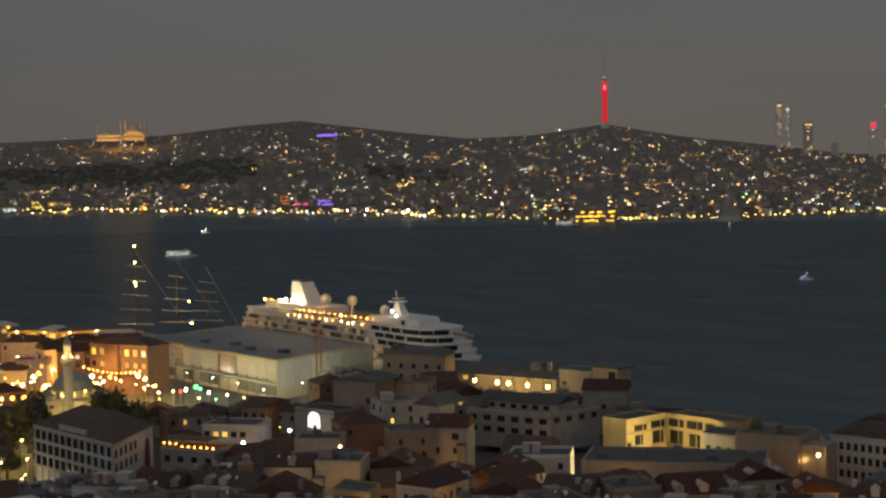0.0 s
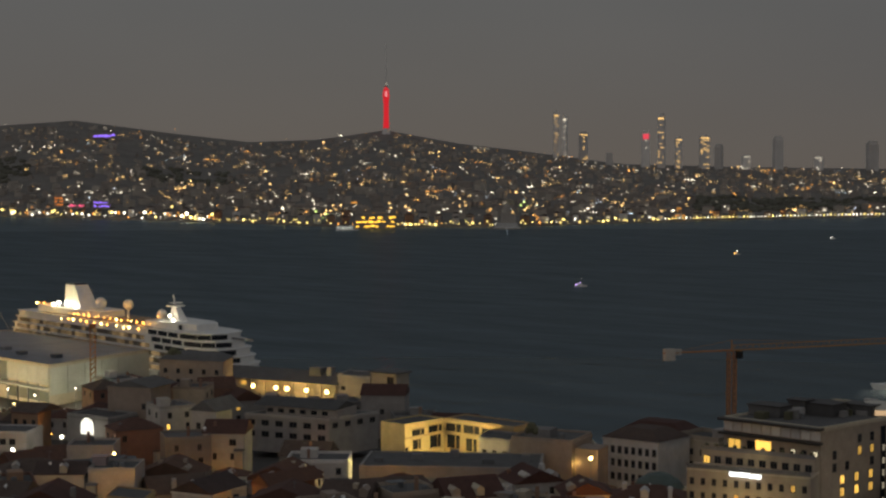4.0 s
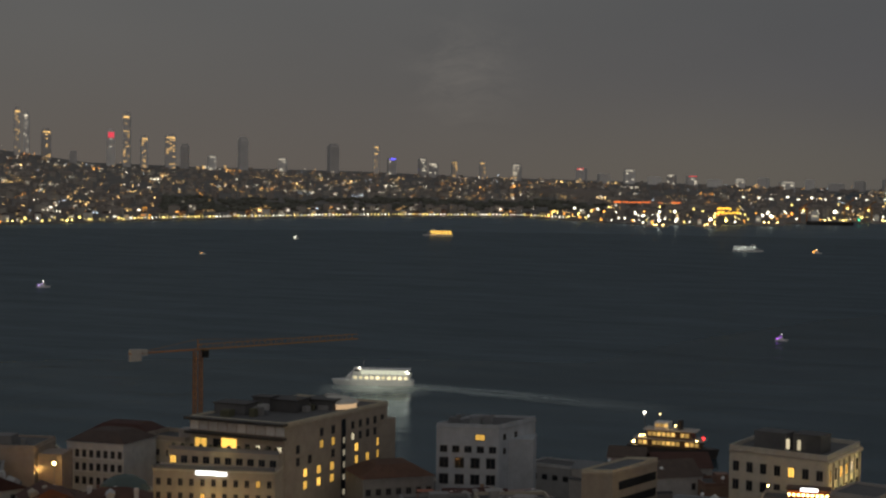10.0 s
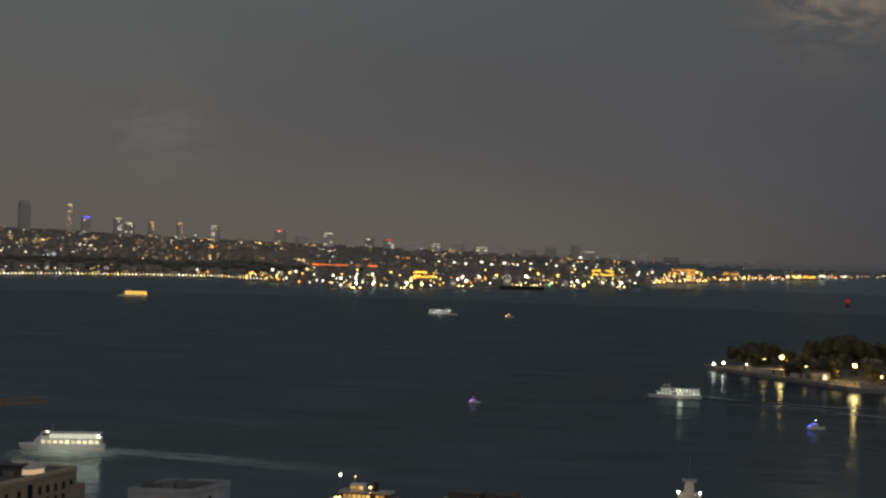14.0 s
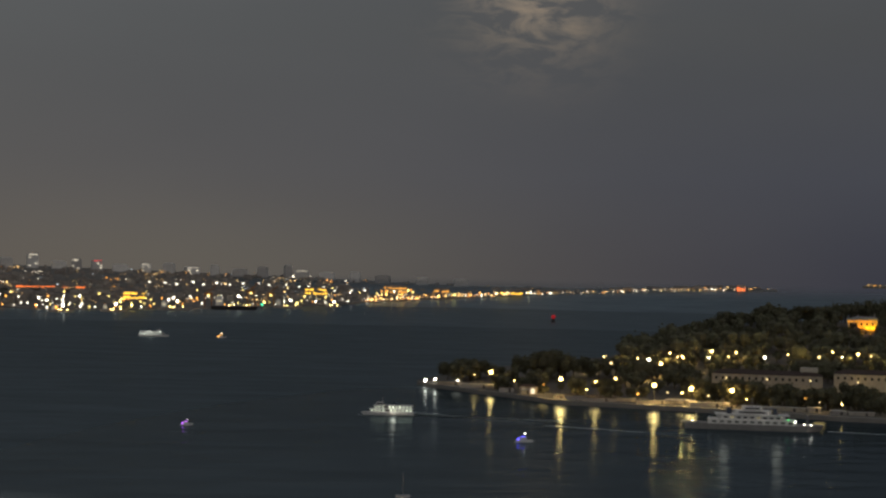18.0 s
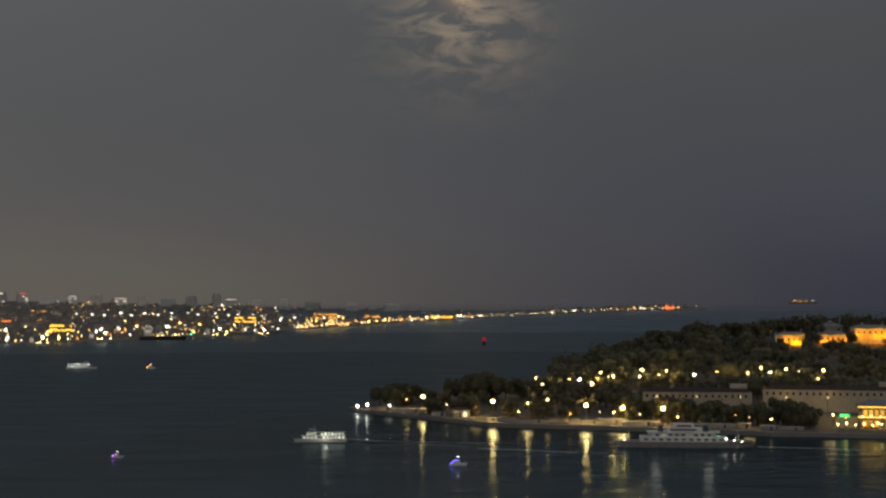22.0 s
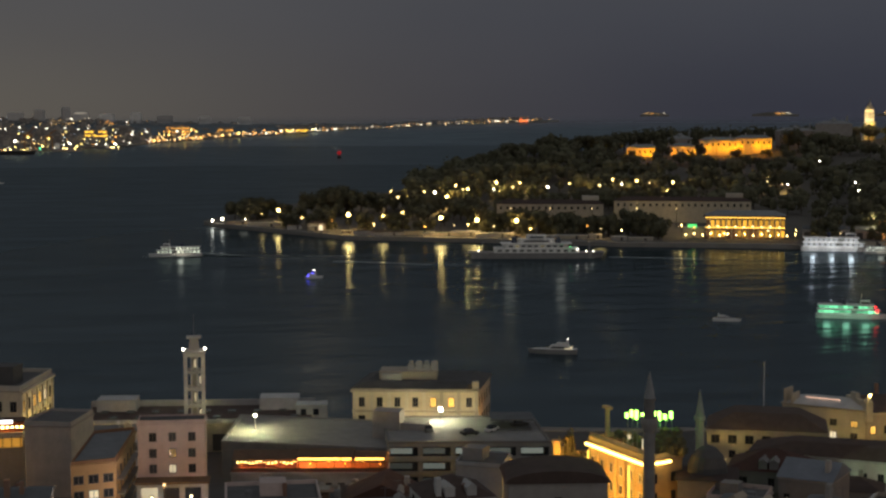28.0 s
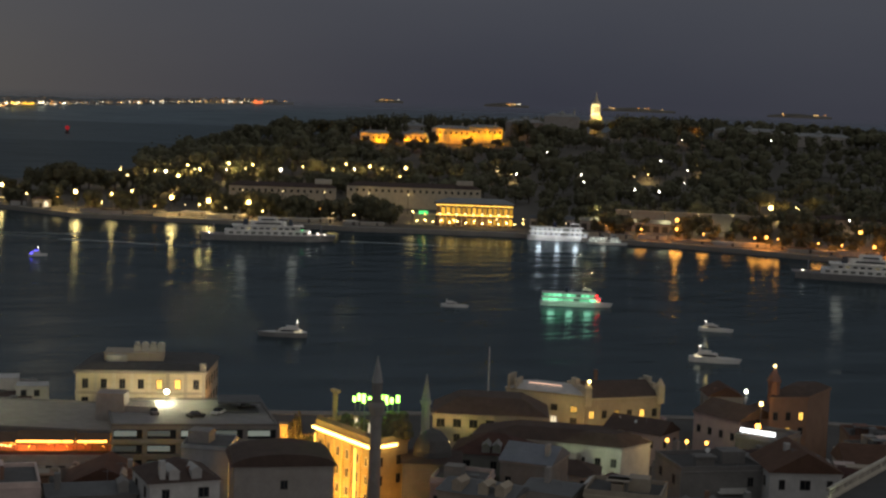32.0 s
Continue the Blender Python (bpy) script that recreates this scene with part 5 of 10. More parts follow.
def landmarks():
    # stone office house with a dark roof and a red banner
    b = Block("stone_office", "four-storey pale stone office with dark hipped roof", "office building", (79.19, 452), (81.85, 412), (83.24, 440), 4, 20, WHITE_WALL)
    b.hip_roof(TILE_DARK, 3.0, 0.55).windows((12.3, 8.8, 5.3), 12, (2.3, 2.3))
    for z in (11.6, 8.1, 4.6, 15.0):
        b.add("string_course", Shape().box(b.w / 2, -0.3, z, b.w + 0.5, 0.6, 0.55), WHITE_WALL)
    for c in range(13):
        b.add("pilaster", Shape().box(0.4 + c * (b.w - 0.8) / 12, -0.14, 1.0, 0.6, 0.34, 14.2), WHITE_WALL)
    b.add("attic", Shape().box(b.w * 0.5, 0.2, b.h, b.w * 0.34, 0.5, 1.6), WHITE_WALL)
    b.windows((12.0, 8.4), 5, (1.2, 1.9), face="side", end=0.6)
    b.add("banner", Shape().box(b.t * 0.83, -0.25, 2.0, 3.2, 0.15, 9.6).lathe([(1.6, 0), (1.6, 0.14)], 14, Matrix.Translation((b.t * 0.83, -0.18, 11.6)) @ pose(0, 0, 0, 90, 0, 0)), CLOTH, "tall dull red banner", "side")
    # cruise terminal with pale panels
    b = Block("quay_terminal", "long pale panelled quay terminal with flat grey roof", "terminal building", (83.0, 704), (87.7, 603), (91.15, 648), 2, 17, CREAM, trim=False)
    b.flat_roof(ROOF_PALE, 0.5)
    n = 15
    for k in range(n):
        x, w = (k + 0.5) * b.w / n, b.w / n
        if k < 5:
            for z in (1.6, 6.2, 10.6):
                b.add("glazing", Shape().box(x, -0.1, z, w - 0.7, 0.16, 3.6), LIT_PANE_DIM if (k * 5 + int(z)) % 4 == 1 else DIM_GLASS)
        elif k in (9, 10):
            b.add("glazing", Shape().box(x, -0.1, 5.2, w, 0.16, 9.2), DIM_GLASS)
        else:
            b.add("panel", Shape().box(x, -0.2, 8.0, w - 0.16, 0.3, 6.4), PANEL)
            b.add("glazing", Shape().box(x, -0.1, 1.4, w - 0.9, 0.16, 4.0), LIT_PANE_DIM if k in (6, 12) else DIM_GLASS)
        b.add("mullion", Shape().box(k * w + 0.25, -0.3, 0, 0.4, 0.4, 8), STEEL)
    b.add("floor_band", Shape().box(b.w * 0.17, -0.5, 5.4, b.w * 0.33, 1.0, 0.6), PANEL)
    b.add("floor_band", Shape().box(b.w * 0.17, -0.5, 10.0, b.w * 0.33, 1.0, 0.6), PANEL)
    b.add("canopy", Shape().box(b.w * 0.67, -1.6, 6.4, b.w * 0.66, 3.2, 0.5), PANEL)
    for k in range(6):
        b.add("panel", Shape().box((k + 0.5) * b.t / 6, -0.15, 4.0, b.t / 6 - 0.2, 0.22, 10.2), PANEL, "", "side")
    for k in range(4):
        b.add("roof_plant", Shape().box(b.w * (0.3 + 0.17 * k), 12 + 4 * (k % 2), b.h + 0.1, 4.0, 3.0, 1.3), TIN)
    for k in range(5):
        floodlight(83.6 + k * 0.9, 668 - k * 19.5, 8.0, 900, (1.0, 0.95, 0.62), 0.25, BULB_WHITE, label="white quay floodlight on a post")
    # two lamps added out of sight to brighten the terminal's side wall
    for az, d in ((88.6, 598), (90.0, 616)):
        floodlight(az, d, 9.0, 1300, (1.0, 0.93, 0.62), 0.25, BULB_WHITE, label="white quay floodlight on a post")
    # lamp-lit wall on the waterfront
    b = Block("lit_warehouse", "low waterfront warehouse with lamp-lit yellow wall", "warehouse", (93.28, 588), (97.8, 556), None, 2, 14.0, CREAM, 12)
    b.add("roof", Shape().gable(b.w / 2, 6, b.h, b.w + 0.8, 13.6, 3.6), FELT)
    b.windows((9.6,), 9, (2.2, 1.5), "lll......")
    for k in range(10):
        b.add("buttress", Shape().box(0.4 + k * (b.w - 0.8) / 9, -0.25, 0, 0.6, 0.5, b.h), CREAM)
    b.add("roof_plant", Shape().box(b.w * 0.80, 5, b.h + 1.0, 5, 4, 4.0), TIN)
    b.add("roof_plant", Shape().box(b.w * 0.9, 5, b.h + 1.0, 2, 3, 4.4), TIN)
    for k, az in enumerate((94.81, 95.62, 96.02, 96.71, 97.44)):
        floodlight(az, 571 - (az - 94.8) * 7.5, 11.4, 800, LAMP_GOLD, 0.7, BULB_WARM, label="bright yellow wall floodlight")
    b = Block("white_shed", "plain white flat-roofed harbour shed beside the water", "shed", (97.85, 556), (99.0, 548), (99.4, 560), 2, 17.4, GREY_WALL)
    b.flat_roof(FELT, 0.4).windows((10.4,), 3, (1.6, 1.2), "d.d")
    b = Block("roof_hut", "low lit roof hut over the waterfront", "hut", (99.05, 548), (99.95, 541), None, 2, 19.4, CREAM, 7)
    b.add("roof", Shape().prism([(-0.8, -0.8), (b.w + 0.8, -0.8), (b.w + 0.8, 8), (-0.8, 8)], b.h, b.h + 0.5, top=[(-0.8, -0.8), (b.w + 0.8, -0.8), (b.w + 0.8, 8), (-0.8, 8)]), FELT)
    b.windows((13.8,), 2, (2.8, 2.4), ".d", start=0.1)
    b.add("balcony", Shape().box(b.w * 0.75, -1.0, 12.6, b.w * 0.5, 2.0, 0.3).box(b.w * 0.75, -1.9, 12.9, b.w * 0.5, 0.1, 0.9), WHITE_WALL)
    floodlight(99.35, 536, 15.6, 420, LAMP_GOLD, 0.25)
    # wide office with strip windows
    b = Block("wide_office", "wide pale four-storey office with rows of windows", "office building", (94.5, 485), (97.51, 470), (99.3, 484), 4, 15, GREY_WALL)
    b.windows((8.0, 4.6), 6, (2.4, 1.5), "dddddddddddd").flat_roof(FELT, 0.4)
    b.windows((8.4,), 4, (2.0, 1.4), face="side")
    b.add("upper_floor", Shape().box(b.w * 0.62, 9, b.h, b.w * 0.85, 12, 2.6), GREY_WALL)
    for k in range(6):
        b.add("upper_window", Shape().box(b.w * (0.25 + k * 0.13), 2.95, b.h + 0.7, 1.9, 0.2, 1.2), BLACK_GLASS)
    b.add("upper_roof", Shape().gable(b.w * 0.55, 9, b.h + 2.6, b.w * 0.95, 13, 2.0), FELT)
    lamp("shop_glow", polar(97.0, 467, 7), 90, (1.0, 0.35, 0.22), 1.5)
    # floodlit courtyard house: two wings round a court
    for name, a, c, pat in (("courtyard_wing", (100.25, 436), (101.66, 448), "dddd.d"), ("courtyard_wing", (101.68, 448), (104.2, 432), "dd.d..")):
        b = Block(name, "floodlit yellow courtyard wing with dark windows", "courtyard house", a, c, None, 4, 18.4, OCHRE, 9, keep=False)
        b.flat_roof(FELT, 0.5)
        # dark panels on the wall stand in for the shaded openings
        for u, z, ww, hh in (((0.34, 11.1, 5.0, 1.8), (0.78, 11.3, 5.6, 2.0), (0.30, 7.4, 3.2, 2.7), (0.78, 7.0, 4.4, 3.5), (0.06, 6.0, 1.6, 2.4)) if a[0] < 101 else ((0.14, 11.3, 5.4, 2.3), (0.40, 11.4, 5.6, 2.2), (0.68, 11.4, 6.4, 2.0), (0.14, 6.6, 4.6, 3.8), (0.40, 6.4, 3.8, 3.6), (0.62, 6.6, 3.6, 3.4))):
            b.add("opening", Shape().prism([(u * b.w - ww / 2, -0.1), (u * b.w + ww / 2, -0.1), (u * b.w + ww / 2, 0.1), (u * b.w - ww / 2, 0.1)], z, z + hh), BLACK_GLASS)
            b.add("opening_frame", Shape().box(u * b.w, -0.2, z + hh, ww + 0.7, 0.4, 0.3).box(u * b.w, -0.2, z - 0.3, ww + 0.7, 0.4, 0.3).box(u * b.w + ww * 0.18, -0.16, z, 0.2, 0.2, hh), OCHRE)
        b.add("frieze", Shape().box(b.w / 2, -0.2, 10.7, b.w - 0.4, 0.3, 0.5), OCHRE)
    KEEP.append((99.3, 102.8, 408, 462))
    KEEP.append((102.8, 104.5, 425, 462))
    for az, d, p in ((100.1, 420, 5200), (101.7, 426, 6200), (102.6, 427, 4200)):
        floodlight(az, d, 11.0, p, (1.0, 0.78, 0.32), 0.25, post=True)
    b = Block("gable_house", "tall grey house with a blank side wall", "house", (89.7, 486), (91.2, 478), (91.9, 492), 4, 24.4, PLASTER_BEIGE)
    b.add("roof", Shape().gable(b.w / 2, 7, b.h, b.w, 14, 2.0, along="y"), FELT)
    b.windows((14.0, 10.6), 3, (1.1, 1.5), "..d.d.")
    b = Block("storehouse", "dark plastered storehouse under a low felt roof", "warehouse", (91.5, 552), (93.75, 540), (94.1, 556), 3, 24.6, PLASTER_BEIGE)
    b.hip_roof(FELT, 1.6, 0.7).windows((17.0, 13.4), 5, (1.2, 1.5))
    b.add("roof_bush", Shape().ball(4.0, 3, b.h + 2.2, 1.7, 8).ball(5.6, 3.4, b.h + 1.5, 1.3, 8).ball(2.6, 3.2, b.h + 1.4, 1.3, 8), LEAF)
    for k, (az, dd, w, top, wall, roof, turn) in enumerate(((91.6, 512, 12, 20.6, BROWN, "hip", 10), (92.7, 500, 10, 21.6, PLASTER_BEIGE, "felt", -14), (93.5, 512, 11, 20.0, BROWN, "gable", 6), (94.4, 503, 12, 17.2, CONCRETE, "gable_y", 18), (95.5, 516, 13, 14.6, GREY_WALL, "felt", -10), (91.9, 470, 11, 20.2, GREY_WALL, "felt", 20), (94.9, 530, 12, 12.6, BROWN, "felt", 0))):
        house(az, dd, w, 12, top - 3, wall, roof, turn, lit=0.06, seed=70 + k, zb=3)
        KEEP.append((az - 0.5, az + 0.5, dd - 3, dd + 3))
    b = Block("white_cottage", "small white house with a steep grey gable", "house", (92.6, 445), (93.5, 440), (94.05, 452), 5, 22.4, GREY_WALL, trim=False)
    b.add("roof", Shape().gable(b.w / 2, b.t / 2, b.h, b.w, b.t, 3.0, along="y"), FELT)
    b.windows((12.4,), 2, (1.2, 1.6), start=0.1, end=0.9)
    for k, (az, dd, w, top, wall, roof, turn) in enumerate(((92.4, 424, 12, 18.6, CONCRETE, "felt", 8), (93.9, 428, 11, 19.2, GREY_WALL, "gable", -12), (90.6, 440, 13, 19.0, BROWN, "hip", 15), (89.2, 424, 12, 17.2, GREY_WALL, "felt", -10),
                                                           (97.9, 520, 14, 13.0, CONCRETE, "felt", 12), (99.55, 512, 14, 17.0, GREY_WALL, "gable", -8), (100.6, 500, 14, 11.6, CONCRETE, "felt", 6), (102.1, 488, 14, 11.0, GREY_WALL, "gable", -14), (96.6, 528, 13, 11.6, CONCRETE, "felt", 10))):
        house(az, dd, w, 11, top - 3, wall, roof, turn, lit=0.03, seed=40 + k, zb=3, plain=True)
        KEEP.append((az - 0.5, az + 0.5, dd - 3, dd + 3))
    b = Block("lean_house", "low brown house, one side wall in orange lamplight", "house", (86.4, 502), (87.3, 496), (87.75, 508), 3, 15.4, BROWN)
    b.add("roof", Shape().gable(b.w / 2, b.t / 2, b.h, b.w, b.t, 2.2), TILE_DARK)
    b.windows((8.6,), 3, (1.1, 1.5))
    floodlight(87.75, 494, 9.0, 420, LAMP_AMBER, 0.2, BULB_AMBER)
    b = Block("flat_house", "long pale flat-roofed house, some windows lit", "house", (85.0, 446), (86.9, 440), None, 4, 18.2, WHITE_WALL, 12)
    b.flat_roof(FELT, 0.5).windows((11.2,), 6, (1.5, 1.4), "dlldd.")
    b.add("roof_plant", Shape().box(4, 5, b.h + 0.1, 3, 2.4, 1.6), TIN)
    floodlight(86.43, 432, 14.8, 380, LAMP_WHITE, 0.45, BULB_WHITE)
    b = Block("gold_corner", "small ochre house with a golden lamp at its corner", "house", (89.6, 352), (90.9, 346), (91.3, 356), 6, 17.6, OCHRE)
    b.flat_roof(FELT, 0.4).windows((7.6,), 3, (1.0, 1.4), "ldd")
    floodlight(90.3, 342.5, 16.4, 260, LAMP_GOLD, 0.3)
    b = Block("tall_white_house", "whitewashed house with small dark windows", "house", (91.9, 341), (93.3, 335), (94.0, 347), 7, 20.6, WHITE_WALL)
    b.add("roof", Shape().gable(b.w / 2, b.t / 2, b.h, b.w, b.t, 2.6, along="y"), TILE_DARK)
    b.windows((10.0, 6.8), 2, (1.0, 1.5), "ddd.").windows((9.6,), 3, (0.9, 1.3), face="side")
    b = Block("lamplit_house", "brown house with one wall in orange lamplight", "house", (94.75, 350), (95.4, 345), (97.0, 356), 7, 20.0, BROWN)
    b.add("roof", Shape().gable(b.w / 2, b.t / 2, b.h, b.w, b.t, 2.4, along="y"), TILE)
    b.windows((9.4,), 4, (1.0, 1.4), "dwdd", face="side")
    floodlight(94.7, 340, 15.6, 260, LAMP_AMBER, 0.2, BULB_AMBER)
    b = Block("court_annex", "grey block built against the lit court", "house", (102.95, 422), (104.05, 417), (104.4, 428), 4, 17.4, GREY_WALL)
    b.flat_roof(FELT, 0.5).windows((9.0,), 3, (1.1, 1.4))
    b = Block("dark_workshop", "broad dark workshop with a flat felted roof", "workshop", (98.6, 384), (105.2, 380), None, 4, 16.9, CONCRETE, 20, trim=False)
    b.flat_roof(FELT, 0.4).windows((8.0,), 8, (1.4, 1.5))
    for k in range(5):
        b.add("roof_plant", Shape().box(4 + k * 9.0, 6 + (k % 3) * 4, b.h + 0.1, 2.0 + k % 2, 1.6, 1.2 + 0.4 * (k % 3)), TIN)
    # pale stone bank with three rows of windows
    b = Block("pale_bank", "pale stone bank with three rows of windows", "office building", (107.40, 420), (109.36, 412), (110.5, 424), 4, 18.4, WHITE_WALL)
    b.windows((10.6, 7.2, 3.6), 8, (0.95, 1.7)).hip_roof(TILE_DARK, 2.6, 0.5)
    b.add("string_course", Shape().box(b.w / 2, -0.15, 10.0, b.w, 0.3, 0.3), WHITE_WALL)
    b.add("string_course", Shape().box(b.w / 2, -0.15, 6.5, b.w, 0.3, 0.3), WHITE_WALL)
    b = Block("long_red_house", "long low house under a dull red tiled roof", "house", (107.8, 446), (110.4, 436), None, 3, 15.4, BROWN, 14)
    b.hip_roof(TILE, 3.4, 0.5)
    b = Block("terrace_block", "pale block with a walled roof terrace beside the hotel", "house", (110.0, 428), (111.5, 420), None, 4, 17.4, CREAM, 12)
    b.flat_roof(FELT, 1.2).windows((9.4, 6.0), 4, (1.0, 1.4))
    b.add("stair_hut", Shape().box(b.w * 0.8, 6, b.h, 4, 4, 2.6), GREY_WALL)
    t = thing("domed_bath", facing(109.4, 372, 8), "small bath house with a grey-green dome", "bath house")
    part("wall", Shape().lathe([(6.2, -2), (6.2, 6.4), (6.5, 6.8)], 8), STONE, t)
    part("dome", Shape().lathe([(6.0, 6.8), (5.0, 8.4), (2.6, 9.8), (0.1, 10.4)], 18), GREEN_LEAD, t)
    KEEP.append((108.4, 110.4, 362, 382))
    hotel()
    b = Block("red_roof_house", "low house under a rusty red tiled roof", "house", (117.9, 392), (120.45, 398), None, 3, 12.6, CONCRETE, 15, keep=False)
    b.hip_roof(TILE, 2.8, 0.5, 1.05).windows((5.4,), 7, (1.2, 1.5))
    # white six-storey house
    b = Block("white_block", "white concrete block with wide dark windows", "apartment block", (120.53, 406), (122.79, 404), (124.1, 420), 3, 24, BLUE_GREY)
    b.flat_roof().windows((17.6,), 5, (2.3, 1.4), "...l.").windows((14.4,), 5, (1.7, 1.5), start=0.02).windows((10.4,), 4, (2.2, 2.5)).windows((6.2,), 4, (2.2, 2.4))
    b.windows((17.6, 14.0), 2, (1.1, 1.3), face="side", end=0.6)
    for k, (x, y) in enumerate(((4, 5), (9.5, 4), (12.5, 6))):
        b.add("roof_plant", Shape().box(x, y, b.h + 0.1, 2.6, 2.2, 1.5 + 0.3 * k).lathe([(0.8, 1.5), (0.8, 2.2)], 8, Matrix.Translation((x + 1, y, b.h))), TIN)
    b.add("step", Shape().box(b.w + 4.5, 9, 0, 8, 9, 17.5), BLUE_GREY)
    # grey block with long strip windows down its side
    b = Block("low_store", "low white quayside store with a flat roof", "shed", (123.9, 430), (125.4, 424), None, 2, 10.4, WHITE_WALL, 9)
    b.flat_roof(FELT, 0.4).windows((4.6,), 4, (1.4, 1.2))
    b = Block("grey_block", "plain cream block with long side strip windows", "office building", (125.79, 378), (126.9, 378), (128.49, 397), 4, 18, CREAM)
    b.flat_roof(TIN)
    for z in (9.4, 5.4):
        b.add("strip_window", Shape().box(b.t * 0.55, -0.1, z, b.t * 0.82, 0.2, 2.0), BLACK_GLASS, "", "side")
    # classical customs house with lit flank
    b = Block("customs_house", "classical stone customs house with floodlit flank", "office building", (131.03, 386), (134.42, 376), (135.51, 400), 2.5, 23.5, STONE)
    b.flat_roof(FELT, 1.0).windows((16.0, 11.6), 7, (1.4, 2.2), "ddddldd" + "dddddd.").windows((15.6, 11.0, 6.0), 6, (1.3, 2.5), "ldllwd", face="side")
    for k in range(7):
        b.add("pilaster", Shape().box(0.4 + k * (b.t - 0.8) / 6, -0.2, 10, 0.6, 0.4, 10.2), STONE, "", "side")
    b.add("string_course", Shape().box(b.t / 2, -0.25, 9.6, b.t, 0.5, 0.5).box(b.t / 2, -0.4, 20.0, b.t + 0.6, 0.8, 0.6), STONE, "", "side")
    b.add("roof_plant", Shape().box(8, 8, b.h, 8, 6, 4.2), FELT)
    b.add("roof_plant", Shape().box(17, 9, b.h, 7, 6, 4.4), FELT)
    for x in (12.6, 15.4):
        b.add("roof_door", Shape().box(x, 5.2, b.h + 0.6, 0.8, 0.2, 2.4), LIT_PANE_WHITE, "lit roof door")
    for az, d, p in ((135.2, 376, 1500), (135.95, 390, 1500), (132.4, 376, 70), (134.2, 370, 80)):
        floodlight(az, d, 16.6 if p < 400 else 12.0, p, LAMP_GOLD, 0.3)
    # house with a lit roof terrace
    b = Block("terrace_house", "grey house with glowing amber roof terrace", "restaurant", (132.16, 362), (134.48, 361), None, 4, 16.0, GREY_WALL, 10)
    b.flat_roof().windows((8.0, 4.4), 3, (1.6, 1.5), start=0.05, end=0.5)
    b.add("terrace_back", Shape().box(b.w * 0.7, 4.0, b.h, b.w * 0.62, 0.3, 3.0), CLOTH)
    b.add("terrace_roof", Shape().box(b.w * 0.7, 2.2, b.h + 3.0, b.w * 0.66, 5, 0.25), WOOD)
    for k in range(9):
        b.add("bulb", Shape().ball(b.w * (0.42 + k * 0.07), 0.1, b.h + 1.9, 0.3, 8), BULB_WARM, "glowing amber bulb")
    b.add("amber_front", Shape().box(b.w * 0.70, -0.12, b.h - 2.5, b.w * 0.56, 0.2, 2.3), glow("amber_room", (1.0, 0.46, 0.06), 0.55), "glowing amber dining room front")
    for k in range(5):
        b.add("front_post", Shape().box(b.w * (0.44 + k * 0.13), -0.26, b.h - 2.6, 0.22, 0.16, 2.5), WOOD)
    b.add("sign", Shape().box(b.w * 0.72, -0.3, b.h + 2.8, 3.8, 0.2, 0.8), SIGN_WHITE, "white lit sign")
    lamp("terrace_light", polar(133.6, 362.6, 18.4), 420, LAMP_AMBER, 0.6)
    b = Block("blind_house", "tall grey house with a blind gable wall", "house", (134.53, 350), (136.12, 346), (136.9, 360), 4, 20.6, GREY_WALL)
    b.flat_roof()
    b = Block("corner_house", "brown five-storey corner house with balconies", "apartment block", (136.08, 309), (137.64, 311), (138.35, 341), 7, 20, PLASTER_RUST)
    # lamp added in front to brighten the brown wall
    floodlight(137.2, 297, 15.5, 110, LAMP_GOLD, 0.25, BULB_SOFT)
    b.flat_roof(TIN).windows((9.2, 6.2, 3.2), 3, (1.8, 1.5), "ddddwd").windows((9.2, 6.2, 3.2), 6, (1.2, 1.5), face="side")
    for z in (8.6, 5.6, 2.6):
        b.add("balcony", Shape().box(b.t / 2, -0.6, z, b.t * 0.8, 1.2, 0.25), CONCRETE, "", "side")
    # pink house with a glazed lower storey
    b = Block("pink_house", "faded pink house with white glazed lower storey", "house", (138.43, 323), (140.82, 322), None, 6, 25, PINK, 6)
    b.flat_roof(FELT, 0.5).windows((15.2, 11.9, 8.7), 3, (1.3, 1.6), "dddddddwd", start=0.08, end=0.95)
    b.add("lower_wing", Shape().box(b.w / 2 + 0.3, -2.2, 0, b.w + 0.5, 4.4, 7.4), WHITE_WALL)
    b.add("wing_roof", Shape().box(b.w / 2 + 0.3, -2.4, 7.4, b.w + 1.2, 5.4, 0.4), WOOD)
    for k in range(3):
        b.add("shop_window", Shape().box(2.6 + k * 4.3, -4.45, 3.4, 3.2, 0.2, 3.2), LIT_PANE_WHITE if k == 0 else BLACK_GLASS)
    lamp("wing_light", polar(139.6, 314.5, 15.5), 120, LAMP_GOLD, 0.5)
    # pair of lamps added in front so that the pink wall shows brighter
    for az in (138.9, 140.3):
        floodlight(az, 303, 14.0, 1800, (1.0, 0.84, 0.72), 0.3, BULB_SOFT)
    signal_tower()
    # long quay shed
    b = Block("quay_shed", "long low quay shed, dark flat roof, pale parapets", "warehouse", (136.3, 404), (144.7, 398), None, 1.8, 9.4, CREAM, 24)
    b.add("roof", Shape().prism(b.inset(0.985), b.h, b.h + 0.1), TILE_DARK)
    b.add("parapet", Shape().box(b.w / 2, 0.3, b.h, b.w, 0.6, 0.9), WHITE_WALL)
    b.add("parapet", Shape().box(b.w / 2, 23.6, b.h, b.w, 0.6, 1.7), WHITE_WALL)
    b.add("roof_room", Shape().box(b.w * 0.13, 19.5, b.h, 10.2, 7, 3.2), WHITE_WALL)
    b.add("roof_room", Shape().box(b.w * 0.845, 19.5, b.h, 10.2, 7, 3.3), WHITE_WALL)
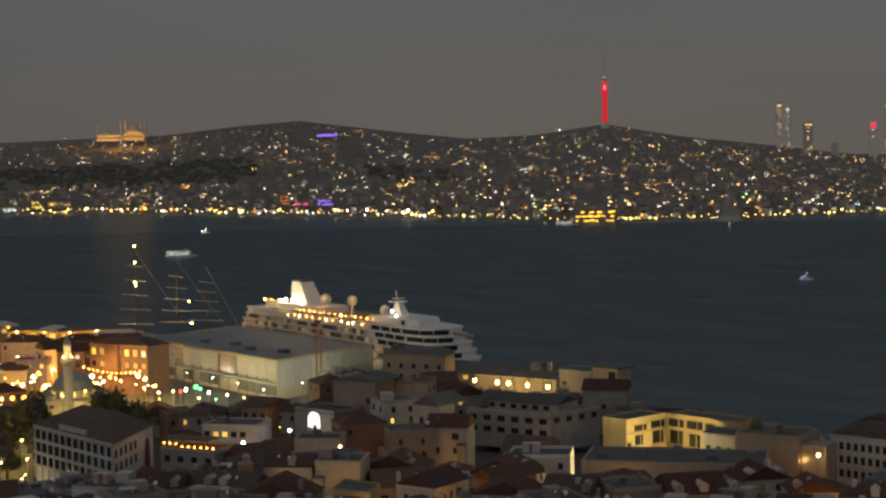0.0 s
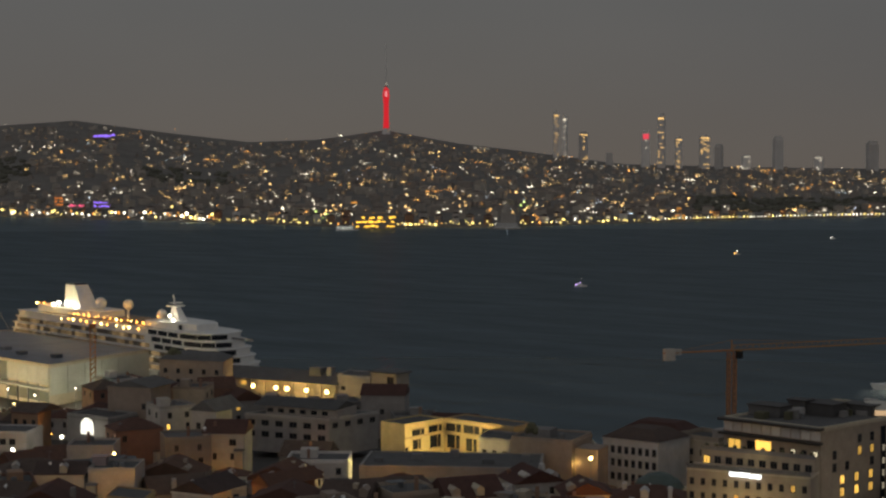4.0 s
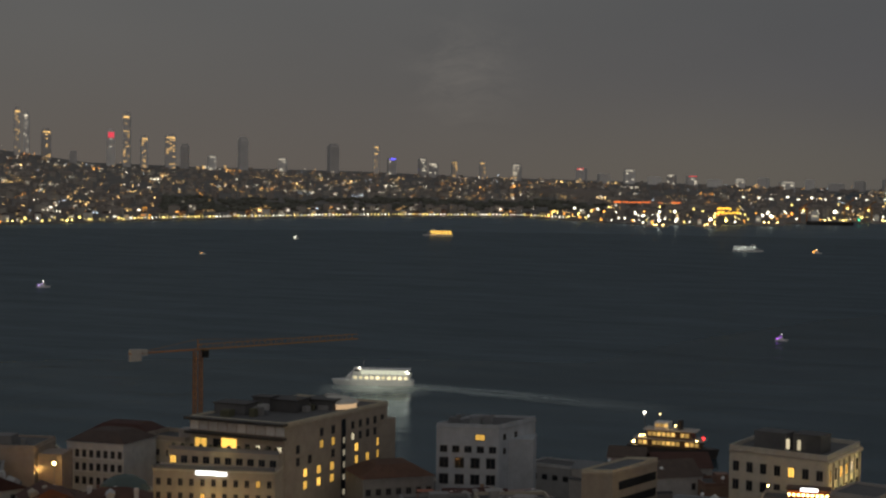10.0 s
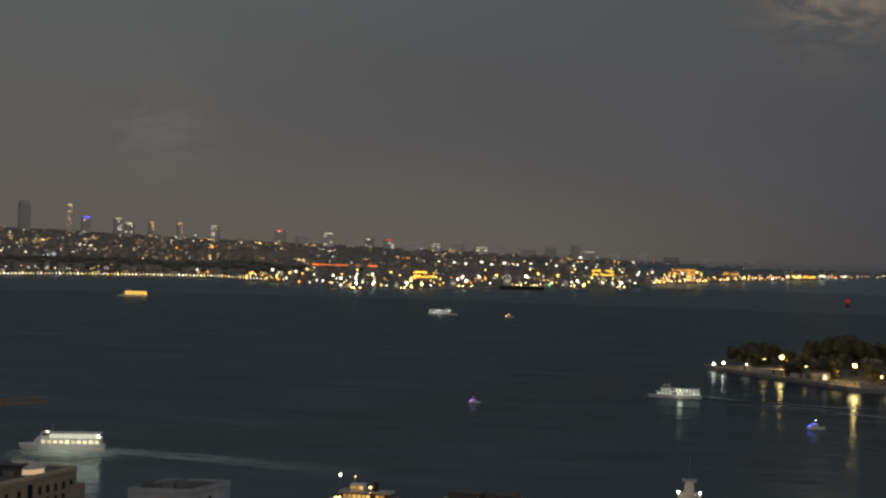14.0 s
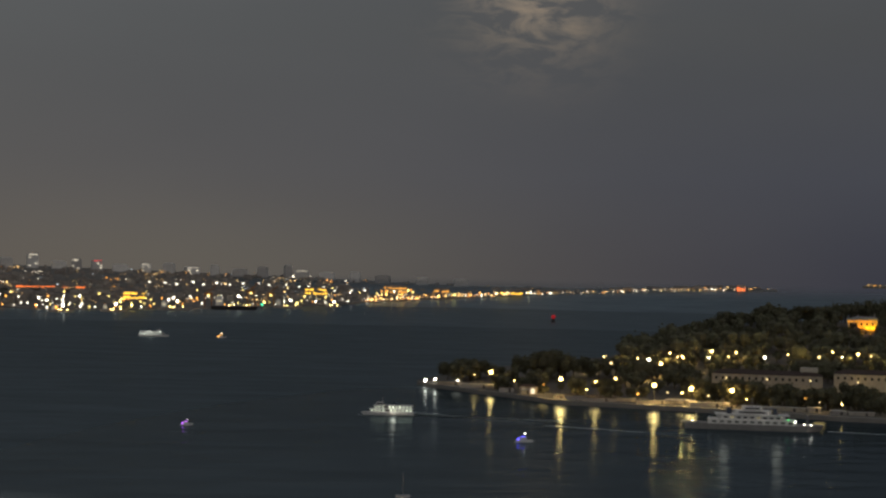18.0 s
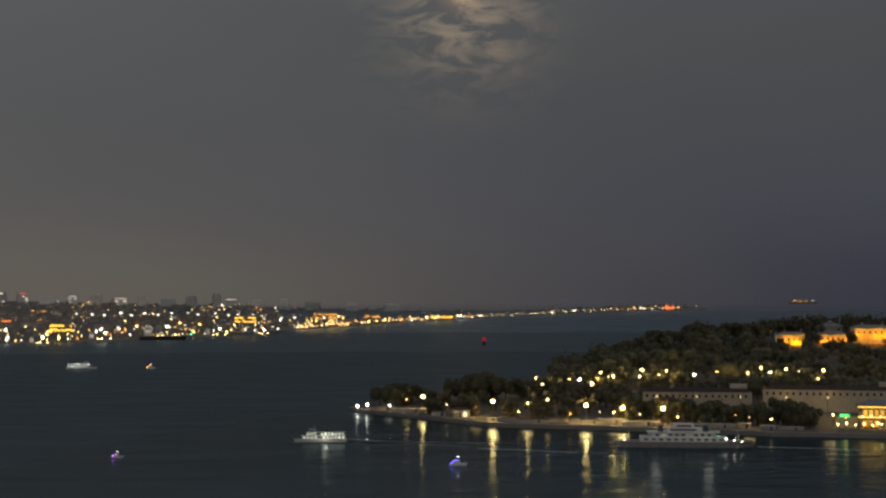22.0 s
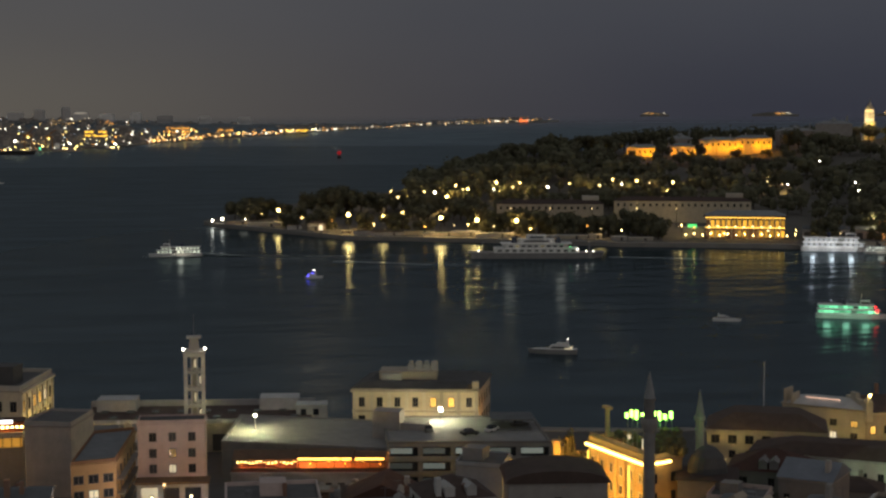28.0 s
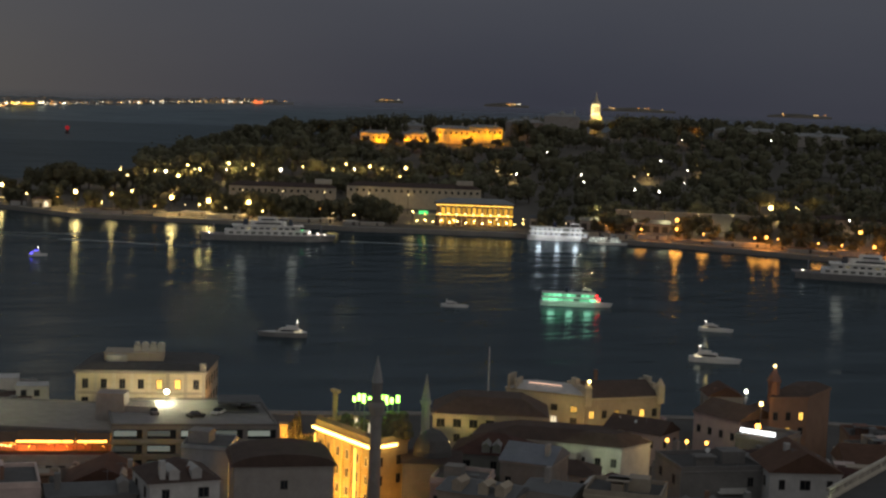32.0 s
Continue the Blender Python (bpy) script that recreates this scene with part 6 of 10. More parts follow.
    b.add("end_room", Shape().box(b.w - 0.5, 12.0, b.h - 5.0, 8, 6, 7.6), WHITE_WALL)
    b.add("room_window", Shape().box(b.w - 2.6, 8.9, b.h, 1.4, 0.16, 1.6), BLACK_GLASS)
    b.add("room_window", Shape().box(b.w + 0.6, 8.9, b.h, 1.4, 0.16, 1.6), BLACK_GLASS)
    for k in range(18):
        b.add("skylight", Shape().box((k + 0.5) * b.w / 18, 7 + 8 * (k % 2), b.h + 0.08, 2.0, 2.6, 0.35), DIM_GLASS)
    for k in range(9):
        b.add("bay", Shape().box((k + 0.5) * b.w / 9, -0.1, 0.6, b.w / 9 - 2.2, 0.2, 4.2), FRAME_DARK)
    car_park()
    # amber-lit restaurant terrace
    b = Block("roof_restaurant", "rooftop restaurant with amber lamps under dark awnings", "restaurant", (141.73, 330), (147.38, 327), None, 5, 12.6, GREY_WALL, 9)
    b.add("roof", Shape().box(b.w / 2, 4.5, b.h, b.w, 9, 0.2), CLOTH)
    b.windows((3.4,), 12, (1.2, 1.8))
    for x0, x1, z in ((0.5, 0.42, 2.5), (0.43, 0.78, 2.8), (0.79, 0.99, 2.2)):
        a, c = (0.2, b.w * 0.42) if x0 == 0.5 else (b.w * x0, b.w * x1)
        b.add("awning", Shape().gable((a + c) / 2, 4.5, b.h + z, c - a, 8, 1.3, over=0.1), WOOD)
        for k in range(int((c - a) / 3) + 1):
            b.add("post", Shape().box(a + 0.15 + k * (c - a - 0.3) / int((c - a) / 3), 0.4, b.h + 0.2, 0.16, 0.16, z), WOOD)
    for a, c in ((0.43, 0.70), (0.71, 0.77), (0.80, 0.98)):
        b.add("light_strip", Shape().box(b.w * (a + c) / 2, 0.15, b.h + 2.55, b.w * (c - a), 0.25, 0.32), BULB_AMBER, "glowing amber light strip")
    for k in range(16):
        b.add("bulb", Shape().ball(b.w * (0.04 + k * 0.025), 0.5, b.h + 1.9 + 0.25 * math.sin(k * 1.3), 0.16, 6), BULB_WARM, "glowing hanging bulb")
    rng = random.Random(4)
    for k in range(9):
        x = 1.5 + k * (b.w - 3) / 8
        dining_table(b.top.matrix_basis @ pose(x, 3.0 + (k % 2) * 2.2, b.h + 0.2), k)
    for az, p in ((142.3, 500), (143.4, 600), (144.6, 1900), (145.6, 1900), (146.9, 1100)):
        lamp("restaurant_light", polar(az, 333, 14.9), p, LAMP_AMBER, 0.4)
    b.add("parapet", Shape().box(b.w / 2, 0.1, b.h + 0.2, b.w, 0.15, 0.6), WOOD)
    b.add("back_wall", Shape().box(b.w / 2, 8.6, b.h + 0.2, b.w, 0.3, 2.4), BROWN)
    # cream stone trading house
    b = Block("trading_house", "cream stone trading house lit by floodlights", "office building", (146.16, 397), (150.71, 395), (151.15, 417), 2, 18, CREAM)
    b.hip_roof(FELT, 1.4, 0.8)
    b.windows((11.4,), 7, (1.3, 2.2), "ddddlld").windows((6.4,), 7, (1.5, 2.6), "d..wl..").windows((11.2, 6.4), 5, (1.3, 2.2), face="side")
    for k in range(8):
        b.add("pilaster", Shape().box(0.4 + k * (b.w - 0.8) / 7, -0.2, 0, 0.8, 0.4, 15.2), STONE)
    b.add("string_course", Shape().box(b.w / 2, -0.3, 10.0, b.w + 0.4, 0.6, 0.5).box(b.w / 2, -0.5, 15.2, b.w + 1, 1.0, 0.5), STONE)
    b.add("roof_room", Shape().box(13.6, 9, b.h, 14.6, 8, 3.4), CREAM)
    b.add("roof_canopy", Shape().box(9.5, 4.2, b.h + 1.4, 5.0, 1.6, 1.6), PANEL)
    for k in range(4):
        b.add("cooling_unit", Shape().box(14.2 + k * 2.0, 8.4, b.h + 3.4, 1.7, 1.7, 1.5 + 0.5 * (k % 2)).lathe([(0.6, 1.5), (0.6, 2.1)], 8, Matrix.Translation((14.2 + k * 2.0, 8.4, b.h + 3.6))), PANEL)
    b.add("corner_crest", Shape().box(b.w - 0.6, 0.3, b.h, 1.6, 1.6, 1.8), STONE)
    for az, p in ((146.8, 800), (148.0, 800), (149.3, 950), (150.4, 950)):
        floodlight(az, 389, 9.0, p * 1.15, (1.0, 0.78, 0.44), 0.25, BULB_WARM)
    floodlight(151.5, 398, 9.5, 500, LAMP_AMBER, 0.25)
    b = Block("blank_tower_house", "plain grey house with a windowless wall", "house", (149.9, 304), (151.6, 301), (151.9, 312), 7, 19.6, BLUE_GREY)
    b.flat_roof(FELT, 0.4)
    b.add("stair_hut", Shape().box(b.w * 0.25, 5, b.h, 4.2, 4, 2.4), CONCRETE)
    # grey house with a rounded roof
    b = Block("barrel_house", "grey house under a low rounded roof", "house", (151.83, 271), (155.43, 273), None, 8, 23.4, GREY_WALL, 12, trim=False)
    arc = [(b.w * (0.5 - 0.54 * math.cos(math.pi * k / 10)), b.h + 2.2 * math.sin(math.pi * k / 10)) for k in range(11)]
    b.add("roof", Shape().loft([[(x, y, z) for x, z in arc] for y in (-0.5, 12.5)]), TILE_DARK)
    b.windows((11.4, 8.0), 5, (1.1, 1.4), "..d....l..")
    gold_hotel()
    small_mosque()
    # ochre customs shed under a red roof
    b = Block("ochre_hall", "long cream harbour hall with dark red hipped roof", "hall", (158.97, 376), (163.15, 376), None, 3, 12.6, CREAM, 16)
    b.hip_roof(TILE_DARK, 3.6, 0.55, 1.03).windows((6.4,), 7, (1.8, 1.8), "dddddd.").windows((3.0,), 7, (1.4, 1.6))
    for az in (159.6, 160.8, 162.0, 163.0):
        floodlight(az, 368, 7.0, 1400, LAMP_GOLD, 0.2)
    ferry_station()
    # brick quay tower with a bright sign before it
    b = Block("quay_tower", "brown brick quay house with a corner turret", "harbour house", (171.04, 373), (172.36, 377), (173.1, 392), 3, 21.5, BROWN)
    b.hip_roof(TILE_DARK, 2.0, 0.5).windows((13.0, 9.4), 3, (1.0, 1.7), "ddldld")
    b.add("turret", Shape().lathe([(1.5, b.h - 2), (1.5, b.h + 3.2), (1.8, b.h + 3.4), (0.15, b.h + 6.6)], 8, Matrix.Translation((1.6, 1.6, 0))), BROWN)
    b.add("bulb", Shape().ball(1.6, 1.6, b.h + 6.9, 0.3), BULB_WARM, "glowing turret light")
    # broad house with a blind gable beside the lit courtyard, a dark bush on its roof
    b = Block("blank_house", "broad beige house with a blank gable wall", "house", (104.1, 404), (106.3, 398), (107.0, 412), 4, 20.4, PLASTER_BEIGE)
    b.flat_roof(FELT, 0.6)
    b.add("roof_room", Shape().box(b.w * 0.35, 6, b.h, 7, 5, 2.2), CONCRETE)
    b.add("roof_bush", Shape().ball(4.0, 4, b.h + 2.4, 1.5, 8).ball(5.2, 4, b.h + 1.6, 1.1, 8).ball(3.0, 4.4, b.h + 1.4, 1.2, 8), LEAF)
    b.add("water_tank", Shape().lathe([(0.8, b.h), (0.8, b.h + 1.5), (0.3, b.h + 1.8)], 10, Matrix.Translation((b.w * 0.75, 4, 0))), TIN)
    b.add("side_shed", Shape().box(b.w + 3.5, 5, 0, 6, 8, b.h - 1.5), PLASTER_BEIGE)
    floodlight(106.97, 396, 16.4, 110, LAMP_GOLD, 0.5)
    floodlight(106.45, 399, 15.0, 90, LAMP_GOLD, 0.2)
    floodlight(170.75, 371, 19.6, 220, LAMP_AMBER, 0.45)
    b = Block("sign_house", "low dark house carrying a bright white sign", "house", (169.9, 356), (171.5, 352), None, 4, 15.2, CONCRETE, 12)
    b.flat_roof()
    b.add("sign", Shape().box(b.w * 0.5, -0.3, b.h + 1.1, 8.2, 0.3, 1.0), SIGN_WHITE, "bright white lit sign")
    b.add("emblem", Shape().ball(b.w * 0.5, -0.3, b.h + 2.9, 0.7), BULB_AMBER, "amber emblem light")
    b.add("sign_post", Shape().box(b.w * 0.25, -0.1, b.h, 0.2, 0.2, 1.5).box(b.w * 0.75, -0.1, b.h, 0.2, 0.2, 1.5), STEEL)
    floodlight(170.2, 393, 18.4, 600, LAMP_WHITE, 0.42, BULB_WHITE)
    b = Block("long_roof_hall", "long low hall under a broad dark tiled roof", "hall", (160.5, 357), (166.4, 353), None, 3, 11.6, GREY_WALL, 13)
    b.hip_roof(TILE_DARK, 2.4, 0.5, 1.03).windows((5.0,), 9, (1.2, 1.5))
    b = Block("pale_roof_house", "grey house under a wide pale sheet roof", "house", (161.5, 303), (163.35, 300), None, 6, 18.6, GREY_WALL, 12)
    b.add("roof", Shape().gable(b.w / 2, 6, b.h, b.w, 12, 2.6), ROOF_PALE)
    b.windows((8.0,), 3, (1.0, 1.4), "d.d")
    b.add("chimney", Shape().box(b.w * 0.85, 3, b.h, 0.9, 1.4, 3.4), GREY_WALL)
    b = Block("pink_row_house", "faded pink house with a flat walled roof", "house", (158.97, 288), (160.95, 285), (161.3, 296), 8, 17.4, PINK)
    b.flat_roof(FELT, 0.9).windows((5.4,), 4, (1.0, 1.4), "dd.d")
    b.add("roof_hut", Shape().box(b.w * 0.3, 5, b.h, 3.4, 3, 2.4), GREY_WALL)
    b.add("roof_plant", Shape().box(b.w * 0.7, 4, b.h + 0.1, 1.6, 1.2, 1.1), TIN)
    b = Block("white_gable_house", "small white house under a brown tiled roof", "house", (164.4, 293), (165.7, 290), (166.1, 300), 7, 16.4, WHITE_WALL)
    b.add("roof", Shape().hip(b.w / 2, b.t / 2, b.h, b.w, b.t, 2.2), TILE)
    b.windows((5.6,), 3, (0.9, 1.4), "ddd")
    floodlight(166.0, 287, 14.0, 130, LAMP_AMBER, 0.2, BULB_AMBER)
    b = Block("chimney_house", "dark narrow house with a tall pale chimney", "house", (167.0, 313), (168.3, 310), None, 6, 17.4, CONCRETE, 10)
    b.flat_roof(FELT, 0.5).windows((7.4,), 2, (1.0, 1.4))
    b.add("chimney", Shape().box(b.w * 0.5, 2.5, b.h, 1.1, 1.1, 4.6), GREY_WALL)
    b = Block("tiled_quay_house", "pale quay house under a brown tiled roof", "house", (168.4, 380), (170.0, 370), (170.6, 382), 4, 15.6, PINK)
    b.add("roof", Shape().gable(b.w / 2, b.t / 2, b.h, b.w, b.t, 2.8), TILE_DARK)
    b.windows((7.0,), 4, (1.0, 1.5))
    # lamp-lit white yard house
    b = Block("yard_house", "white house beside a lamp-lit yard", "house", (163.6, 340), (165.9, 338), (166.9, 346), 4, 14.5, WHITE_WALL)
    b.hip_roof(TILE_DARK, 2.4, 0.5).windows((6.2,), 4, (1.1, 1.6))
    floodlight(164.6, 330, 11.5, 700, (0.85, 1.0, 0.62), 0.2, BULB_WHITE)
    # balustraded roof terrace close below the lookout
    b = Block("balustrade_house", "pale house with a balustraded roof terrace", "house", (173.3, 232), (175.9, 268), (179.5, 262), 18, 32.2, STONE, trim=True)
    b.flat_roof(FELT, 0.3)
    b.add("rail", Shape().box(b.w / 2, 0.15, b.h + 1.5, b.w + 0.4, 0.5, 0.35).box(b.w / 2, 0.15, b.h + 0.3, b.w + 0.4, 0.5, 0.3), STONE)
    for k in range(34):
        b.add("baluster", Shape().lathe([(0.14, b.h + 0.6), (0.24, b.h + 0.8), (0.12, b.h + 1.15), (0.16, b.h + 1.5)], 8, Matrix.Translation((0.5 + k * (b.w - 1) / 33, 0.15, 0))), STONE)
    lamp("terrace_glow", polar(173.6, 228, 31.5), 420, (0.80, 1.0, 0.62), 0.5)


def dining_table(m, k):
    t = thing("dining_table", m, "small dark terrace table with a lit candle", "table", "restaurant tables")
    part("tabletop", Shape().lathe([(0.5, 0.72), (0.5, 0.76)], 10), WOOD, t)
    part("leg", Shape().rod((0, 0, 0), (0, 0, 0.72), 0.06, 6), DARK_STEEL, t)
    part("candle", Shape().lathe([(0.09, 0.76), (0.09, 0.95)], 6), BULB_AMBER, t, "burning candle glass")


STAIR_GLOW = glow("stair_glow", (1.0, 0.86, 0.6), 0.35, 0.4, per="object")


def hotel():
    """Stepped hotel with terraces, a white sign and lit rooms."""
    b = Block("harbour_hotel", "cream stepped hotel with terraces and lit rooms", "hotel", (111.69, 402), (115.07, 388), (118.75, 427), 3, 26.6, CREAM)
    b.flat_roof(FELT, 0.6)
    # top floor: dark canopy and pale glazing
    b.add("canopy", Shape().box(b.w / 2, -0.9, b.h - 0.1, b.w + 1.2, 2.6, 0.6), HULL_DARK)
    b.add("canopy", Shape().box(b.w / 2, -0.9, b.h - 3.6, b.w + 0.8, 2.2, 0.6), HULL_DARK)
    for k in range(10):
        b.add("glazing", Shape().box((k + 0.5) * b.w / 10, -0.1, b.h - 2.7, b.w / 10 - 0.35, 0.2, 2.2), WHITE_WALL)
    b.windows((b.h - 7.0,), 5, (3.4, 2.2), "ld...", start=0.02)
    b.windows((b.h - 7.0,), 9, (1.1, 1.5), ".....dwdw")
    b.add("room_glow", Shape().box(b.w * 0.42, -0.15, b.h - 7.0, 4.2, 0.2, 2.6), LIT_PANE, "broad amber lit window")
    # flank with lit rooms
    b.windows((19.0, 16.0, 12.9), 4, (1.3, 1.9), "..dd" + "d.ll" + "dd.d", "side", start=0.06, end=0.50)
    b.windows((9.7, 6.6), 3, (1.5, 2.0), "llllll", "side", start=0.12, end=0.50)
    b.windows((12.9, 9.7), 3, (1.4, 2.0), "l.l" + "lll", "side", start=0.62, end=0.96)
    b.windows((19.0, 16.0), 5, (1.2, 1.8), "ddddd" + "wdddd", "side", start=0.60, end=0.98)
    b.windows((6.6, 2.6), 3, (1.6, 2.2), "ldd" + "l..", "side", start=0.62, end=0.96)
    b.add("shaft_window", Shape().box(b.t * 0.545, -0.12, 2.0, 1.8, 0.2, 20), BLACK_GLASS, "dark glazed stair slot", "side")
    for z in (15.8, 12.6, 9.5, 6.3, 2.4):
        b.add("stair_light", Shape().box(b.t * 0.545, -0.25, z, 0.8, 0.2, 1.5), STAIR_GLOW, "lit stair window", "side")
    b.add("end_step", Shape().prism([(b.c.x - 1, b.c.y - 6), (b.c.x + 1.5, b.c.y + 2), (b.q.x + 6, b.q.y + 6), (b.q.x, b.q.y)], 0, b.h - 4), CREAM)
    # roof dome with a lit band and clutter
    m = Matrix.Translation((b.w + b.q.x * 0.72 - 7, b.q.y * 0.72, b.h))
    b.add("dome_drum", Shape().lathe([(5.2, 0), (5.2, 1.4), (5.6, 1.5)], 20, m), glow("drum_glow", (1.0, 0.66, 0.36), 0.6), "warmly lit drum under the canopy")
    b.add("dome", Shape().lathe([(5.8, 1.5), (5.0, 2.1), (2.6, 2.9), (0.1, 3.2)], 20, m), CANVAS)
    for x, y, w, t_, h in ((6, 12, 9, 6, 2.6), (15, 22, 10, 7, 3.0), (22, 30, 8, 6, 2.4), (10, 20, 5, 4, 3.4)):
        b.add("roof_house", Shape().box(x, y, b.h + 0.1, w, t_, h), FELT)
        b.add("roof_cover", Shape().box(x, y, b.h + h + 0.1, w + 0.8, t_ + 0.8, 0.25), HULL_DARK)
    rng = random.Random(8)
    for k in range(34):
        u, v = rng.uniform(0.12, 0.88), rng.uniform(0.1, 0.92)
        x, y = b.w * u * 0.9 + b.q.x * v, b.q.y * v + 0.8
        b.add("roof_plant", Shape().box(x, y, b.h + 0.1, rng.uniform(1, 3.6), rng.uniform(1, 3), rng.uniform(0.7, 2.2)), rng.choice((TIN, FELT, CONCRETE, LEAF, WHITE_WALL)))
    # terrace storey and the lower front
    c = Block("hotel_terrace_wing", "cream hotel terrace wing with plants and railing", "hotel", (110.91, 395), (114.85, 384.5), None, 3, 20, CREAM, 6, keep=False, trim=False)
    c.add("rail", Shape().box(c.w / 2, 0.1, c.h, c.w, 0.12, 1.0), STEEL)
    for k in range(12):
        c.add("planter", Shape().box(1 + k * (c.w - 2) / 11, 1.0, c.h, 1.4, 0.7, 0.6).ball(1 + k * (c.w - 2) / 11, 1.0, c.h + 0.9, 0.65, 6), LEAF)
    c.windows((13.6,), 10, (1.5, 1.9), "ldddddddd")
    c = Block("hotel_front_wing", "lower cream hotel front with small windows", "hotel", (110.39, 386.5), (114.72, 379), None, 4, 16.9, CREAM, 8, keep=False)
    c.add("rail", Shape().box(c.w / 2, 0.1, c.h, c.w, 0.12, 1.0), STEEL)
    c.windows((9.0, 5.6, 2.0), 11, (0.9, 1.5), "dddddddddld" + "ddddldddddd" + "ddldddddddd")
    c.add("sign", Shape().box(c.w * 0.44, -0.35, c.h - 1.2, 5.0, 0.25, 0.95).box(c.w * 0.56, -0.35, c.h - 1.35, 3.0, 0.25, 0.9), SIGN_WHITE, "white lit roof sign of plain bars")
    c.add("light_strip", Shape().box(c.w * 0.42, -0.35, 3.9, c.w * 0.44, 0.25, 0.3), glow("front_strip", (1.0, 0.66, 0.14), 4.0), "glowing golden facade strip")
    for az in (111.6, 112.7):
        lamp("strip_light", polar(az, 380, 9.0), 90, LAMP_GOLD, 0.3)
    KEEP.append((110.2, 119.6, 366, 445))
    for az, d, z, p in ((112.0, 375, 7.5, 600), (113.6, 373, 7.5, 600), (112.6, 386, 21.5, 200), (111.6, 374, 6.5, 600)):
        lamp("hotel_light", polar(az, d, z), p, (1.0, 0.72, 0.36), 0.5)
    for k in range(5):
        c.add("wall_lamp", Shape().ball(2 + k * (c.w - 4) / 4, -0.5, 1.2, 0.4), BULB_WARM, "glowing wall lamp")
    lamp("flank_light", polar(117.0, 385, 11), 420, LAMP_WHITE, 0.6)


def signal_tower():
    t = thing("signal_tower", facing(140.48, 394.5, 2), "slender white lattice signal tower with lantern top", "tower")
    w, h0, h1 = 5.2, 8.0, 26.2
    part("foot", Shape().box(0, 0, 0, w * 0.82, w * 0.82, h0 + 0.8), GREY_WALL, t)
    for x in (-w / 2 + 0.45, w / 2 - 0.45):
        for y in (-w / 2 + 0.45, w / 2 - 0.45):
            part("corner_post", Shape().box(x, y, h0, 0.9, 0.9, h1 - h0), WHITE_WALL, t)
    for x in (-0.72, 0.72):
        for y in (-w / 2 + 0.3, w / 2 - 0.3):
            part("mullion", Shape().box(x, y, h0, 0.32, 0.4, h1 - h0), WHITE_WALL, t)
    for k in range(5):
        part("floor_band", Shape().box(0, 0, h0 + 0.6 + k * 4.2, w - 0.05, w - 0.05, 0.7), WHITE_WALL, t)
    part("stair_core", Shape().box(0, 0.4, h0, 1.6, 1.6, h1 - h0), GREY_WALL, t)
    for k in range(4):
        part("stair_light", Shape().box(0.2 if k % 2 else 1.4, -0.5, h0 + 2 + k * 4.2, 0.35, 0.3, 1.9), LIT_PANE_WHITE, t, "lit stair opening")
    part("top_slab", Shape().box(0, 0, h1, w + 0.4, w + 0.4, 0.6), WHITE_WALL, t)
    part("lantern", Shape().prism([(-1.4, -1.4), (1.4, -1.4), (1.4, 1.4), (-1.4, 1.4)], h1 + 0.6, h1 + 3.6, top=[(-1.0, -1.0), (1.0, -1.0), (1.0, 1.0), (-1.0, 1.0)]), GREY_WALL, t)
    part("lantern_cap", Shape().box(0, 0, h1 + 3.6, 3.6, 3.6, 0.4), WHITE_WALL, t)
    part("mast", Shape().rod((0, 0, h1 + 4), (0, 0, h1 + 9.6), 0.09, 6), STEEL, t)
    for x in (-w / 2, w / 2):
        part("bulb", Shape().ball(x, -w / 2 + 0.3, h1 + 1.2, 0.3), BULB_WHITE, t, "white tower floodlight")
    lamp("tower_light", polar(139.6, 396, 18), 380, LAMP_WHITE, 0.5)
    KEEP.append((140.0, 141.0, 388, 400))


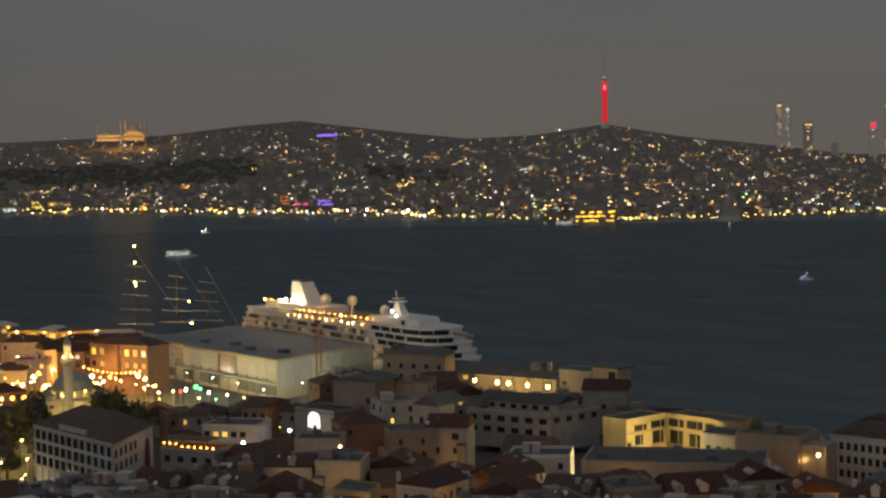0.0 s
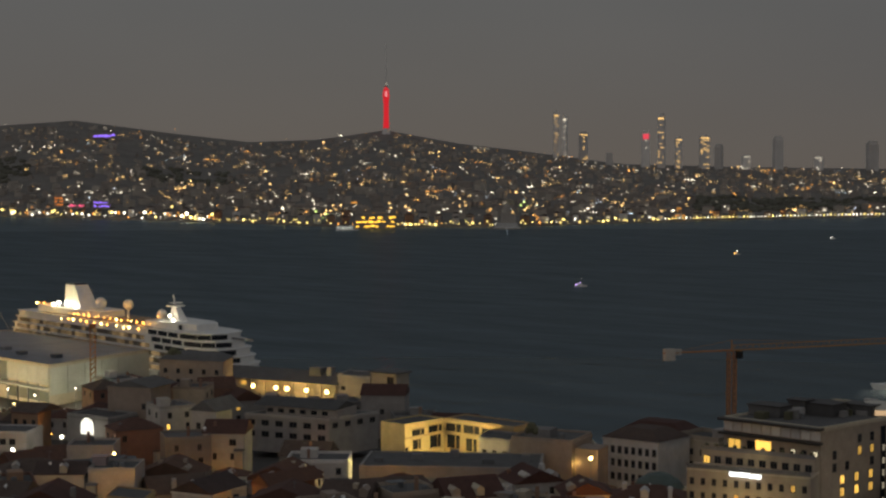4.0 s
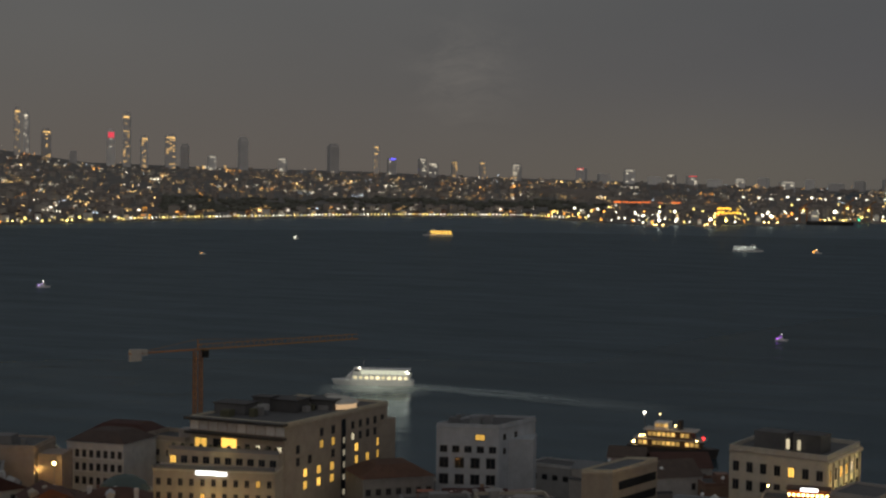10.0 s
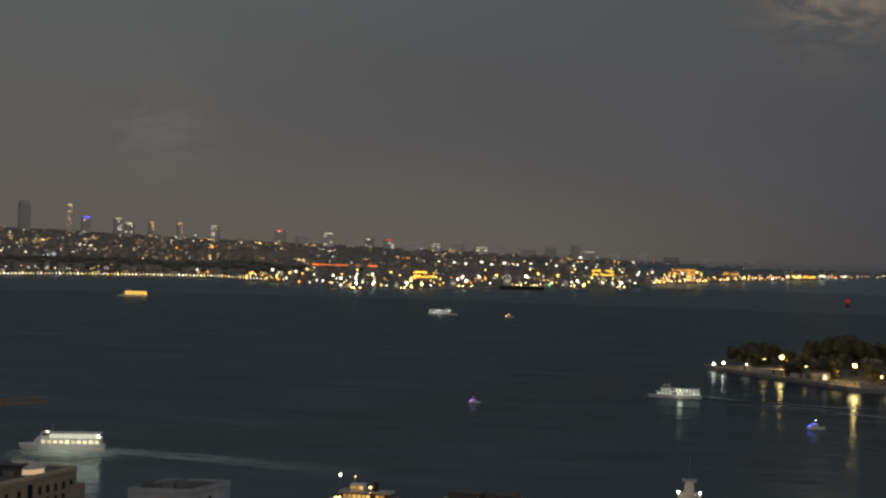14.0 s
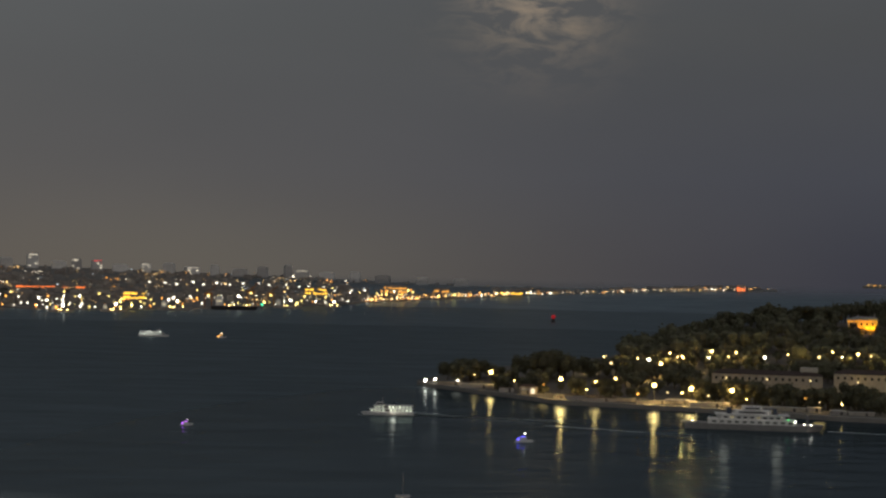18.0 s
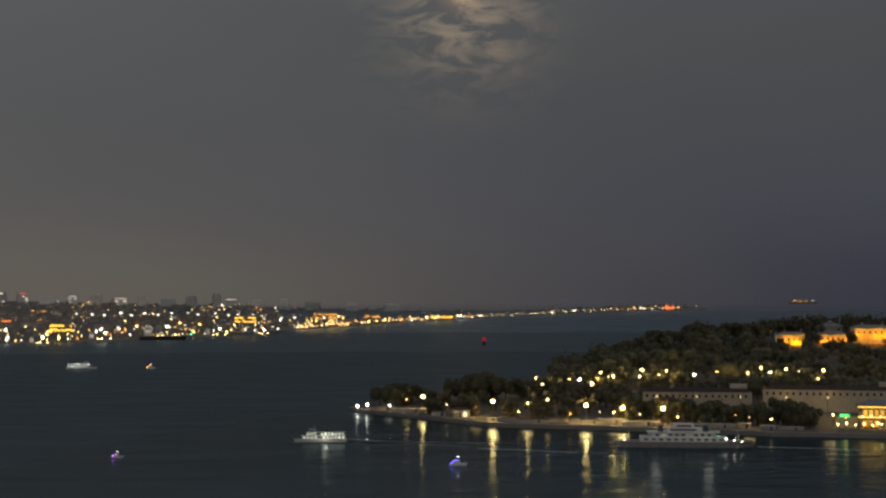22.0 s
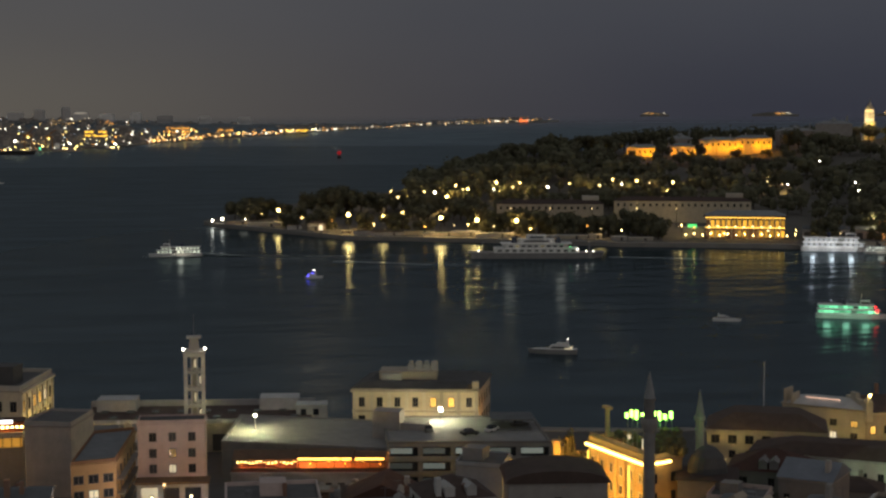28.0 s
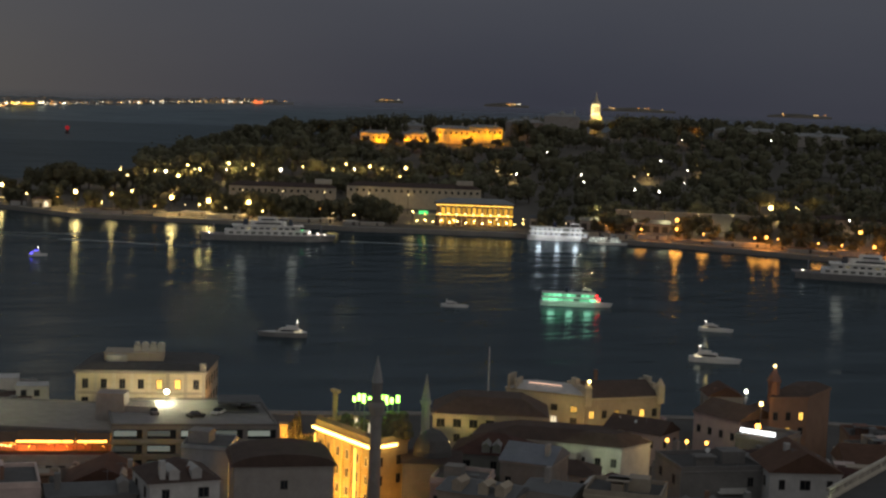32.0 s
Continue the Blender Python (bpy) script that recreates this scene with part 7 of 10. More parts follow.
def car_park():
    """Parking house: a lit roof deck over open levels."""
    b = Block("parking_house", "open concrete parking house with a lamplit roof", "parking house", (147.41, 353), (153.37, 354), (152.7, 384), 2, 13, CONCRETE, trim=False, keep=False)
    b.flat_roof(CONCRETE, 0.5)
    for z in (8.2, 4.8, 1.4):
        for k in range(5):
            x = (k + 0.5) * b.w / 5
            # dark panel in place of the shade inside the open level
            b.add("opening", Shape().box(x, -0.06, z, b.w / 5 - 1.1, 0.14, 2.0), BLACK_GLASS)
            b.add("ceiling_light", Shape().box(x - 0.6, -0.18, z + 0.55, b.w / 5 - 2.4, 0.1, 1.25), glow("deck_light", (0.90, 1.0, 0.86), (0.16, 0.09, 0.03)[int((8.2 - z) / 3.3)] * (1.3, 0.5, 1.1, 0.9, 0.35)[(k + int(z)) % 5]), "pale lit parking level")
        b.add("spandrel", Shape().box(b.w / 2, -0.3, z - 1.0, b.w, 0.5, 0.9), CONCRETE)
    b.add("roof_light_frame", Shape().box(b.w - 8, 18, b.h, 9, 8, 0.5).box(b.w - 8, 18, b.h + 2.4, 10, 9, 0.4), TIN)
    c = Block("parking_wing", "flat lamplit roof wing of the parking house", "parking house", (141.4, 368), (147.38, 356), (147.6, 388), 2, 11, CONCRETE, trim=False, keep=False)
    c.flat_roof(CONCRETE, 0.4)
    c.add("end_hut", Shape().box(c.w * 0.92, 14, c.h, 6.5, 5, 6.5), GREY_WALL)
    c.add("end_hut", Shape().box(c.w * 0.92 + 6, 15, c.h, 6, 5, 3.6), GREY_WALL)
    KEEP.append((141.2, 153.5, 348, 392))
    floodlight(142.62, 381, 14.2, 3600, (1.0, 0.93, 0.48), 0.4, BULB_WHITE, z0=11)
    floodlight(149.35, 379, 15.2, 3600, (1.0, 0.93, 0.56), 0.6, BULB_WHITE, z0=13)
    floodlight(147.6, 374, 13.8, 150, (1.0, 0.93, 0.62), 0.4, BULB_WHITE, z0=11)
    for k, (az, d, col) in enumerate(((150.4, 362, HULL_DARK), (151.2, 366, SHIP_WHITE), (148.9, 366, STEEL), (152.2, 372, HULL_DARK), (151.6, 377, STEEL))):
        parked_car(facing(az, d, 13.12, 20 + 40 * (k % 3)), col)


def parked_car(m, paint):
    t = thing("parked_car", m, "small parked car on the parking roof", "car", "parked cars")
    part("body", Shape().prism([(-2.1, -0.85), (2.1, -0.85), (2.1, 0.85), (-2.1, 0.85)], 0.3, 0.85, top=[(-2.05, -0.8), (2.05, -0.8), (2.05, 0.8), (-2.05, 0.8)]), paint, t)
    part("cabin", Shape().prism([(-1.3, -0.78), (1.2, -0.78), (1.2, 0.78), (-1.3, 0.78)], 0.85, 1.45, top=[(-0.9, -0.65), (0.6, -0.65), (0.6, 0.65), (-0.9, 0.65)]), BLACK_GLASS, t)
    for x in (-1.35, 1.35):
        for y in (-0.8, 0.8):
            part("wheel", Shape().lathe([(0.32, -0.1), (0.32, 0.1)], 10, Matrix.Translation((x, y, 0.32)) @ pose(0, 0, 0, 90, 0, 0)), HULL_DARK, t)


def gold_hotel():
    b = Block("gold_hotel", "narrow hotel washed in golden light, roof terrace", "hotel", (154.73, 315), (156.79, 297), (158.1, 303), 4, 22, OCHRE)
    b.flat_roof(WOOD, 0.9)
    b.windows((13.4, 9.8, 6.2), 6, (0.9, 1.6), light_frame=True).windows((13.4, 9.8), 2, (0.9, 1.6), face="side")
    b.add("cornice_light", Shape().box(b.w / 2, -0.55, b.h - 0.9, b.w + 0.8, 0.3, 0.42), glow("cornice_glow", (1.0, 0.62, 0.16), 9.0), "glowing golden cornice strip")
    b.add("cornice_light", Shape().box(b.t * 0.33, -0.55, b.h - 0.9, b.t * 0.62, 0.3, 0.42), glow("cornice_glow_side", (1.0, 0.62, 0.16), 9.0), "glowing golden cornice strip", "side")
    for x in (0.3, b.w * 0.74):
        b.add("light_line", Shape().box(x, -0.3, 2.0, 0.35, 0.2, b.h - 4.0), glow("line_glow", (1.0, 0.72, 0.12), 2.2), "golden vertical light line")
    for k in range(7):
        b.add("pilaster", Shape().box(0.4 + k * (b.w - 0.8) / 6, -0.12, 0, 0.45, 0.3, b.h - 1.6), OCHRE)
    # roof terrace: rails, plants, a lit sign frame and a post
    b.add("rail", Shape().box(b.w / 2, 0.3, b.h + 0.9, b.w, 0.1, 0.9), STEEL)
    rng = random.Random(2)
    for k in range(16):
        x, y = rng.uniform(0.05, 0.95) * b.w, rng.uniform(1, 6)
        b.add("shrub", Shape().ball(x, y, b.h + 1.3, rng.uniform(0.5, 1.0), 6).ball(x + 0.4, y, b.h + 1.9, 0.5, 6), LEAF)
    b.add("sign_post", Shape().box(2.2, 3, b.h, 0.7, 0.7, 6.4).box(2.2, 3, b.h + 6.4, 2.6, 0.8, 0.6), OCHRE)
    KEEP.append((153.2, 157.7, 318, 425))
    inv = b.top.matrix_basis.inverted()
    green = glow("green_sign_glow", (0.40, 1.0, 0.12), 7.0)
    for k, az in enumerate((156.10, 156.27, 156.44, 156.66, 157.08, 157.26, 157.46, 157.68)):
        p = inv @ polar(az, 303 - 0.6 * (k > 3), 28.9 + 0.25 * math.sin(k * 2.1))
        b.add("green_sign", Shape().box(p.x, p.y, p.z, 0.75, 0.3, 1.0 + 0.35 * ((k * 7) % 3)), green, "green lit roof sign bar")
        b.add("sign_frame", Shape().box(p.x, p.y + 0.25, b.h, 0.12, 0.12, p.z - b.h + 0.4), STEEL)
    for k in range(7):
        p = inv @ polar(157.2 + 0.14 * k, 302, 24.5 + (k % 3))
        b.add("shrub", Shape().ball(p.x, p.y, p.z, 1.2, 7).ball(p.x + 0.8, p.y, p.z - 1.2, 1.1, 7).ball(p.x, p.y, b.h + 0.8, 0.9, 7), LEAF)
    for x in (0.55, 0.80):
        b.add("terrace_lamp", Shape().box(b.w * x, 2.2, b.h + 0.4, 1.0, 0.2, 2.6), LIT_PANE_WHITE, "lit terrace door")
    for az, d, z, p in ((154.6, 305, 9, 2400), (155.4, 298.5, 9, 2400), (156.3, 291.5, 9, 2400), (157.4, 293, 12, 260), (155.2, 303, 17, 1200), (156.2, 294.5, 17, 1200)):
        lamp("gold_light", polar(az, d, z), p, (1.0, 0.50, 0.09), 0.5)
    lamp("green_light", polar(157.0, 303, 27.5), 150, (0.3, 1.0, 0.15), 0.5)
    lamp("roof_light", polar(155.8, 304, 25.0), 120, LAMP_GOLD, 0.4)
    b = Block("gold_annex", "low annex wall lit amber from the street", "house", (153.75, 330), (154.7, 318), None, 4, 15.6, OCHRE, 6)
    b.flat_roof()
    t = thing("amber_pillar", facing(153.56, 321, 4), "tall plastered pillar lit amber beside the hotel", "pillar")
    part("shaft", Shape().box(0, 0, 0, 1.5, 1.5, 16.2), OCHRE, t)
    part("cap", Shape().box(0, 0, 16.2, 1.9, 1.9, 0.5), OCHRE, t)
    for az, d, h, w in ((153.88, 322, 18.6, 4.6), (154.15, 321, 14.4, 3.6), (154.4, 321, 14.6, 4.0), (154.65, 320, 14.0, 3.8)):
        tree_at(facing(az, d, 4), h, w, int(az * 100), False, "tree lit amber by street lamps", "hotel trees")
    for az, d, z, p in ((153.7, 316, 19, 1100), (153.95, 315, 15, 1500), (154.45, 314, 17, 900)):
        lamp("annex_light", polar(az, d, z), p, LAMP_AMBER, 0.4)


def small_mosque():
    t = thing("stone_minaret", facing(156.91, 281, 10), "slim grey stone minaret with pointed lead cap", "minaret")
    part("shaft", Shape().lathe([(1.7, 0), (1.15, 3), (1.0, 22.0)], 14), DARK_STONE, t)
    part("balcony", Shape().lathe([(1.05, 21.0), (1.5, 22.1), (1.65, 22.4), (1.65, 23.4), (1.5, 23.4), (1.5, 22.5), (0.9, 22.5)], 14), DARK_STONE, t)
    part("upper_shaft", Shape().lathe([(0.9, 22.4), (0.9, 26.6), (1.05, 26.8)], 14), DARK_STONE, t)
    part("cap", Shape().lathe([(1.05, 26.8), (0.55, 29.4), (0.05, 31.6)], 14), LEAD, t)
    KEEP.append((156.4, 157.4, 274, 290))
    t = thing("domed_mosque", facing(159.0, 301, 5), "dark domed stone mosque without lights", "mosque")
    part("prayer_hall", Shape().box(0, 0, 0, 11, 12, 14.0), CONCRETE, t)
    part("dome", Shape().lathe([(3.8, 14.0), (3.7, 15.6), (3.0, 17.6), (1.6, 19.0), (0.1, 19.6)], 18), FELT, t)
    part("roof", Shape().hip(0, 0, 14.0, 11, 12, 1.0), TILE_DARK, t)
    KEEP.append((157.8, 160.2, 292, 310))
    t = thing("green_spire", facing(158.71, 334, 6), "slender spire lit green beside the mosque", "spire")
    part("shaft", Shape().lathe([(1.0, 0), (0.9, 16.5), (1.2, 16.8), (1.2, 17.6)], 12), GREY_WALL, t)
    part("cone", Shape().lathe([(1.0, 17.6), (0.5, 20.6), (0.04, 23.4)], 12), LEAD, t)
    lamp("spire_light", polar(158.5, 329, 23), 70, (0.25, 1.0, 0.2), 0.4)


def ferry_station():
    b = Block("ferry_station", "cream ferry station with stepped gables and red roof", "ferry station", (164.5, 394), (167.2, 404), None, 2, 14.4, CREAM, 14)
    b.windows((7.2,), 6, (1.2, 1.8), "ldldld").windows((3.2,), 6, (1.3, 2.0))
    b.add("roof", Shape().gable(b.w / 2, 7, b.h, b.w - 1, 14, 3.0), TILE_DARK)
    for x in (0.4, b.w - 0.4):
        b.add("gable_wall", Shape().prism([(x - 0.5, -0.5), (x + 0.5, -0.5), (x + 0.5, 14.5), (x - 0.5, 14.5)], b.h, b.h + 1.4).box(x, 7, b.h + 1.4, 1.0, 8, 1.2).box(x, 7, b.h + 2.6, 1.0, 3, 1.2), CREAM)
        b.add("turret", Shape().box(x, -0.1, b.h - 2, 1.7, 1.7, 4.6).lathe([(1.2, b.h + 2.6), (0.1, b.h + 4.4)], 8, Matrix.Translation((x, -0.1, 0))), CREAM)
    b.add("bulb", Shape().ball(0.4, -0.9, b.h + 4.4, 0.4), BULB_WARM, "glowing gable lamp")
    b.add("chimney", Shape().box(6, 7, b.h + 3.2, 0.8, 0.8, 2.6), BROWN)
    c = Block("station_wing", "low cream station wing with a lit roof line", "ferry station", (161.6, 401), (164.45, 394), None, 2, 15.0, CREAM, 12)
    c.windows((8.6,), 4, (1.6, 1.4), "dddl").windows((5.2,), 4, (1.6, 1.8), "ddwd")
    c.add("roof", Shape().hip(c.w / 2, 6, c.h, c.w, 12, 1.6), WHITE_WALL)
    c.add("light_line", Shape().box(c.w * 0.45, 3.0, c.h + 1.2, c.w * 0.42, 0.2, 0.25), glow("line_pink", (1.0, 0.6, 0.42), 1.0), "pinkish roof light line")
    c.add("end_arch", Shape().box(0.8, 2, c.h, 0.5, 5, 3.4).box(2.6, 2, c.h, 0.5, 5, 2.4), CREAM)
    for az, d, p in ((164.8, 386, 700), (166.0, 390, 700), (167.0, 394, 500), (162.3, 390, 750), (163.5, 386, 750)):
        floodlight(az, d, 6.5, p, LAMP_GOLD, 0.2)
    t = thing("flag_pole", facing(160.95, 404, 2), "tall white flag pole on the quay", "flag pole")
    part("pole", Shape().rod((0, 0, 0), (0, 0, 22.5), 0.16, 8, r2=0.08), SHIP_WHITE, t)
    part("base", Shape().box(0, 0, 0, 1.2, 1.2, 0.8), QUAY, t)


def tower_crane(az, d, z_jib, jib_a, jib_b, label, arm=True):
    t = thing("tower_crane", Matrix.Translation(polar(az, d, 2)), label, "crane")
    h, s = z_jib - 2, 0.9
    mast = Shape()
    for x in (-s, s):
        for y in (-s, s):
            mast.box(x, y, 0, 0.34, 0.34, h)
    for k in range(int(h / 1.8)):
        z = k * 1.8
        for y in (-s, s):
            mast.rod((-s, y, z), (s, y, z + 1.8), 0.08, 4)
        for x in (-s, s):
            mast.rod((x, -s, z + 1.8), (x, s, z), 0.08, 4)
    part("mast", mast, CRANE_PAINT, t)
    part("foot", Shape().box(0, 0, -0.6, 5, 5, 0.8), CONCRETE, t)
    if not arm:
        part("head", Shape().box(0, 0, h, 2.4, 2.4, 1.4), CRANE_PAINT, t)
        return
    way = polar(*jib_b) - polar(az, d)
    turn = Matrix.Translation((0, 0, h)) @ Matrix.Rotation(flat_angle(way), 4, "Z")
    n, back = way.length, (polar(*jib_a) - polar(az, d)).length
    jib = Shape().box(n / 2, -0.6, 0.3, n, 0.2, 0.2, turn).box(n / 2, 0.6, 0.3, n, 0.2, 0.2, turn).box(n / 2, 0, 1.7, n, 0.2, 0.2, turn)
    for k in range(int(n / 1.9)):
        jib.rod((k * 1.9, -0.6, 0.4), (k * 1.9 + 0.95, 0, 1.8), 0.06, 4, turn).rod((k * 1.9 + 0.95, 0, 1.8), (k * 1.9 + 1.9, 0.6, 0.4), 0.06, 4, turn)
    part("jib", jib, CRANE_PAINT, t)
    part("counter_jib", Shape().box(-back / 2, 0, 0.3, back, 1.4, 0.35, turn), CRANE_PAINT, t)
    part("counterweight", Shape().box(-back + 1.6, 0, -1.6, 3.0, 1.6, 3.2, turn).box(-back + 4.2, 0, -0.2, 1.6, 1.4, 1.6, turn), CANVAS, t, "pale concrete counterweight")
    part("cab", Shape().box(1.4, -1.5, -1.7, 1.6, 1.4, 2.0, turn), BLACK_GLASS, t)
    part("peak", Shape().rod((0, 0, 0), (0, 0, 3.2), 0.2, 4, turn).rod((0, 0, 3.2), (n * 0.55, 0, 1.8), 0.05, 4, turn).rod((0, 0, 3.2), (-back + 2, 0, 0.5), 0.05, 4, turn), CRANE_PAINT, t)

# ---------------------------------------------------------------- trees
def crown_mesh(seed, leaves, spread=1.0, leaf=1.0):
    """Unit crown about z = 0.5: many small leaf sprays on uneven lobes."""
    rng = random.Random(seed)
    s = Shape()
    lobes = [(rng.uniform(-0.32, 0.32), rng.uniform(-0.32, 0.32), rng.uniform(0.25, 0.8), rng.uniform(0.16, 0.30)) for _ in range(9)]
    for x, y, z, r in lobes:
        s.ball(x * spread, y * spread, z, r * 0.74, 7)
    for _ in range(leaves):
        x, y, z, r = rng.choice(lobes)
        d = Vector((rng.gauss(0, 1), rng.gauss(0, 1), rng.gauss(0, 1))).normalized() * r * rng.uniform(0.55, 1.05)
        c = Vector((x * spread, y * spread, z)) + d
        a = Vector((rng.gauss(0, 1), rng.gauss(0, 1), rng.gauss(0, 0.6))).normalized()
        b = a.cross(Vector((rng.gauss(0, 1), rng.gauss(0, 1), rng.gauss(0, 1)))).normalized()
        k = rng.uniform(0.025, 0.055) * leaf
        s.add([c - a * k, c + b * k * 0.7, c + a * k, c - b * k * 0.7], [(0, 1, 2, 3)])
    return s.mesh("crown", LEAF)


CROWNS = [crown_mesh(k, 1100, 1.0, 1.1) for k in range(5)]
CROWNS_FAR = [crown_mesh(20 + k, 420, 1.0, 1.5) for k in range(4)]
TRUNK = Shape().rod((0, 0, -0.02), (0.01, 0, 0.3), 0.035, 7, r2=0.024).rod((0.01, 0, 0.28), (0.12, 0.05, 0.52), 0.018, 5, r2=0.008).rod((0.01, 0, 0.28), (-0.11, 0.03, 0.55), 0.018, 5, r2=0.008).rod((0.01, 0, 0.28), (0.0, -0.1, 0.6), 0.016, 5, r2=0.007).mesh("trunk", BARK)


def tree_at(m, height, width, seed, far=False, label="dark broadleaf tree with a full uneven crown", group="trees"):
    t = thing("tree", m, label, "tree", group)
    k = Matrix.Diagonal((width, width, height, 1))
    crown = (CROWNS_FAR if far else CROWNS)[seed % (4 if far else 5)]
    part("trunk", TRUNK, None, t, "", Matrix.Diagonal((height, height, height, 1)))
    part("crown", crown, None, t, "", Matrix.Rotation(seed * 1.7, 4, "Z") @ k)
    return t


# ---------------------------------------------------------------- ships and boats
def hull_shape(length, beam, z0, z1, bow=0.25, stern=0.08, flare=1.15, n=9):
    """Hull along x, bow at +x, lofted from waterline to deck."""
    def outline(k, wide, over):
        pts = []
        for i in range(n + 1):
            u = i / n
            x = -length / 2 + length * u
            w = beam / 2 * wide
            if u > 1 - bow:
                w *= max(0.02, 1 - ((u - 1 + bow) / bow) ** 2)
            if u < stern:
                w *= 0.75 + 0.25 * u / stern
            pts.append((x + over * max(0, u - 0.6) * 2.5, -w))
        return pts + [(x, -y) for x, y in reversed(pts)]
    return Shape().loft([[(x, y, z0) for x, y in outline(0, 0.9, 0.0)], [(x, y, z1) for x, y in outline(1, 1.0, (flare - 1) * length * 0.25)]])


def cruise_ship():
    stern, bow = polar(87.05, 770), polar(95.0, 604)
    mid = (stern + bow) / 2
    ln = (bow - stern).length - 4
    t = thing("cruise_ship", Matrix.Translation(mid) @ Matrix.Rotation(flat_angle(bow - stern), 4, "Z"), "white cruise ship moored at the quay, decks lit", "cruise ship")
    part("hull", hull_shape(ln, 25, -1.0, 9.5, 0.24, 0.06), SHIP_WHITE, t)
    part("boot_top", hull_shape(ln - 0.6, 25.1, -1.0, 1.2, 0.24, 0.06, 1.0), SHIP_NAVY, t, "dark waterline band")
    deck_h = 2.75
    pane = Shape().box(0, -0.06, 0, 3.02, 0.14, 1.75).mesh("balcony", surface("cabin_dark", (0.17, 0.14, 0.10), 0.4))
    pane_lit = Shape().box(0, -0.06, 0, 3.02, 0.14, 1.75).mesh("balcony", glow("cabin_glow", (1.0, 0.66, 0.30), 0.16, 0.5, per="object"))
    rng = random.Random(3)
    side = -12.2
    for k in range(6):
        z = 9.5 + k * deck_h
        x0, x1 = -ln / 2 + 3 + k * 1.8, ln / 2 - 4 - k * 3.0
        w = 12.2 - (0.5 if k > 3 else 0)
        nose = [(x1 - 16, -w), (x1 - 6, -w * 0.86), (x1 - 1.5, -w * 0.55), (x1, 0), (x1 - 1.5, w * 0.55), (x1 - 6, w * 0.86), (x1 - 16, w)]
        deck = part("deck", Shape().prism([(x0, -w), *nose, (x0, w)], z, z + deck_h - 0.45), SHIP_WHITE, t)
        grown = [(x * 1.004, y * 1.05) for x, y in [(x0, -w), *nose, (x0, w)]]
        part("deck_edge", Shape().prism(grown, z + deck_h - 0.45, z + deck_h), SHIP_WHITE, t)
        n = int((x1 - (46 if k > 2 else 20) - x0) / 3.3)
        if k > 2:
            part("side_glazing", Shape().box(x1 - 29, -w + 0.02, z + 0.3, 25, 0.16, 1.85), BLACK_GLASS, deck, "dark saloon glazing")
            for i in range(4):
                part("pillar", Shape().box(x1 - 41 + i * 8, -w - 0.08, z, 0.7, 0.3, deck_h - 0.45), SHIP_WHITE, deck)
        if k < 5:
            for i in range(n):
                x = x0 + 4 + i * 3.3
                if k == 0 and x > ln / 2 - 42:
                    continue
                part("balcony", pane_lit if rng.random() < 0.45 else pane, None, deck, "", pose(x, -w - 0.02, z + 0.35))
        # curved front glazing
        band = Shape()
        for a, b in zip(nose[:4], nose[1:4]):
            va, vb = Vector((*a, 0)), Vector((*b, 0))
            m = Matrix.Translation(va + Vector((0, 0, z + (0.3 if k > 1 else 0.7)))) @ Matrix.Rotation(flat_angle(vb - va), 4, "Z")
            band.box((vb - va).length / 2, -0.05, 0, (vb - va).length - 0.3, 0.2, 1.85 if k > 1 else 1.0, m)
        part("front_window", band, BLACK_GLASS, t)
    top = 9.5 + 6 * deck_h
    part("pool_deck", Shape().box(-14, 0, top - 0.2, 96, 23, 0.3), SHIP_DECK, t)
    part("upper_house", Shape().prism([(-70, -8), (-22, -8), (-16, -6), (-16, 6), (-22, 8), (-70, 8)], top, top + 2.8), SHIP_WHITE, t)
    part("upper_house", Shape().prism([(28, -9.5), (52, -9), (60, -5), (60, 5), (52, 9), (28, 9.5)], top, top + 2.6), SHIP_WHITE, t)
    part("upper_window", Shape().box(42, -9.45, top + 0.4, 25, 0.3, 1.8, pose(0, 0, 0, 0, 0, 1)), BLACK_GLASS, t)
    # funnel with raked sides
    part("funnel", Shape().prism([(-52, -4.2), (-36, -4.2), (-36, 4.2), (-52, 4.2)], top + 2.8, top + 12.6, top=[(-52.5, -3.2), (-44.0, -3.2), (-44.0, 3.2), (-52.5, 3.2)]), SHIP_WHITE, t)
    part("funnel_top", Shape().prism([(-52.5, -3.2), (-44.0, -3.2), (-44.0, 3.2), (-52.5, 3.2)], top + 12.6, top + 13.3), SHIP_NAVY, t)
    part("mast", Shape().prism([(34, -2), (42, -2), (42, 2), (34, 2)], top + 2.6, top + 8.0, top=[(35, -1), (38, -1), (38, 1), (35, 1)]).box(36, 0, top + 8.0, 5, 6, 0.5).rod((36, 0, top + 8.4), (34.4, 0, top + 12.6), 0.3, 6).box(36.5, 0, top + 9.4, 3, 4.4, 0.35), SHIP_WHITE, t)
    for x, z, r in ((-30, top + 5.2, 2.6), (-6, top + 6.0, 2.3), (22, top + 3.6, 2.3)):
        part("radar_dome", Shape().ball(x, 2, z, r, 14).rod((x, 2, top), (x, 2, z - r * 0.8), 0.5, 6), SHIP_WHITE, t)
    part("rail", Shape().box(75, -8.2, top - 2.7, 22, 0.1, 1.0, pose(0, 0, 0, 0, 0, 8)), STEEL, t)
    bulbs = [(-34 + k * 4.6, -11.4, top + 1.6) for k in range(16)] + [(-40 + k * 6.0, -11.9, top - 1.2) for k in range(12)] + [(-70 + k * 3.4, -8.6, top + 3.9) for k in range(6)]
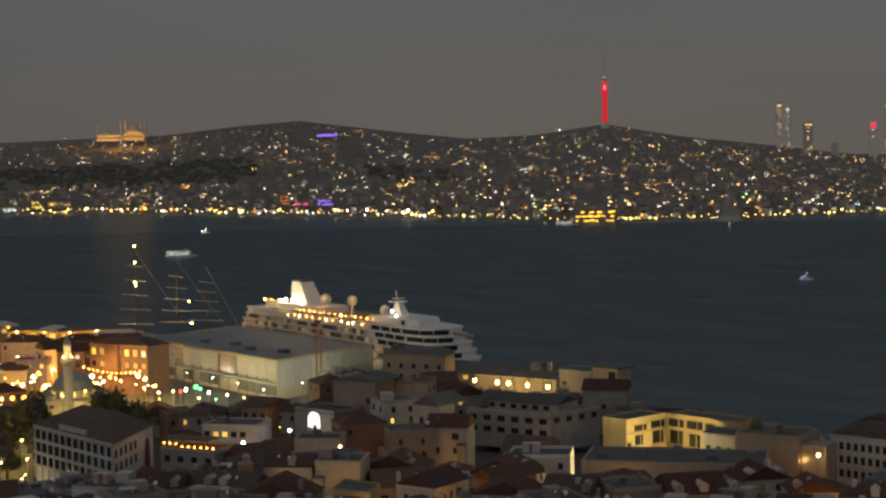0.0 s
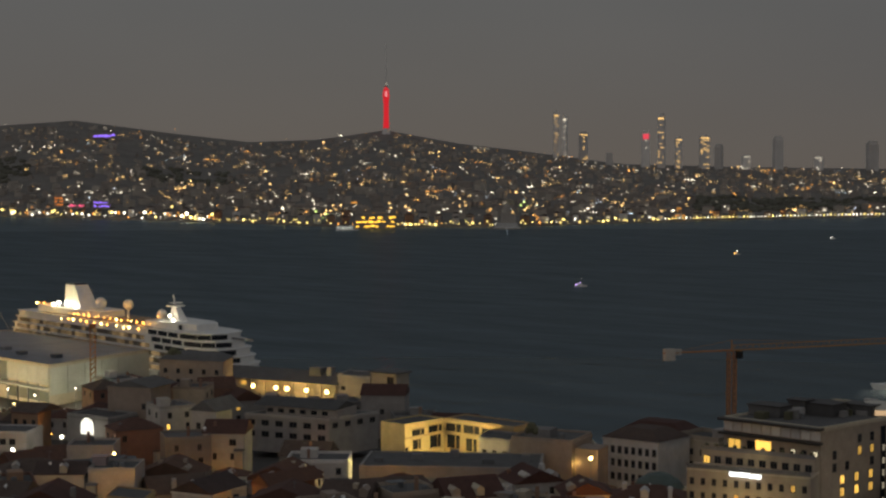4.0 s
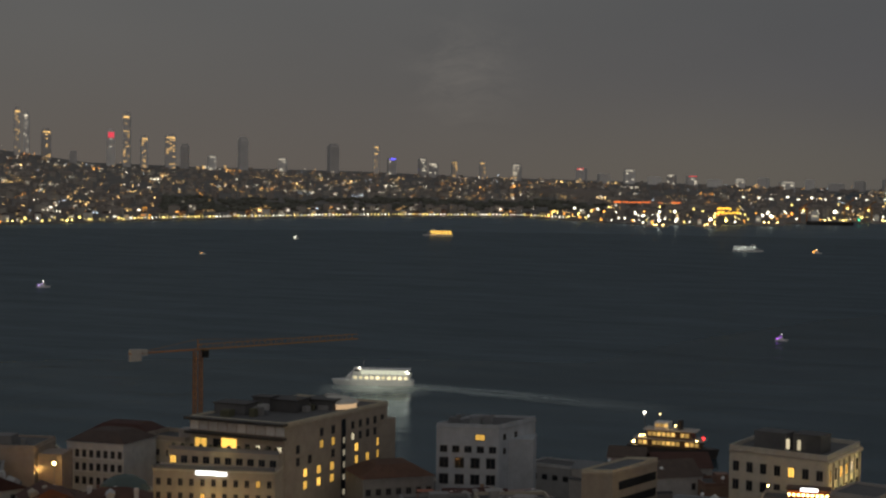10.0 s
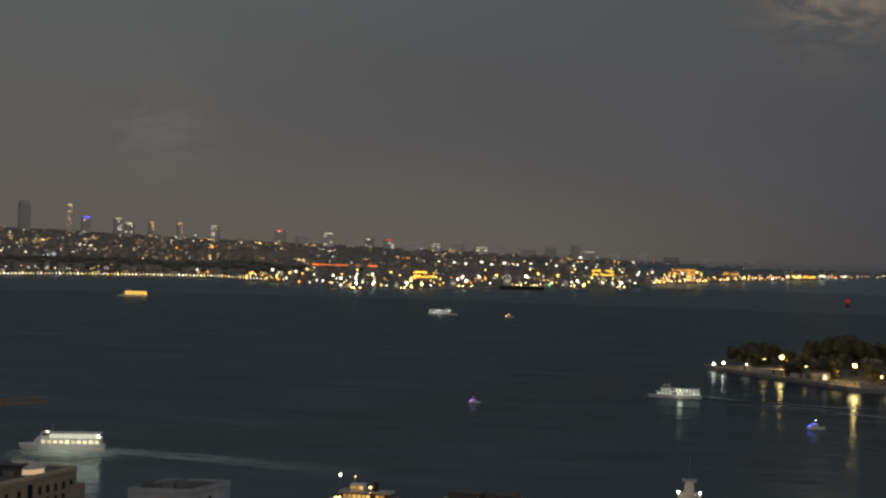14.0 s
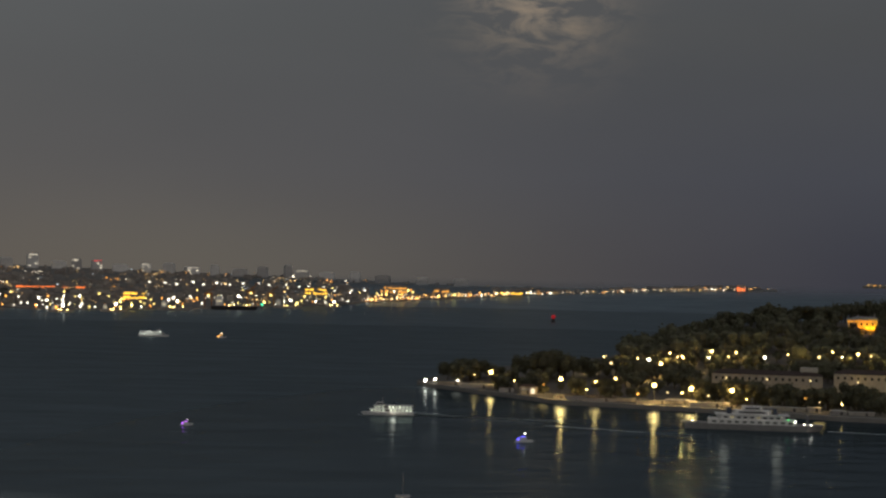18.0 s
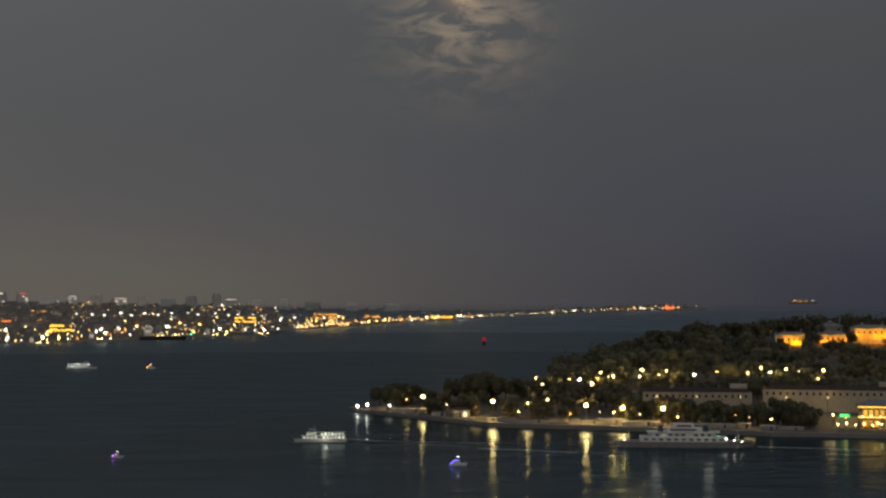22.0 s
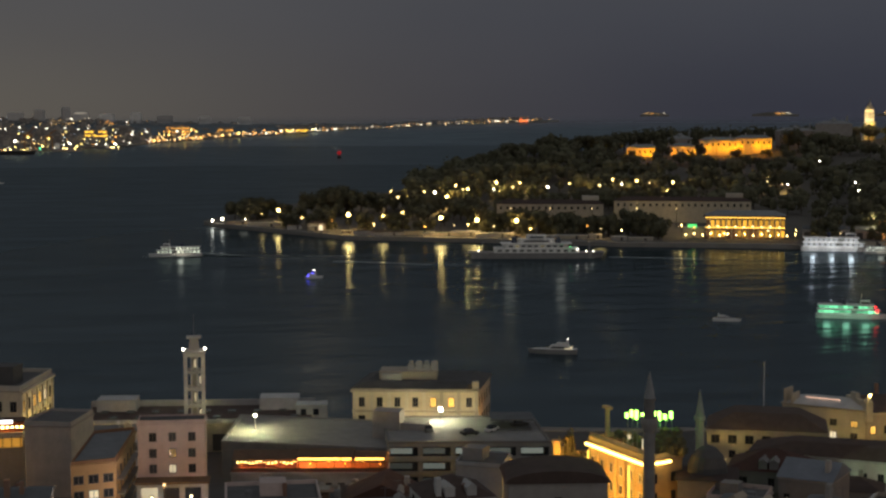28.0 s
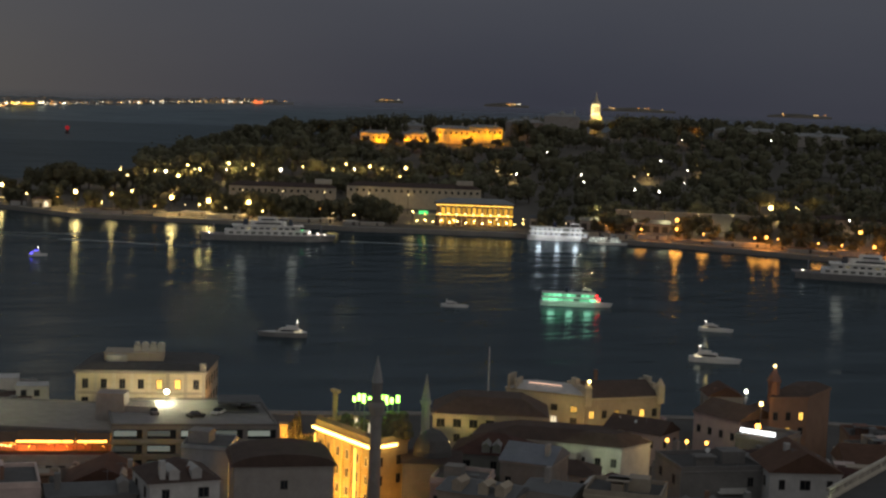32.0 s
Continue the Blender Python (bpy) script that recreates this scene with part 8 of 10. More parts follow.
    for x, y, z in bulbs:
        part("deck_lamp", Shape().ball(x + rng.uniform(-1.2, 1.2), y, z + rng.uniform(-0.3, 0.3), rng.choice((0.28, 0.36, 0.46)), 8), rng.choice((BULB_AMBER, BULB_AMBER, BULB_WARM)), t, "glowing deck lamp")
    for x, z in ((-55, top + 4.2), (-48, top + 4.4), (-40, top + 3.6), (-60, top + 3.4), (40, top + 4.8), (43, top + 3.2)):
        part("floodlight", Shape().ball(x, -5.2, z, 0.8 if x < 0 else 0.55, 8), BULB_WHITE, t, "bright deck floodlight")
    m = t.matrix_basis
    # the last five lamps are added off the ship's side to light its hull
    for x, y, z, p, c in ((-47, -9, top + 7, 2200, (1.0, 0.86, 0.5)), (-58, -9.5, top + 5, 1000, LAMP_GOLD), (40, -8, top + 6, 600, (1.0, 0.95, 0.7)), (-22, -7, top + 5.0, 2400, LAMP_AMBER), (2, -7, top + 5.0, 2400, LAMP_AMBER), (22, -8, top + 4.0, 1200, LAMP_AMBER),
                          (-80, -25, 13, 7500, (1.0, 0.58, 0.17)), (-45, -25, 13, 8500, (1.0, 0.60, 0.19)), (-5, -25, 13, 5600, (1.0, 0.64, 0.26)), (35, -25, 13, 3000, (1.0, 0.72, 0.42)), (75, -24, 13, 1500, (1.0, 0.80, 0.55))):
        lamp("ship_light", m @ Vector((x, y, z)), p, c, 0.6)
    # posts and bulbs added as carriers for that hull light
    for k in range(5):
        q = m @ Vector((-80 + k * 38, -25, 0))
        q.z = 2
        a = thing("quay_lamp", Matrix.Translation(q), "tall quay lamp beside the ship", "street lamp", "quay lamps")
        part("post", Shape().rod((0, 0, 0), (0, 0, 12), 0.12, 6), STEEL, a)
        part("bulb", Shape().ball(0, 0, 12.2, 0.35), BULB_WARM, a, "glowing bulb")


def tall_ship():
    """Square-rigged sailing ship moored beyond the quay, its rigging strung with lamps."""
    t = thing("sailing_ship", facing(84.0, 800, 0, 12), "dark three-masted sailing ship with lamps in the rigging", "sailing ship")
    part("hull", hull_shape(62, 9.5, -0.8, 5.5, 0.3, 0.1), HULL_DARK, t)
    part("deck_house", Shape().box(-14, 0, 5.5, 12, 6, 2.6).box(8, 0, 5.5, 9, 5, 2.4), WOOD, t)
    for x, h in ((-17.5, 53), (3, 46), (18, 42)):
        part("mast", Shape().rod((x, 0, 4), (x, 0, h), 0.4, 6, r2=0.14), WOOD, t)
        for k in range(5):
            z = 15 + k * (h - 20) / 4.6
            part("yard", Shape().rod((x - 9 + k * 1.2, -2, z + 0.8), (x + 9 - k * 1.2, 2, z - 0.8), 0.28, 5), CANVAS, t)
    part("stay", Shape().rod((18, 0, 42), (36, 0, 8), 0.14, 4).rod((3, 0, 46), (30, 0, 8), 0.1, 4).rod((-17.5, 0, 52), (3, 0, 20), 0.1, 4), CANVAS, t)
    part("bowsprit", Shape().rod((28, 0, 6), (40, 0, 10), 0.3, 6, r2=0.12), WOOD, t)
    for x, z, r in ((-17.5, 53.4, 0.5), (-17.5, 45.5, 0.5), (-17.5, 35.5, 0.7), (-17.2, 34.0, 0.5), (9, 25, 0.5), (10, 14, 0.6)):
        part("mast_lamp", Shape().ball(x, -0.8, z, r, 8), BULB_WARM, t, "glowing mast lamp")
    # unseen lamps added beside the rig to make the yards paler
    for x, z in ((-10, 34), (6, 26)):
        lamp("rigging_light", t.matrix_basis @ Vector((x, -9, z)), 1500, LAMP_GOLD, 0.6)


def wake(m, length, spread, name_label="pale foam wake on dark water"):
    """Broken streaks of foam behind a boat, along local -x."""
    rng = random.Random(int(length * 10))
    s = Shape()
    for k in range(int(length * 6)):
        u = rng.random() ** 1.4
        x, w = -u * length, spread * (0.35 + 0.65 * u)
        y = rng.uniform(-1, 1) * w
        a, b = rng.uniform(1.2, 4.5), rng.uniform(0.3, 1.0) * (1 - 0.5 * u)
        s.add([(x - a, y, 0), (x, y - b, 0), (x + a, y + rng.uniform(-0.3, 0.3), 0), (x, y + b, 0)], [(0, 1, 2, 3)])
    m = m.copy()
    m.translation.z = 0.25
    solid("wake", s, FOAM, name_label, "wake", m, kind="stuff")


def wake_band(a, b, w0, w1, label="smooth pale wake trailing on the water"):
    """A band of churned water from a to b (bearing, distance), widening astern, with ragged edges."""
    p, q = polar(*a), polar(*b)
    rng = random.Random(int(a[0] * 10 + a[1]))
    n, length = 40, (q - p).length
    v = []
    for k in range(n + 1):
        u = k / n
        w = (w0 + (w1 - w0) * u) * rng.uniform(0.85, 1.15)
        v += [(u * length, o * w + 0.02 * length * math.sin(u * 2.4), 0.0) for o in (-0.5, -0.2, 0.2, 0.5)]
    f = [(k * 4 + i, (k + 1) * 4 + i, (k + 1) * 4 + i + 1, k * 4 + i + 1) for k in range(n) for i in range(3)]
    m = Matrix.Translation((p.x, p.y, 0.24)) @ Matrix.Rotation(flat_angle(q - p), 4, "Z")
    solid("wake", Shape().add(v, f), WAKE, label, "wake", m, kind="stuff")


def passenger_ferry(az, d, turn, length=38.0, label="white passenger ferry with two brightly lit decks", glow_mat=None, light=300, colour=LAMP_WHITE, wake_len=0.0, name="passenger_ferry", spread=4.5, wake_turn=0.0):
    glow_mat = glow_mat or FERRY_GLOW
    k = length / 38.0
    near = 1 if abs(turn) > 90 else -1
    m = facing(az, d, 0, turn)
    t = thing(name, m, label, "ferry", "boats on the strait")
    part("hull", hull_shape(length, 8.4 * k, -0.6, 2.2 * k, 0.3, 0.1), SHIP_WHITE, t)
    part("rubbing_strake", hull_shape(length * 0.985, 8.5 * k, 0.9 * k, 1.15 * k, 0.3, 0.1, 1.03), SHIP_NAVY, t)
    for j, (z, x0, x1) in enumerate(((2.2, -0.47, 0.36), (4.7, -0.46, 0.28))):
        saloon = part("saloon", Shape().box((x0 + x1) / 2 * length, 0, z * k, (x1 - x0) * length, 7.0 * k, 2.1 * k), DIM_GLASS, t)
        n = 11 if d < 1200 else 7
        pitch = (x1 - x0) * length / n
        for i in range(n):
            if (i * 5 + j * 3) % 8 == 6:
                continue
            x = x0 * length + (i + 0.5) * pitch
            part("window", Shape().box(x, near * 3.52 * k, (z + 0.55) * k, pitch * (0.9 if name == "excursion_boat" else 0.62 if d < 1200 else 0.75), 0.14, 1.4 * k), glow_mat, saloon, "brightly lit saloon window")
        part("deck", Shape().box((x0 + x1) / 2 * length, 0, (z + 2.1) * k, (x1 - x0) * length + 1.2 * k, 7.8 * k, 0.4 * k), SHIP_WHITE, t)
        part("bulwark", Shape().box((x0 + x1) / 2 * length, near * 3.75 * k, z * k, (x1 - x0) * length, 0.2, 0.7 * k), SHIP_WHITE, t)
    part("bridge", Shape().box(0.17 * length, 0, 7.2 * k, 5 * k, 5 * k, 2.2 * k), SHIP_WHITE, t)
    part("bridge_window", Shape().box(0.17 * length + 2.5 * k, 0, 7.9 * k, 0.2, 4.4 * k, 1.0 * k).box(0.17 * length, near * 2.52 * k, 7.9 * k, 4.2 * k, 0.1, 1.0 * k), BLACK_GLASS, t)
    part("mast", Shape().rod((0.12 * length, 0, 9 * k), (0.12 * length, 0, 13 * k), 0.14, 6), STEEL, t)
    part("funnel", Shape().lathe([(1.2 * k, 7.2 * k), (1.0 * k, 9.8 * k)], 10, Matrix.Translation((-0.12 * length, 0, 0))), SHIP_NAVY, t)
    if light:
        # unseen lamps added off the near side to brighten hull and water
        for x in (-0.34, -0.08, 0.18) if light >= 500 else (-0.1,):
            lamp("ferry_light", m @ Vector((x * length, near * 9 * k, 4 * k)), light * (0.4 if light >= 500 else 1.0), colour, 1.6)
    if wake_len:
        wake(m @ Matrix.Translation((-length * 0.35, 0, 0)) @ Matrix.Rotation(radians(wake_turn), 4, "Z"), wake_len, spread)
        s = Shape()
        rng = random.Random(7)
        for _ in range(120):
            x, y = rng.uniform(-0.55, 0.6) * length, near * rng.uniform(0.45, 0.9) * 9 * k
            a, b = rng.uniform(0.8, 2.6), rng.uniform(0.15, 0.5)
            s.add([(x - a, y, 0), (x, y - b, 0), (x + a, y, 0), (x, y + b, 0)], [(0, 1, 2, 3)])
        mm = m.copy()
        mm.translation.z = 0.25
        solid("bow_foam", s, FOAM, "white foam along the moving ferry", "foam", mm, kind="stuff")
    return t


FERRY_GLOW = glow("saloon_glow", (0.98, 0.94, 0.66), 1.1)
FERRY_SOFT = glow("saloon_soft", (0.90, 0.98, 0.76), 1.1, 0.5, per="object")
FERRY_DIM = glow("saloon_dim", (0.88, 0.95, 0.82), 0.9, 0.5, per="object")
FERRY_GOLD = glow("saloon_gold", (1.0, 0.60, 0.08), 2.2)
PARTY_GREEN = glow("saloon_green", (0.22, 1.0, 0.48), 1.2, 0.6, per="object")


def fast_ferry(az, d, turn):
    """Sleek passenger ferry under way: low hull, a row of lit saloon windows, a glowing upper deck."""
    m = facing(az, d, 0, turn)
    t = thing("fast_ferry", m, "sleek white ferry under way, decks brightly lit", "ferry", "boats on the strait")
    part("hull", hull_shape(33, 8.0, -0.6, 2.5, 0.34, 0.08, 1.2), SHIP_WHITE, t)
    part("saloon", Shape().prism([(-15.2, -3.6), (9.5, -3.6), (12.5, 0), (9.5, 3.6), (-15.2, 3.6)], 2.5, 4.7, top=[(-15.2, -3.5), (8.6, -3.5), (11, 0), (8.6, 3.5), (-15.2, 3.5)]), SHIP_WHITE, t)
    pane = glow("ferry_window", (1.0, 0.86, 0.50), 1.5, 0.4, per="object")
    for i in range(10):
        part("window", Shape().box(-13.4 + i * 2.35, 3.56, 3.0, 1.4, 0.16, 1.1), pane, t, "lit saloon window")
    part("deck", Shape().box(-2.5, 0, 4.7, 26, 7.6, 0.25), SHIP_WHITE, t)
    part("upper_saloon", Shape().box(-4.2, 0, 4.95, 19.5, 6.6, 1.75), glow("ferry_deck_glow", (0.96, 0.97, 0.72), 0.75), t, "glowing upper deck")
    for i in range(12):
        part("pillar", Shape().box(-13.6 + i * 1.72, 3.34, 4.95, 0.3, 0.2, 1.75), SHIP_WHITE, t)
    part("roof", Shape().prism([(-15, -3.6), (6.5, -3.6), (8.5, 0), (6.5, 3.6), (-15, 3.6)], 6.7, 7.0), SHIP_WHITE, t)
    part("bridge", Shape().prism([(5.6, -2.6), (9.2, -2.3), (10, 0), (9.2, 2.3), (5.6, 2.6)], 4.95, 7.4, top=[(5.6, -2.5), (8.0, -2.1), (8.6, 0), (8.0, 2.1), (5.6, 2.5)]), SHIP_WHITE, t)
    part("bridge_window", Shape().box(7.0, 2.5, 6.0, 2.6, 0.14, 0.8), BLACK_GLASS, t)
    part("mast", Shape().rod((5, 0, 7.4), (4.4, 0, 10.4), 0.12, 6), STEEL, t)
    for x, z in ((-14.4, 5.6), (-13.8, 6.3), (6.0, 7.6)):
        part("deck_lamp", Shape().ball(x, 3.5, z, 0.28, 8), BULB_WHITE, t, "bright deck lamp")
    # three unseen lamps added abeam, so that foam and hull look bright
    for x in (-11, -3, 6):
        lamp("ferry_light", m @ Vector((x, 15, 9.0)), 600, (1.0, 0.97, 0.78), 5.0)
    # churned water beside the hull, thinning away from it, with the ferry's reflection painted in
    v = [(k * 3.4, -23 + i * 4.6 + math.sin(k * 1.7 + i) * 0.8, 0.0) for k in range(11) for i in range(11)]
    f = [(k * 11 + i, (k + 1) * 11 + i, (k + 1) * 11 + i + 1, k * 11 + i + 1) for k in range(10) for i in range(10)]
    here = m @ Matrix.Translation((-2, 3.6, 0.3)) @ Matrix.Rotation(radians(90), 4, "Z")
    solid("bow_foam", Shape().add(v, f), WASH_GLINTS, "foam and painted ferry reflection beside the hull", "foam", here, kind="stuff")


def harbour_ferry(az, d, turn):
    """Old ferry lying at the near quay: dark hull, amber saloons, a lit bridge."""
    m = facing(az, d, 0, turn)
    t = thing("moored_ferry", m, "old dark ferry at the quay with amber-lit saloons", "ferry")
    part("hull", hull_shape(28, 8, -0.6, 3.2, 0.3, 0.15), HULL_DARK, t)
    amber = glow("saloon_amber", (1.0, 0.60, 0.16), 0.8, 0.5, per="object")
    for z, x0, x1 in ((3.2, -10.5, 9.5), (6.0, -7.5, 7.0)):
        part("deck_house", Shape().box((x0 + x1) / 2, 0, z, x1 - x0, 6, 2.3), WOOD, t)
        part("deck", Shape().box((x0 + x1) / 2, 0, z + 2.3, x1 - x0 + 2.4, 7.2, 0.3), CANVAS, t)
        n = int((x1 - x0) / 1.5)
        for i in range(n):
            if (i + int(z)) % 7 == 5:
                continue
            part("window", Shape().box(x0 + 0.9 + i * 1.5, -3.06, z + 0.6, 1.1, 0.14, 1.2), amber, t, "amber saloon window")
        part("rail", Shape().box((x0 + x1) / 2, -3.5, z + 3.3, x1 - x0 + 2, 0.08, 0.1), STEEL, t)
    part("bridge", Shape().box(-3.0, 0, 8.6, 4.6, 4.4, 2.2), SHIP_WHITE, t)
    for i in range(3):
        part("bridge_window", Shape().box(-4.4 + i * 1.4, -2.26, 9.4, 1.0, 0.12, 0.9), amber, t, "lit bridge window")
    part("funnel", Shape().lathe([(1.0, 8.6), (0.9, 11.6)], 10, Matrix.Translation((2.6, 0, 0))), HULL_DARK, t)
    part("mast", Shape().rod((-9, 0, 5.5), (-9, 0, 13.2), 0.12, 6).rod((-4, 0, 10.8), (-4, 0, 13), 0.1, 6), STEEL, t)
    for x, y, z, r, mat in ((-9, -0.2, 13.3, 0.35, BULB_WHITE), (-9.6, -3, 6.4, 0.35, BULB_WARM), (-8.4, -3, 6.5, 0.35, BULB_WARM), (-12, -2, 4.2, 0.5, BULB_WARM), (1.5, -2.6, 10.2, 0.3, BULB_WARM), (10.4, -2.0, 6.6, 0.5, BULB_RED), (8.5, -3.4, 5.8, 0.3, BULB_WARM), (-4, -0.2, 13.1, 0.3, BULB_SOFT)):
        part("deck_lamp", Shape().ball(x, y, z, r, 8), mat, t, "glowing deck lamp")
    # two unseen amber lamps added off the side for the old hull
    lamp("ferry_light", m @ Vector((-4, -8, 8)), 160, LAMP_AMBER, 1.5)
    lamp("ferry_light", m @ Vector((6, -8, 7)), 120, LAMP_AMBER, 1.5)


def car_ferry(az, d, turn):
    t = thing("car_ferry", facing(az, d, 0, turn), "long grey double-ended car ferry with tiered bridge", "car ferry")
    part("hull", hull_shape(76, 16, -0.8, 3.4, 0.20, 0.14), DARK_STONE, t)
    part("car_deck", Shape().box(0, 0, 3.4, 50, 14, 2.6), SHIP_WHITE, t)
    for k in range(11):
        part("side_opening", Shape().box(-21.5 + k * 4.3, -7.05, 4.1, 2.4, 0.15, 1.2), DIM_GLASS, t)
    for x in (-35, 35):
        part("ramp", Shape().box(x, 0, 3.2, 10, 9, 0.5), STEEL, t)
        part("ramp_frame", Shape().box(x * 0.9, -4.2, 3.2, 0.5, 0.5, 5.5).box(x * 0.9, 4.2, 3.2, 0.5, 0.5, 5.5).box(x * 0.9, 0, 8.4, 0.6, 9, 0.5), STEEL, t)
    part("passenger_deck", Shape().prism([(-18, -6), (16, -6), (19, 0), (16, 6), (-18, 6), (-20, 0)], 6.0, 8.6), SHIP_WHITE, t)
    for k in range(9):
        part("deck_window", Shape().box(-15 + k * 3.7, -6.05, 6.8, 2.2, 0.15, 0.9), LIT_PANE_DIM if k % 4 == 1 else BLACK_GLASS, t)
    part("deck_edge", Shape().box(0, 0, 8.6, 42, 14, 0.25), SHIP_WHITE, t)
    part("upper_deck", Shape().prism([(-9, -4.6), (9, -4.6), (11, 0), (9, 4.6), (-9, 4.6), (-11, 0)], 8.85, 11.2), SHIP_WHITE, t)
    part("upper_window", Shape().box(0, -4.65, 9.7, 15, 0.15, 0.8), BLACK_GLASS, t)
    part("bridge", Shape().prism([(-5, -5.6), (5, -5.6), (6, 0), (5, 5.6), (-5, 5.6), (-6, 0)], 11.2, 13.4), SHIP_WHITE, t)
    part("bridge_window", Shape().box(0, -5.65, 12.1, 8, 0.15, 0.8), BLACK_GLASS, t)
    part("mast", Shape().rod((0, 0, 13.4), (0, 0, 18.5), 0.25, 6).box(0, 0, 15.6, 2.8, 0.3, 0.3).box(0, 0, 17.2, 1.8, 0.3, 0.3), STEEL, t)
    for x in (-13, 13):
        part("funnel", Shape().prism([(x - 1.6, -1.5), (x + 1.6, -1.5), (x + 1.6, 1.5), (x - 1.6, 1.5)], 8.85, 12.4, top=[(x - 1.2, -1.1), (x + 1.2, -1.1), (x + 1.2, 1.1), (x - 1.2, 1.1)]), SHIP_NAVY, t)
    for x, z, mat in ((-34, 4.6, BULB_WHITE), (24, 5.6, BULB_WHITE), (29, 4.6, BULB_WHITE), (20, 6.9, BULB_GREEN), (33, 4.2, BULB_WHITE)):
        part("deck_lamp", Shape().ball(x, -7.6, z, 0.3, 8), mat, t, "deck lamp")
    m = t.matrix_basis
    # unseen lamps added high off the side to light the white tiers
    for x, p in ((-16, 420), (14, 420)):
        lamp("ferry_light", m @ Vector((x, -11, 17)), p, LAMP_WHITE, 3.0)


def motor_yacht(az, d, turn, length=17.0, label="white motor yacht with a dark cabin window", lit=True, hull=None):
    k = length / 17.0
    t = thing("motor_yacht", facing(az, d, 0, turn), label, "motor yacht", "boats on the strait")
    part("hull", hull_shape(length, 4.6 * k, -0.3, 1.7 * k, 0.45, 0.05, 1.25), hull or SHIP_WHITE, t)
    part("gunwale", hull_shape(length * 0.99, 4.66 * k, 1.5 * k, 1.78 * k, 0.45, 0.05, 1.05), SHIP_WHITE, t)
    part("bow_rail", Shape().box(length * 0.28, -1.5 * k, 2.3 * k, length * 0.3, 0.06, 0.06), STEEL, t)
    part("windscreen", Shape().box(1.9 * k, 0, 2.1 * k, 0.9 * k, 2.5 * k, 0.8 * k, pose(0, 0, 0, 0, 0, 0)), BLACK_GLASS, t)
    part("cabin", Shape().prism([(-6 * k, -1.7 * k), (3 * k, -1.5 * k), (3 * k, 1.5 * k), (-6 * k, 1.7 * k)], 1.7 * k, 3.2 * k, top=[(-5.6 * k, -1.4 * k), (0.6 * k, -1.2 * k), (0.6 * k, 1.2 * k), (-5.6 * k, 1.4 * k)]), SHIP_WHITE, t)
    part("cabin_window", Shape().box(-2.2 * k, -1.6 * k, 2.2 * k, 6.2 * k, 0.12, 0.55 * k), BLACK_GLASS, t)
    part("flybridge", Shape().box(-3 * k, 0, 3.2 * k, 4 * k, 2.4 * k, 0.7 * k), SHIP_WHITE, t)
    part("arch", Shape().box(-5 * k, 0, 3.2 * k, 0.5 * k, 2.6 * k, 1.9 * k), SHIP_WHITE, t)
    if lit:
        part("lamp", Shape().ball(-5 * k, -0.2, 5.4 * k, 0.18, 8), BULB_WHITE, t, "white masthead lamp")
        for y in (-1.8, 1.8):
            part("cockpit_light", Shape().box(-5.4 * k, y * k, 1.9 * k, 2.6 * k, 0.1, 0.4 * k), LIT_PANE_WHITE, t, "lit cockpit")
            part("side_window", Shape().box(-2.2 * k, y * 0.925 * k, 2.1 * k, 6.0 * k, 0.1, 0.6 * k), BLACK_GLASS, t)
        # unseen lamp added beside the yacht to bring out its side
        lamp("yacht_light", t.matrix_basis @ Vector((-2, -9, 5)), 50, LAMP_GOLD, 0.4)


def light_boat(az, d, mat, label, k=1.0, lamp_col=None):
    """Small boat known mostly by its coloured lights."""
    t = thing("small_boat", facing(az, d, 0, 15), label, "boat", "boats on the strait")
    part("hull", hull_shape(9 * k, 3 * k, -0.3, 1.1 * k, 0.4, 0.05), SHIP_WHITE, t)
    part("cabin", Shape().box(-1 * k, 0, 1.1 * k, 3.6 * k, 2.2 * k, 1.6 * k), SHIP_WHITE, t)
    part("light_bar", Shape().box(-1 * k, -0.4, 2.7 * k, 1.4 * k, 0.5 * k, 0.35 * k), mat, t, "coloured light bar")
    part("stern_light", Shape().ball(-3.6 * k, -0.8, 1.7 * k, 0.5 * k, 8), mat, t, "coloured stern light")
    part("lamp", Shape().ball(0, 0, 4.6 * k, 0.25 * k, 8), BULB_WHITE, t, "white masthead lamp")
    part("mast", Shape().rod((0, 0, 2.7 * k), (0, 0, 4.4 * k), 0.06, 5), STEEL, t)


